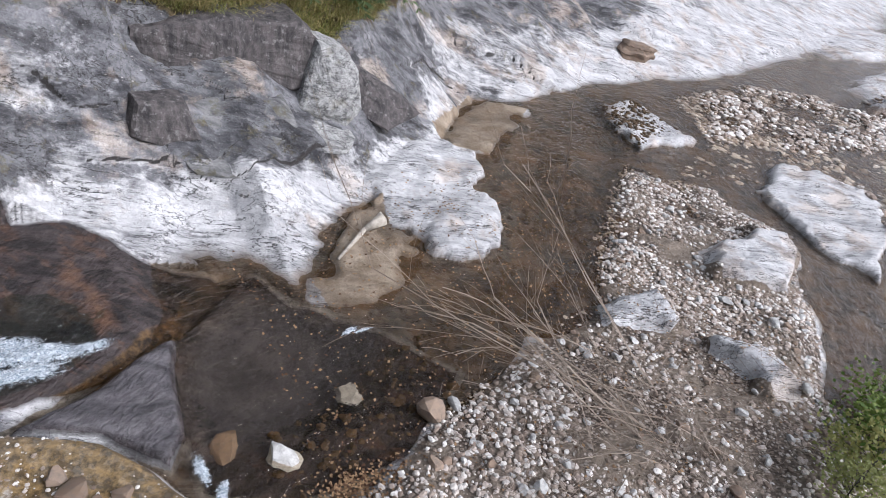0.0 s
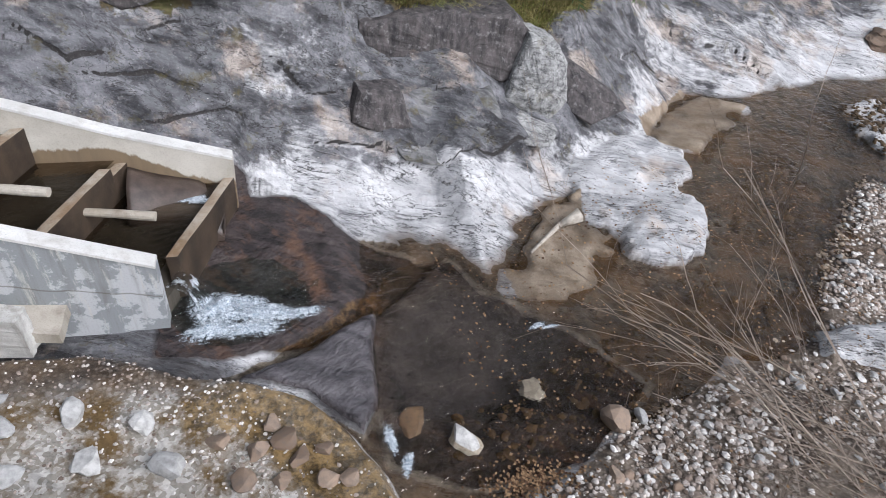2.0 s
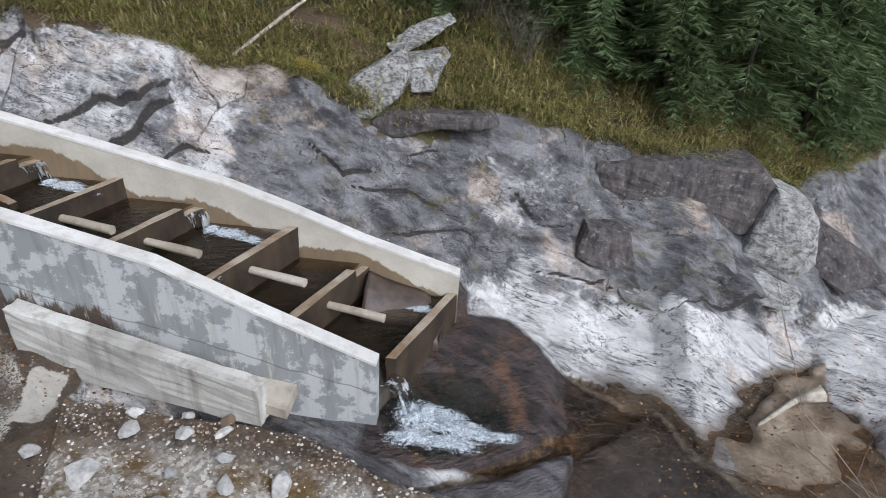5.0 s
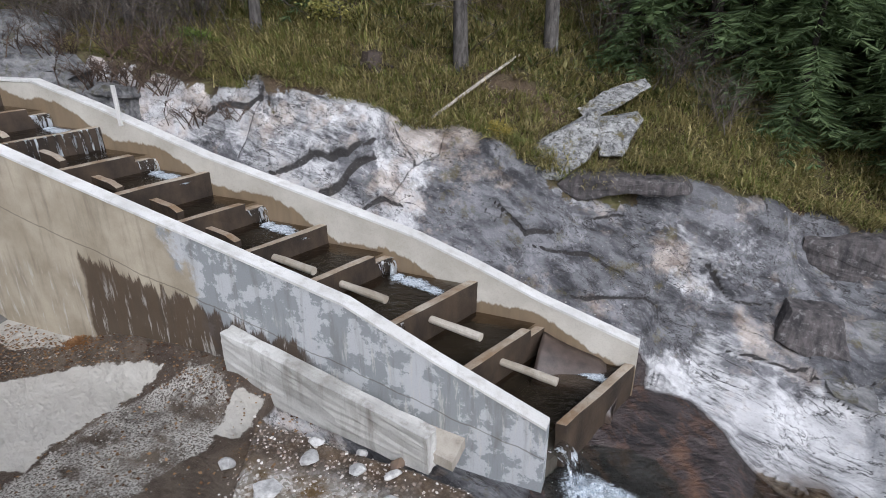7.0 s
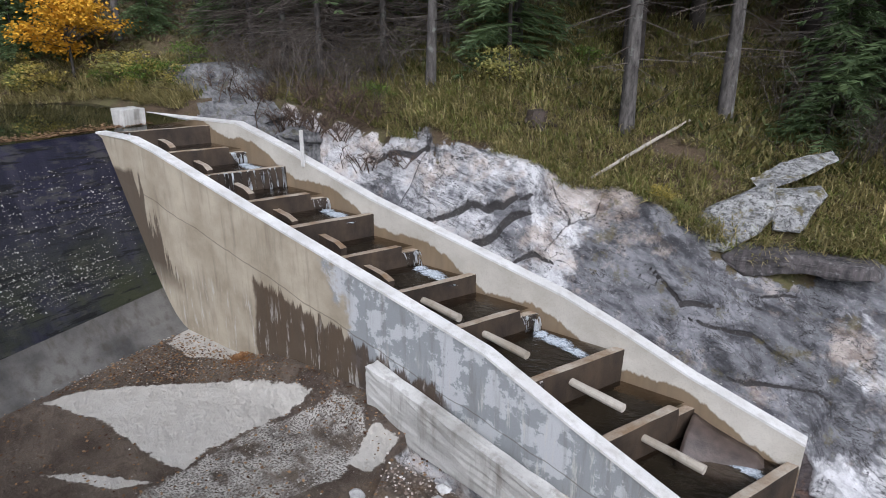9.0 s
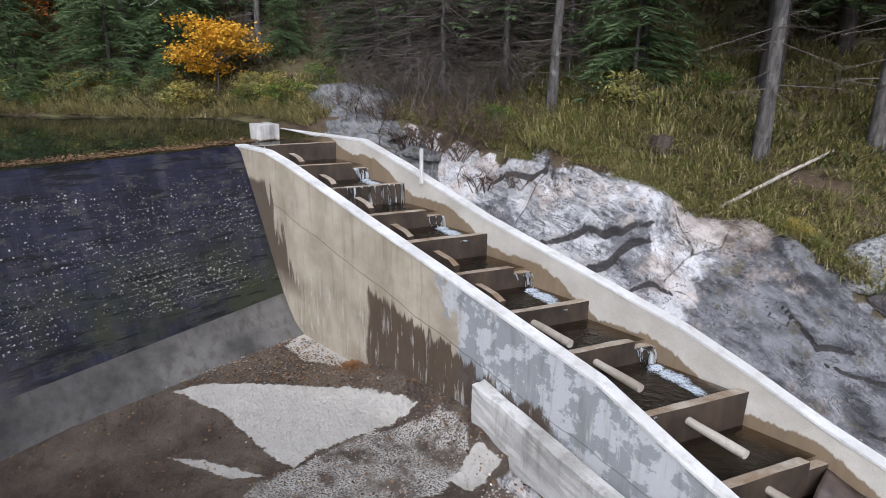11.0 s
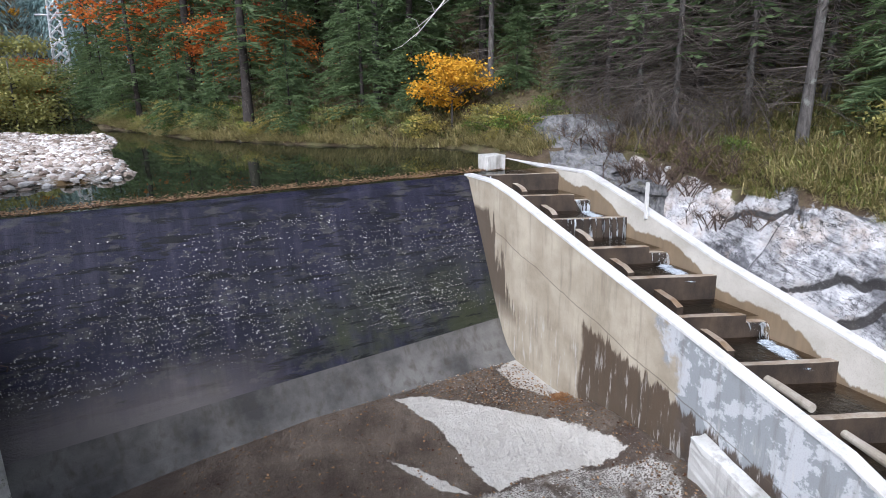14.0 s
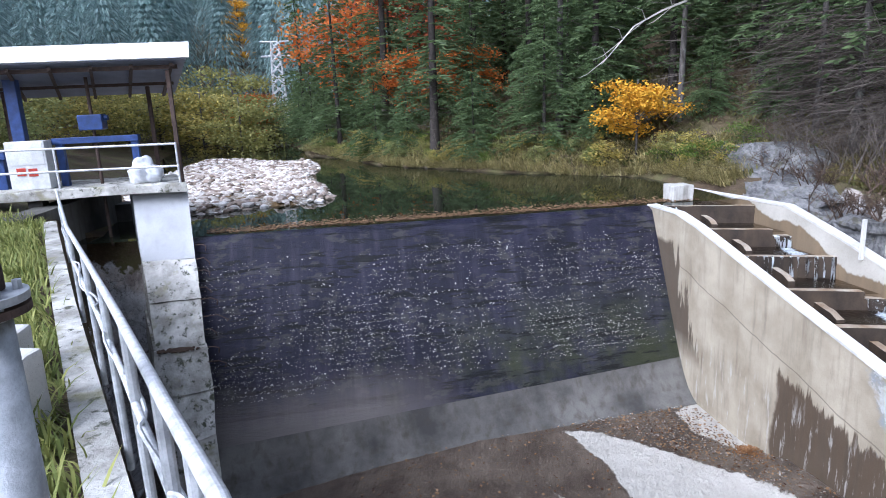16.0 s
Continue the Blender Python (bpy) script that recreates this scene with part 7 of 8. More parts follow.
def stone_mesh(seed, flat=0.6, sub=2, chop=12):
    """A broken, worn stone: a ball cut by a few planes."""
    rs = random.Random(seed)
    bm = bmesh.new()
    bmesh.ops.create_icosphere(bm, subdivisions=sub, radius=1.0)
    for _ in range(chop):
        n = Vector((rs.gauss(0, 1), rs.gauss(0, 1), rs.gauss(0, 1))).normalized()
        d = rs.uniform(0.42, 0.80)
        for v in bm.verts:
            e = v.co.dot(n) - d
            if e > 0:
                v.co -= n * e * 0.92
    for v in bm.verts:
        v.co += noise.noise_vector(v.co * 2.1 + Vector((seed, 0, 0))) * 0.07
        v.co.z *= flat
    return bm


def shared_stones(material, seeds, name):
    out = []
    for s in seeds:
        bm = stone_mesh(s, 0.55 + 0.1 * (s % 3))
        me = bpy.data.meshes.new(name)
        bm.to_mesh(me)
        bm.free()
        me.materials.append(material)
        out.append(me)
    return out


STONES = shared_stones(STONE, range(8), "stone")
STONES_B = shared_stones(STONE_BROWN, range(8, 12), "stone")


def put_stone(x, y, size, seed, label, brown=False, group="", lift=0.25, name="stone"):
    rs = random.Random(seed)
    pool = STONES_B if brown else STONES
    ob = new(name, pool[seed % len(pool)])
    ob.matrix_world = Matrix.Translation((x, y, ground_z(x, y) + size * lift)) @ Euler((rs.uniform(-0.2, 0.2), rs.uniform(-0.2, 0.2), rs.uniform(0, 6.28))).to_matrix().to_4x4() @ Matrix.Diagonal((size * rs.uniform(0.9, 1.4), size, size * rs.uniform(0.8, 1.1), 1))
    return tagged(ob, label, "stone", group)


def build_stones():
    g = "stones beside the ladder foot"
    for i, (x, y, s) in enumerate(((-3.4, -1.6, 0.17), (-2.4, -1.95, 0.26), (-1.5, -2.2, 0.24), (-3.2, -2.05, 0.18), (-3.0, -2.75, 0.22), (-2.1, -2.75, 0.22), (-4.1, -1.95, 0.15), (-3.95, -2.55, 0.24), (-4.2, -1.2, 0.17), (-3.6, -1.1, 0.14), (-4.4, -0.75, 0.14), (-1.1, -2.95, 0.27), (-5.1, -1.25, 0.22), (-5.3, -2.2, 0.28), (-4.9, -3.2, 0.26), (-6.3, -1.9, 0.22), (-5.2, -0.9, 0.16))):
        put_stone(x, y, s, i, "angular grey-white stone lying on wet gravel", False, g)
    for i, (x, y, s) in enumerate(((-3.65, -0.85, 0.15), (0.2, -2.5, 0.17), (0.4, -2.75, 0.2), (0.0, -2.9, 0.22), (0.55, -3.1, 0.16), (0.9, -3.0, 0.16), (-0.2, -3.3, 0.2), (0.3, -3.4, 0.18), (0.9, -3.5, 0.2), (-0.5, -2.7, 0.2), (1.2, -3.5, 0.16))):
        put_stone(x, y, s, 20 + i, "rounded brown stone on the gravel spit", True, "brown stones on the gravel spit")
    put_stone(4.55, -2.0, 0.26, 5, "white boulder standing in the stream pool", False, "", 0.75)
    put_stone(2.36, -2.3, 0.30, 9, "rounded brown boulder at the pool's edge", True, "", 0.3)
    put_stone(3.05, -2.8, 0.30, 3, "pale pinkish stone lying in shallow water", False, "", 0.3)
    put_stone(5.6, -3.0, 0.32, 10, "rounded brown boulder on the gravel shore", True, "", 0.3)
    put_stone(6.1, -2.95, 0.18, 1, "bluish white stone on the gravel shore", False, "", 0.3)
    # countable larger cobbles of the gravel bank
    rs = random.Random(77)
    n = 0
    while n < 230:
        x, y = rs.uniform(3.2, 17), rs.uniform(-6.5, 3.2)
        if inside(np.array([x]), np.array([y]), GRAVEL, 0.3)[0] < 0.6 or max(inside(np.array([x]), np.array([y]), q, 0.2)[0] for q in (ROCK_A, ROCK_B, ROCK_C, ROCK_D, SAND_C)) > 0.3:
            continue
        put_stone(x, y, rs.uniform(0.05, 0.12) * (1.5 if rs.random() < 0.12 else 1), n, "pale river cobble on the gravel bank", rs.random() < 0.3, "cobbles of the gravel bank", 0.2, "cobble")
        n += 1


def scatter_pebbles(name, label, count, seed, region, smin, smax, box_, lift=0.1, material=None):
    """Thousands of small stones joined in one mesh."""
    rs = np.random.RandomState(seed)
    x = rs.uniform(box_[0], box_[1], count * 4)
    y = rs.uniform(box_[2], box_[3], count * 4)
    ok = (inside(x, y, region, 0.3) > rs.uniform(0.2, 0.8, len(x))) & (vnoise(x, y, 1.3, seed) > rs.uniform(-0.40, 0.28, len(x)))
    for slab in (ROCK_A, ROCK_B, ROCK_C, ROCK_D):
        ok &= inside(x, y, slab, 0.1) < 0.4
    x, y = x[ok][:count], y[ok][:count]
    z = height(x, y)
    ico = np.array([(0, 0, 1), (0.89, 0, 0.45), (0.28, 0.85, 0.45), (-0.72, 0.53, 0.45), (-0.72, -0.53, 0.45), (0.28, -0.85, 0.45),
                    (0.8, 0.5, -0.35), (-0.3, 0.9, -0.35), (-0.95, 0, -0.35), (-0.3, -0.9, -0.35), (0.8, -0.5, -0.35)])
    tri = [(0, 1, 2), (0, 2, 3), (0, 3, 4), (0, 4, 5), (0, 5, 1), (1, 6, 2), (2, 6, 7), (2, 7, 3), (3, 7, 8), (3, 8, 4), (4, 8, 9), (4, 9, 5), (5, 9, 10), (5, 10, 1), (1, 10, 6)]
    n = len(x)
    size = smin + (smax - smin) * rs.rand(n) ** 2.2
    sx, sy, sz = size * rs.uniform(0.8, 1.5, n), size * rs.uniform(0.7, 1.1, n), size * rs.uniform(0.4, 0.75, n)
    a = rs.uniform(0, 6.283, n)
    jit = 1 + rs.uniform(-0.25, 0.25, (n, len(ico), 3))
    p = ico[None] * jit
    px, py = p[:, :, 0] * sx[:, None], p[:, :, 1] * sy[:, None]
    c, s = np.cos(a)[:, None], np.sin(a)[:, None]
    v = np.stack([px * c - py * s + x[:, None], px * s + py * c + y[:, None], p[:, :, 2] * sz[:, None] + (z + lift * size)[:, None]], -1).reshape(-1, 3)
    f = (np.array(tri)[None] + (np.arange(n) * len(ico))[:, None, None]).reshape(-1, 3)
    me = bpy.data.meshes.new(name)
    me.from_pydata(v.tolist(), [], f.tolist())
    me.materials.append(material or PEBBLE)
    ob = new(name, me)
    return tagged(ob, label, "pebbles", kind="stuff")


build_stones()
scatter_pebbles("gravel_pebbles", "mixed pale and brown river gravel", 15000, 5, GRAVEL, 0.016, 0.072, (2, 19, -8, 4))
scatter_pebbles("stream_stones", "stones of the gravel bars beside the far water", 4500, 9, GRAVEL_B, 0.04, 0.16, (21, 45, 1, 9), lift=0.2)
scatter_pebbles("shoal_stones", "brown and grey stones of the shallow far stream", 5500, 15, [(18, 2.5), (22, 4.4), (36, 3), (46, 0), (46, -9), (30, -9), (20, -4.5), (24.5, 0)], 0.03, 0.17, (18, 46, -9, 5), 0.35)
scatter_pebbles("scree_pebbles", "small pale stones on the gravel spit", 3500, 6, SCREE, 0.010, 0.035, (-7, 2, -6, 0))
scatter_pebbles("bar_stones", "bleached stones of the gravel bar in the pond", 9000, 7, BAR, 0.06, 0.19, (-48, -19, -22, -8), lift=0.25)
scatter_pebbles("bed_pebbles", "brown stones under the shallow stream", 8000, 8, [(3, -3.6), (7, -2.6), (11, -0.8), (16, 3.5), (20, 5), (24, 3), (26, 8), (18, 8), (12, 3), (8, -0.6), (3, -2.4)], 0.02, 0.10, (2, 26, -4, 9), material=BEDSTONE)


def mat_boulder():
    m = Nodes("fractured_grey_rock", 0.88)
    band = m.noise(2.4, 8, 0.7, m.scaled(0.5, 1.6, 1.6, (20, 0, -20)), 0.8)
    mott = m.noise(5, 7, 0.7)
    col = m.mix(m.ramp(band, (0.36, 0.0), (0.62, 1.0)), (0.045, 0.045, 0.048), (0.22, 0.218, 0.215))
    col = m.mix(m.math("MULTIPLY", m.ramp(mott, (0.5, 0.0), (0.68, 1.0)), 0.35), col, (0.30, 0.295, 0.28))
    col = m.mix(m.math("MULTIPLY", m.ramp(m.noise(3, 6, 0.7), (0.53, 0.0), (0.64, 1.0)), 0.6), col, (0.085, 0.075, 0.03))
    return m.done(col, m.bump(m.noise(14, 7, 0.7), 0.6, 0.05, m.bump(band, 0.5, 0.08)))


def mat_darkface():
    m = Nodes("dark_streaked_rock", 0.85)
    st = m.noise(3.5, 7, 0.7, m.scaled(1.6, 1.6, 0.25))
    col = m.mix(m.ramp(st, (0.35, 0.0), (0.68, 1.0)), (0.028, 0.026, 0.027), (0.13, 0.115, 0.11))
    col = m.mix(m.math("MULTIPLY", m.ramp(m.noise(8, 6, 0.7), (0.56, 0.0), (0.66, 1.0)), 0.5), col, (0.30, 0.29, 0.28))
    return m.done(col, m.bump(m.noise(12, 7, 0.7), 0.6, 0.05, m.bump(st, 0.4, 0.05)))




def mat_lichen(name, lich):
    """Pale split rock, more or less spotted with grey-green lichen and brown moss."""
    m = Nodes(name, 0.88)
    flake, mott = m.noise(5, 9, 0.75, m.scaled(0.6, 1.3, 1.6, (15, 0, -20)), 0.3), m.noise(3, 8, 0.72)
    col = m.mix(m.ramp(flake, (0.38, 0.0), (0.47, 0.5), (0.62, 1.0)), (0.11, 0.11, 0.112), (0.42, 0.418, 0.40))
    col = m.mix(m.math("MULTIPLY", m.ramp(m.noise(11, 8, 0.75), (0.52, 0.0), (0.57, 1.0)), lich), col, (0.09, 0.09, 0.08))
    col = m.mix(m.math("MULTIPLY", m.ramp(mott, (0.55, 0.0), (0.62, 1.0)), lich), col, (0.12, 0.10, 0.035))
    hair = m.ramp(m.noise(2.2, 7, 0.66, None, 0.6), (0.490, 1.0), (0.498, 0.0), (0.502, 0.0), (0.510, 1.0))
    col = m.mix(hair, (0.035, 0.032, 0.03), col)
    return m.done(col, m.bump(m.noise(14, 7, 0.7), 0.6, 0.05, m.bump(flake, 0.6, 0.07)))


ROCKM, DARKF = mat_boulder(), mat_darkface()
PALEB, LICHEN = mat_lichen("pale_fractured_rock", 0.30), mat_lichen("lichen_spotted_rock", 0.95)


def block_mesh(seed, chop):
    """A split block of layered rock: a box cut by slanting planes, with ledges along its bedding."""
    rs = random.Random(seed)
    bm = bmesh.new()
    bmesh.ops.create_cube(bm, size=2.0)
    bmesh.ops.subdivide_edges(bm, edges=bm.edges, cuts=13, use_grid_fill=True)
    for _ in range(chop):
        n = Vector((rs.gauss(0, 1), rs.gauss(0, 1), rs.gauss(0, 0.8))).normalized()
        d = rs.uniform(0.72, 1.12)
        for v in bm.verts:
            e = v.co.dot(n) - d
            if e > 0:
                v.co -= n * e
    tilt = rs.uniform(-0.3, 0.3)
    for v in bm.verts:
        h = (v.co.z + tilt * v.co.x) * 3.1 + seed
        step = random.Random(int(math.floor(h)) * 31 + seed).uniform(-0.10, 0.06)
        v.co.x *= 1 + step
        v.co.y *= 1 + step
        v.co += noise.noise_vector(v.co * 1.4 + Vector((seed, 0, 0))) * 0.10 + noise.noise_vector(v.co * 5 + Vector((seed, 0, 0))) * 0.03
    return bm


def outcrop(label, at, size, turn, seed, material=None, tilt=(0, 0), chop=9, name="outcrop"):
    """A fractured block of rock standing out of the bank."""
    ob = thing(name, label, "rock", at=(0, 0, 0))
    bm = block_mesh(seed, chop)
    part("block", bm, material or ROCKM, ob)
    ob.matrix_world = Matrix.Translation(at) @ Euler((tilt[0], tilt[1], turn)).to_matrix().to_4x4() @ Matrix.Diagonal((*size, 1))
    return ob


def rock_block(label, outline, foot, lean, back, material, seed, bulge=0.10, name="outcrop"):
    """A split block whose front, drawn as a closed outline of (x, z), leans back from the line y = foot at its lowest point."""
    ob = thing(name, label, "rock")
    cx, cz = sum(p[0] for p in outline) / len(outline), sum(p[1] for p in outline) / len(outline)
    z0 = min(p[1] for p in outline)
    bm = bmesh.new()
    rings = []
    for depth, k in ((0.0, 0.55), (0.0, 0.90), (0.05, 1.0), (back * 0.5, 1.04), (back, 0.98)):
        ring = []
        for (ax, az), (bx, bz) in zip(outline, outline[1:] + outline[:1]):
            for t in (0.0, 0.25, 0.5, 0.75):
                x, z = cx + (ax + (bx - ax) * t - cx) * k, cz + (az + (bz - az) * t - cz) * k
                front = -bulge * (1 - k * k) if depth == 0 else 0.0
                ring.append(bm.verts.new((x, foot + lean * (z - z0) + depth + front, z)))
        rings.append(ring)
    mid = bm.verts.new((cx, foot + lean * (cz - z0) - bulge, cz))
    n = len(rings[0])
    for i in range(n):
        bm.faces.new((rings[0][i], rings[0][(i + 1) % n], mid))
        for r0, r1 in zip(rings, rings[1:]):
            bm.faces.new((r0[i], r1[i], r1[(i + 1) % n], r0[(i + 1) % n]))
    bm.faces.new(rings[-1][::-1])
    bmesh.ops.recalc_face_normals(bm, faces=bm.faces)
    bmesh.ops.subdivide_edges(bm, edges=bm.edges, cuts=2, use_grid_fill=True)
    for v in bm.verts:
        q = v.co * 1.5 + Vector((seed, 0, seed * 0.7))
        v.co += noise.noise_vector(q) * 0.06 + noise.noise_vector(q * 3.3) * 0.03 + noise.noise_vector(q * 9) * 0.012
        # thin bedding ledges
        v.co.y += 0.045 * (random.Random(int(math.floor((v.co.z + 0.25 * v.co.x) * 7.0)) + 17 * seed).random() - 0.5)
    part("block", bm, material, ob)
    return ob


rock_block("dark water-stained rock face under the grass", [(2.55, 2.5), (4.29, 2.75), (6.1, 2.72), (6.5, 2.35), (6.41, 1.25), (4.86, 1.1), (3.3, 1.1), (2.6, 1.8)], 5.2, 0.25, 1.3, DARKF, 62)
rock_block("tall pale grey fractured boulder leaning on the bank", [(6.48, 2.37), (7.22, 2.15), (7.54, 1.73), (7.63, 0.9), (7.1, 0.42), (6.33, 0.7), (5.98, 0.89), (6.15, 1.58)], 4.7, 0.35, 0.9, PALEB, 61, 0.22)
rock_block("wedge of grey layered rock with a sharp overhang", [(3.45, 1.30), (4.3, 1.36), (5.52, 1.29), (5.77, 0.8), (5.41, 0.6), (4.53, 0.17), (3.61, 0.73)], 3.62, 0.95, 0.9, ROCKM, 64, 0.08)
rock_block("dark square block in a hollow of the rock", [(2.37, 1.54), (3.3, 1.44), (3.55, 0.79), (2.76, 0.72), (2.19, 0.90)], 3.95, 0.45, 0.8, DARKF, 63)
rock_block("smooth dark rock beside the leaning boulder", [(7.9, 1.45), (8.98, 0.85), (9.57, 0.45), (8.44, 0.15), (7.7, 0.5)], 4.9, 1.0, 0.9, DARKF, 67, 0.12)
rock_block("flat grey slab of rock lying on the bank", [(2.9, 0.62), (3.7, 0.72), (4.35, 0.35), (4.2, 0.1), (3.3, 0.2)], 3.45, 1.1, 0.5, ROCKM, 65, 0.06)
rock_block("pale slab of rock below the leaning boulder", [(5.3, 0.62), (6.3, 0.75), (7.2, 0.45), (6.9, 0.2), (5.7, 0.2)], 3.95, 1.1, 0.6, PALEB, 66, 0.06)
rock_block("lichen-covered pale rock at the edge of the grass", [(-3.32, 3.62), (-3.11, 3.96), (-2.3, 4.43), (-1.96, 4.62), (-1.8, 4.13), (-1.93, 3.75), (-2.49, 3.3), (-2.75, 3.32)], 4.9, 0.85, 0.6, LICHEN, 68, 0.05)
rock_block("upper lichen-covered rock among the grass", [(-1.95, 4.41), (-1.13, 4.55), (-0.99, 4.42), (-1.29, 3.8), (-1.74, 3.75)], 5.55, 0.9, 0.6, LICHEN, 69, 0.06)
rock_block("thin dark slab of rock leaning in the grass", [(-2.45, 4.55), (-1.99, 4.86), (-1.17, 5.14), (-1.0, 5.0), (-1.6, 4.62), (-2.12, 4.36)], 6.25, 1.9, 0.10, LICHEN, 70, 0.01)
rock_block("dark ledge of overhanging rock under mossy grass", [(-2.48, 3.31), (-2.24, 3.5), (-1.46, 3.55), (-0.92, 3.55), (0.07, 3.62), (0.2, 3.34), (-0.88, 3.24), (-2.0, 2.95)], 4.85, 0.1, 0.9, DARKF, 71, 0.05)
rock_block("weathered grey rock overhanging the pond shore", [(-22.1, 5.2), (-21.4, 6.1), (-19.0, 6.3), (-17.3, 6.0), (-16.6, 5.2), (-18.4, 4.75), (-21.3, 4.8)], 4.2, 0.45, 1.4, ROCKM, 77, 0.15)
rock_block("pale cracked rock beside the ladder inlet", [(-18.6, 5.15), (-17.4, 5.35), (-15.9, 5.3), (-15.0, 4.95), (-15.6, 4.55), (-17.8, 4.55)], 3.55, 0.6, 1.2, ROCKM, 73, 0.12)
outcrop("blocky brown rock under hanging roots", (-15.6, 3.9, 4.5), (0.8, 0.5, 0.5), 0.4, 74, ROCKM, (-0.2, 0), 7)
outcrop("blocky brown rock under hanging roots", (-13.8, 3.9, 4.3), (0.8, 0.5, 0.5), -0.4, 75, ROCKM, (-0.2, 0), 7)


outcrop("rounded tan boulder beside the upper stream", (23.6, 10.8, -0.1), (0.9, 0.7, 0.5), 0.1, 76, STONE_BROWN, (0, 0), 18)


def build_wood_debris():
    bark = plain("bleached_wood", (0.42, 0.38, 0.32), 0.85, 0.0, 0.3, 10, 0.5)
    dark = plain("dark_wet_wood", (0.06, 0.045, 0.035), 0.8, 0.0, 0.4, 8, 0.5)
    ob = thing("fallen_pole", "thin bleached pole lying in the grass", "log")
    bm = bmesh.new()
    a, b = Vector((-5.5, 5.15, ground_z(-5.5, 5.15) + 0.10)), Vector((-4.2, 7.7, ground_z(-4.2, 7.7) + 0.22))
    rod(bm, a, a.lerp(b, 0.5) + Vector((0.05, 0, 0.06)), 0.035, 0.045, 8)
    rod(bm, a.lerp(b, 0.5) + Vector((0.05, 0, 0.06)), b, 0.045, 0.03, 8)
    part("stem", bm, bark, ob, smooth=True)
    ob = thing("driftwood", "pale forked piece of driftwood on the sand", "driftwood")
    bm = bmesh.new()
    rod(bm, (5.6, 1.2, -0.62), (6.5, 1.85, -0.48), 0.035, 0.06, 7)
    rod(bm, (6.5, 1.85, -0.48), (7.0, 2.0, -0.40), 0.06, 0.16, 7)
    rod(bm, (6.75, 1.9, -0.42), (7.1, 2.3, -0.42), 0.10, 0.03, 7)
    roughen(bm, 0.02, 6.0)
    part("stem", bm, bark, ob, smooth=True)
    st = thing("tree_stump", "rotten dark tree stump in the grass", "stump")
    bm = bmesh.new()
    z = ground_z(-7.48, 6.17)
    rod(bm, (-7.48, 6.17, z - 0.2), (-7.48, 6.2, z + 0.30), 0.34, 0.24, 11)
    for k in range(5):
        an = k * 1.25
        rod(bm, (-7.48, 6.17, z + 0.1), (-7.48 + 0.55 * math.cos(an), 6.17 + 0.5 * math.sin(an), z - 0.05), 0.10, 0.04, 6)
    roughen(bm, 0.05, 5.0)
    part("stump", bm, dark, st)
    # a dead bush hanging over the stream, close to the camera
    rs = random.Random(90)
    ob = thing("leaning_dead_bush", "leafless pale brown bush lying over the gravel", "shrub")
    tw = Tris()

    def grow(p, d, L, r, depth):
        n = 4
        q = p
        for i in range(n):
            d = (d + Vector((rs.uniform(-0.12, 0.12), rs.uniform(-0.12, 0.12), rs.uniform(-0.12, 0.06)))).normalized()
            e = q + d * L / n
            tw.stick(q, e, r * (1 - 0.2 * i / n), r * (1 - 0.2 * (i + 1) / n))
            if depth > 0 and rs.random() < 0.75:
                s = (d + Vector((rs.uniform(-0.7, 0.7), rs.uniform(-0.7, 0.7), rs.uniform(-0.15, 0.5)))).normalized()
                grow(e, s, L * rs.uniform(0.35, 0.6), r * 0.5, depth - 1)
            q = e

    for k in range(27):
        tw.v, tw.f = [], []
        if k < 9:
            base = Vector((8.9 + rs.uniform(-0.7, 0.9), -4.4 + rs.uniform(-0.7, 0.5), -0.25))
            d = Vector((-0.62 + rs.uniform(-0.5, 0.5), 0.55 + rs.uniform(-0.5, 0.35), 0.24 + rs.uniform(-0.16, 0.24))).normalized()
            grow(base, d, rs.uniform(2.6, 5.0), rs.uniform(0.012, 0.020), 2)
        else:
            base = Vector((8.6 + rs.uniform(-1.6, 1.6), -5.6 + rs.uniform(-0.8, 0.8), 0.0))
            d = Vector((-0.5 + rs.uniform(-0.6, 0.6), 0.35 + rs.uniform(-0.5, 0.4), 0.22 + rs.uniform(-0.12, 0.25))).normalized()
            grow(base, d, rs.uniform(1.4, 2.8), 0.010, 2)
        tw.mesh("branch", TWIG_BROWN, ob)
    lit = Tris()
    for _ in range(1100):
        x, y = rs.uniform(5.5, 12.5), rs.uniform(-6.6, -2.6)
        z = ground_z(x, y) + 0.03
        a, L = rs.gauss(0.6, 0.7), rs.uniform(0.15, 0.7)
        p = Vector((x, y, z))
        lit.stick(p, p + Vector((math.cos(a) * L, -math.sin(a) * L, rs.uniform(0, 0.12))), 0.005, 0.003)
    tagged(lit.mesh("twig_litter", TWIG_BROWN), "thin dry twigs littering the gravel", "twigs", kind="stuff")


build_wood_debris()


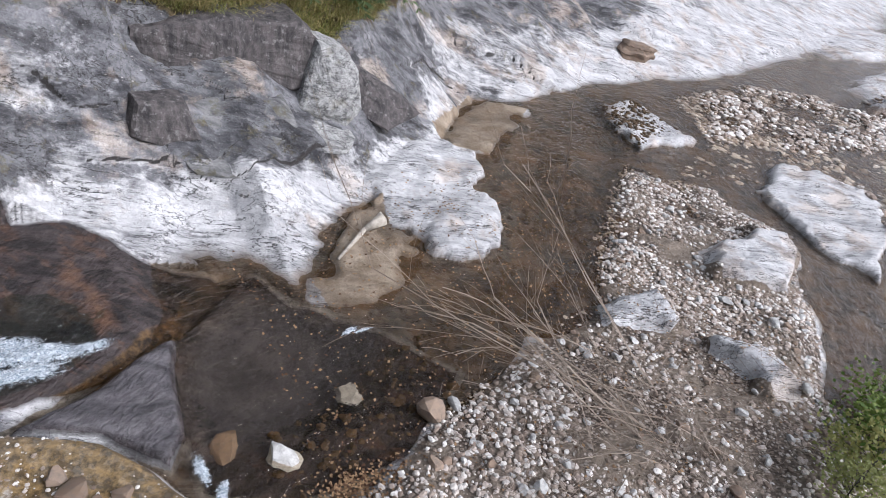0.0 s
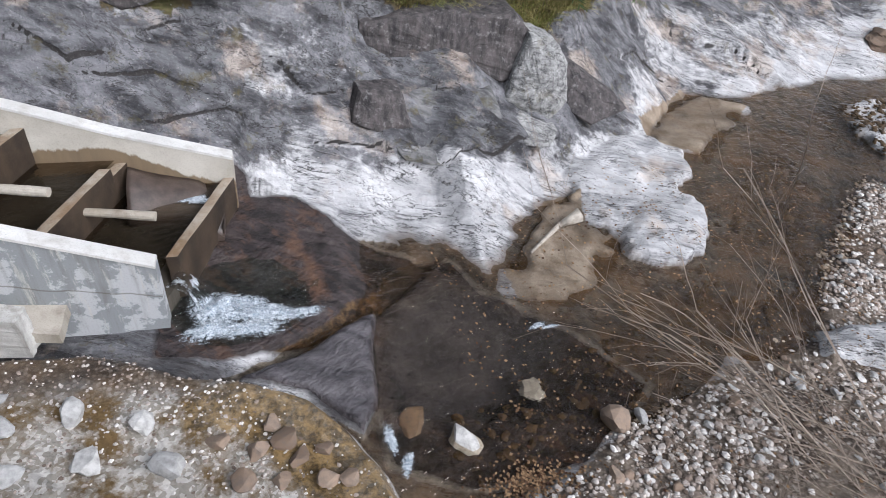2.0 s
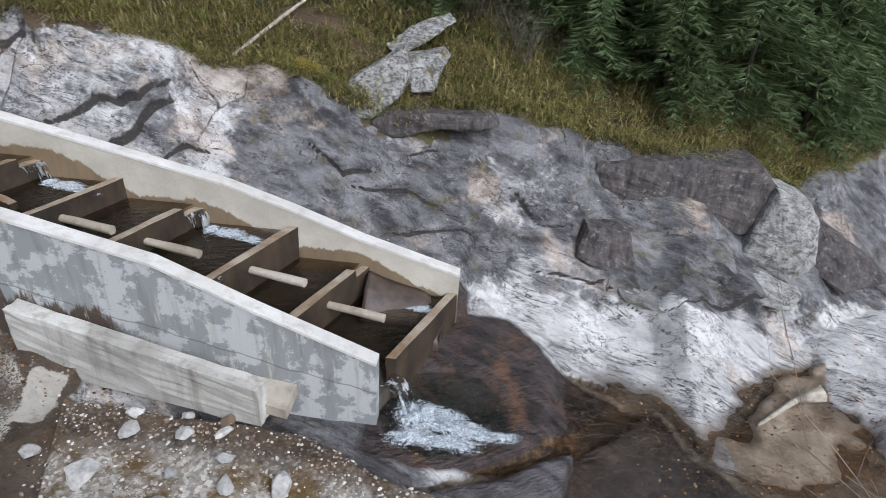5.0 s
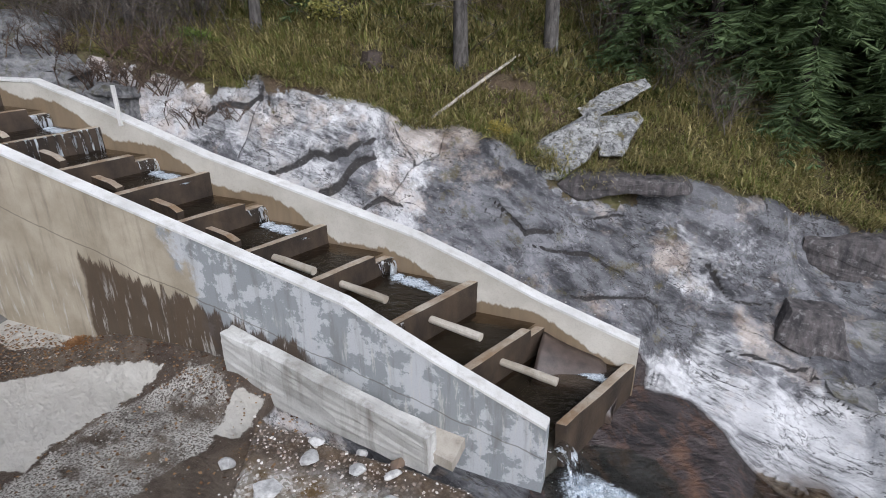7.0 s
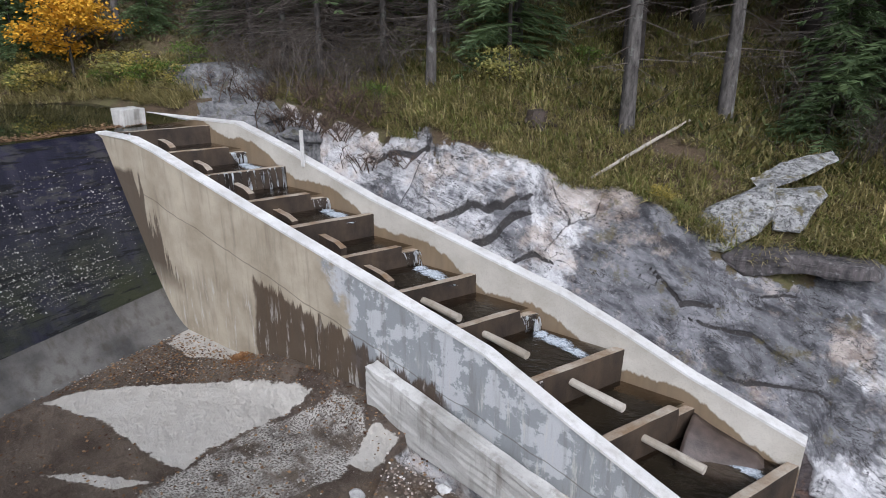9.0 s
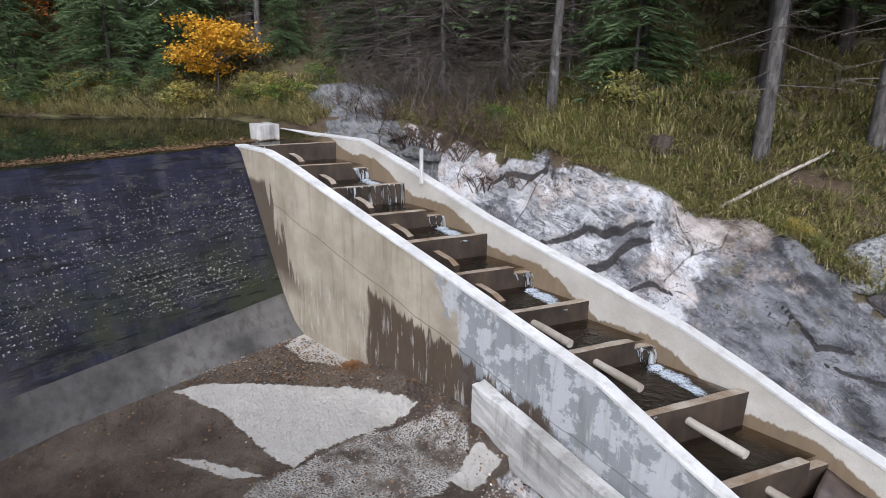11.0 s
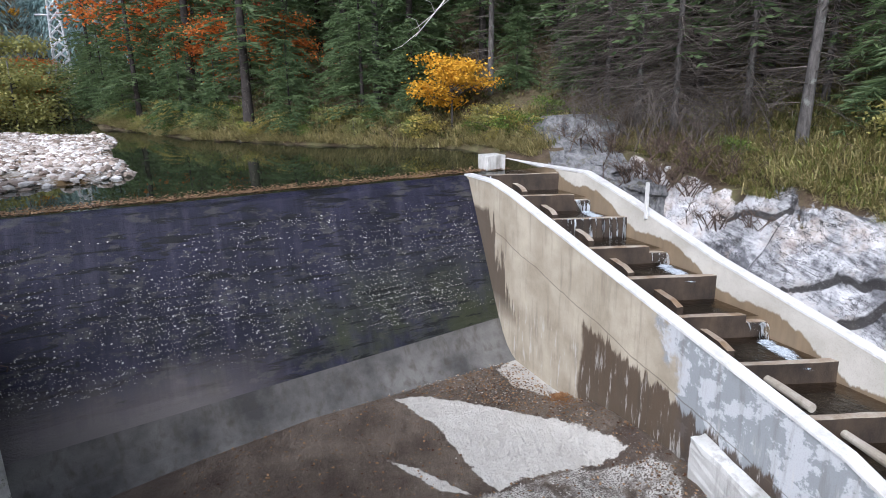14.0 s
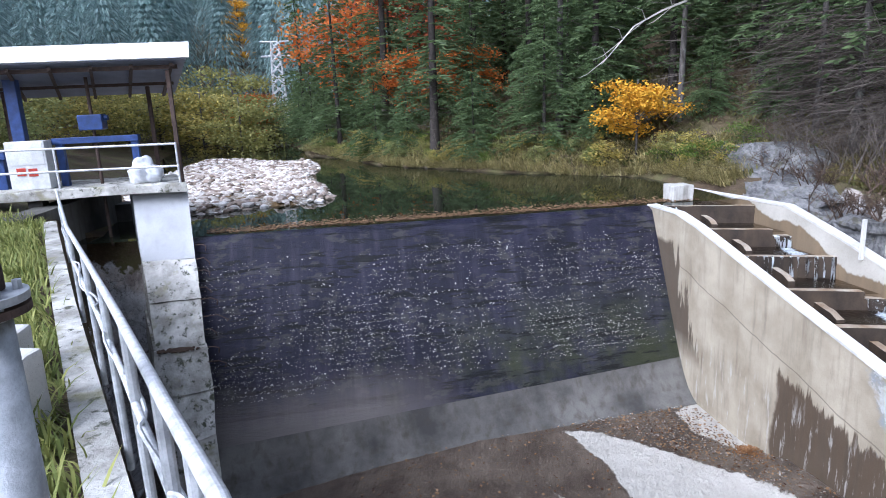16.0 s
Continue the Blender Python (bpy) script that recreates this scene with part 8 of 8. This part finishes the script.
def scatter_leaves():
    rs = random.Random(33)
    # on the dam face, lying in rows on its rough ledges
    pale = mat_leaf("pale_fallen_leaves", (0.12, 0.11, 0.09), (0.72, 0.70, 0.64))
    lf = Tris()
    for _ in range(12000):
        y = -12.9 + 12.8 * rs.random()
        t = rs.random() ** 0.75
        if rs.random() < 0.55:
            t = round(t * 26) / 26 + rs.gauss(0, 0.003)
        if vnoise(np.array([y]), np.array([t * 9]), 1.4, 5)[0] < rs.uniform(-0.45, 0.3) or t < 0.12:
            continue
        z = 4.70 - 3.3 * t
        s = -y / 13.1
        x = -17.0 + 1.65 * t + 1.75 * s * max(0, min(1, (4.8 - z) / 4.4)) + 0.02
        L = rs.uniform(0.015, 0.035) if rs.random() < 0.88 else rs.uniform(0.04, 0.07)
        d = Vector((rs.uniform(-0.1, 0.1), rs.uniform(-1, 1), rs.uniform(-0.6, 0.6))).normalized() * L
        lf.blade(Vector((x, y, z)), d, L * 0.32, Vector((1, 0, 0.4)))
    tagged(lf.mesh("dam_leaves", pale), "fallen pale leaves stuck to the dam face", "leaves", kind="stuff")
    # a raft of leaves along the crest, on the ladder pools and on the apron
    brown = mat_leaf("brown_fallen_leaves", (0.07, 0.03, 0.015), (0.50, 0.33, 0.18))
    lf = Tris()
    for _ in range(5200):
        y = -12.6 + 14.4 * rs.random()
        x = -17.42 - abs(rs.gauss(0, 0.42)) - 0.25 * (0.5 + vnoise(np.array([y]), np.array([0.0]), 1.0, 3)[0])
        L = rs.uniform(0.05, 0.11)
        d = Vector((rs.uniform(-1, 1), rs.uniform(-1, 1), 0.05)).normalized() * L
        lf.blade(Vector((x, y, WATER_UP + 0.008 + rs.uniform(0, 0.03))), d, L * 0.34, Vector((rs.uniform(-0.3, 0.3), rs.uniform(-0.3, 0.3), 1)))
    tagged(lf.mesh("crest_leaves", brown), "raft of brown leaves along the dam crest", "leaves", kind="stuff")
    lf = Tris()
    LEAFY = [(-14.0, -3.4), (-14.6, -0.3), (-11.6, -0.1), (-8.2, -0.2), (-6.6, -0.4), (-8.4, -0.6), (-11.0, -0.9), (-12.6, -2.2)]
    for _ in range(16000):
        x, y = rs.uniform(-14.8, -5.5), rs.uniform(-9, 0)
        w = inside(np.array([x]), np.array([y]), LEAFY, 0.5)[0]
        if rs.random() > w * 0.9 + 0.10 or inside(np.array([x]), np.array([y]), DRY_A, 0.1)[0] > 0.5:
            continue
        L = rs.uniform(0.03, 0.09)
        d = Vector((rs.uniform(-1, 1), rs.uniform(-1, 1), 0.1)).normalized() * L
        lf.blade(Vector((x, y, ground_z(x, y) + 0.02)), d, L * 0.36, Vector((rs.uniform(-0.4, 0.4), rs.uniform(-0.4, 0.4), 1)))
    tagged(lf.mesh("apron_leaves", brown), "brown leaves drifted at the foot of the dam", "leaves", kind="stuff")
    lf = Tris()
    for _ in range(9000):
        x, y = rs.uniform(-14.8, -5.5), rs.uniform(-6, 0)
        w = max(inside(np.array([x]), np.array([y]), LEAFY, 0.5)[0], inside(np.array([x]), np.array([y]), PEBBLY, 0.3)[0])
        if rs.random() > w + 0.03 or inside(np.array([x]), np.array([y]), DRY_A, 0.1)[0] > 0.5:
            continue
        L = rs.uniform(0.02, 0.055)
        d = Vector((rs.uniform(-1, 1), rs.uniform(-1, 1), 0.1)).normalized() * L
        lf.blade(Vector((x, y, ground_z(x, y) + 0.025)), d, L * 0.4, Vector((rs.uniform(-0.3, 0.3), rs.uniform(-0.3, 0.3), 1)))
    tagged(lf.mesh("apron_flecks", pale), "pale bleached leaf flecks strewn over the wet apron", "leaves", kind="stuff")
    HEAP = mat_leaf("tan_orange_leaves", (0.20, 0.095, 0.04), (0.42, 0.24, 0.11))
    heap = thing("leaf_heap", "small heap of tan orange leaves against the ladder wall", "leaves")
    lf = Tris()
    for _ in range(420):
        x, y = -11.6 + rs.gauss(0, 0.20), -0.28 + rs.gauss(0, 0.10)
        d = Vector((rs.uniform(-1, 1), rs.uniform(-1, 1), rs.uniform(-0.1, 0.6))).normalized() * rs.uniform(0.04, 0.09)
        lf.blade(Vector((x, y, ground_z(x, y) + rs.uniform(0.01, 0.16) * math.exp(-((x + 11.6) ** 2 + (y + 0.28) ** 2) * 12))), d, 0.02)
    lf.mesh("leaves", HEAP, heap)
    lf = Tris()
    for _ in range(2600):
        x, y = rs.uniform(3.4, 14), rs.uniform(-6, 4)
        if y > float(np.interp(x, FOOT_X, FOOT_Y)) + 0.5:
            continue
        L = rs.uniform(0.03, 0.08)
        d = Vector((rs.uniform(-1, 1), rs.uniform(-1, 1), 0.1)).normalized() * L
        lf.blade(Vector((x, y, max(ground_z(x, y), WATER_DN) + 0.012)), d, L * 0.36, Vector((rs.uniform(-0.4, 0.4), rs.uniform(-0.4, 0.4), 1)))
    for _ in range(500):
        x, y = 3.9 + rs.gauss(0, 0.35), -3.75 + rs.gauss(0, 0.16)
        d = Vector((rs.uniform(-1, 1), rs.uniform(-1, 1), 0.1)).normalized() * 0.06
        lf.blade(Vector((x, y, max(ground_z(x, y), WATER_DN) + 0.02)), d, 0.02)
    tagged(lf.mesh("stream_leaves", brown), "brown leaves scattered on stream and gravel", "leaves", kind="stuff")
    lf = Tris()
    for _ in range(2600):
        x, y = rs.uniform(-9, 9), rs.uniform(3.2, 7)
        L = rs.uniform(0.03, 0.07)
        if vnoise(np.array([x]), np.array([y]), 0.8, 12)[0] < rs.uniform(-0.1, 0.4):
            continue
        d = Vector((rs.uniform(-1, 1), rs.uniform(-1, 1), 0.1)).normalized() * L
        lf.blade(Vector((x, y, ground_z(x, y) + 0.02)), d, L * 0.36, Vector((rs.uniform(-0.4, 0.4), rs.uniform(-0.4, 0.4), 1)))
    tagged(lf.mesh("rock_leaves", pale), "fallen leaves caught on the rock ledges", "leaves", kind="stuff")


scatter_leaves()


def build_pylon():
    p = thing("lattice_mast", "distant grey steel lattice mast", "mast")
    x0, y0, z0 = -66.0, -14.9, ground_z(-66, -14.9) - 0.3
    H = 9.0
    for sx in (-1, 1):
        for sy in (-1, 1):
            bm = bmesh.new()
            rod(bm, (x0 + sx * 0.8, y0 + sy * 0.8, z0), (x0 + sx * 0.35, y0 + sy * 0.35, z0 + H), 0.07, 0.06, 4)
            part("leg", bm, PALESTEEL, p)
    for k in range(9):
        a, b = k / 9, (k + 1) / 9
        wa, wb = 0.8 - 0.45 * a, 0.8 - 0.45 * b
        for sx, sy, tx, ty in ((-1, -1, 1, -1), (1, -1, 1, 1), (1, 1, -1, 1), (-1, 1, -1, -1)):
            for px, py, qx, qy in ((sx, sy, tx, ty), (tx, ty, sx, sy)):
                bm = bmesh.new()
                rod(bm, (x0 + px * wa, y0 + py * wa, z0 + H * a), (x0 + qx * wb, y0 + qy * wb, z0 + H * b), 0.05, n=4)
                part("brace", bm, PALESTEEL, p)
    for z in (H * 0.85, H):
        bm = bmesh.new()
        rod(bm, (x0, y0 - 1.4, z0 + z), (x0, y0 + 1.4, z0 + z), 0.09, n=4)
        part("crossarm", bm, PALESTEEL, p)


build_pylon()
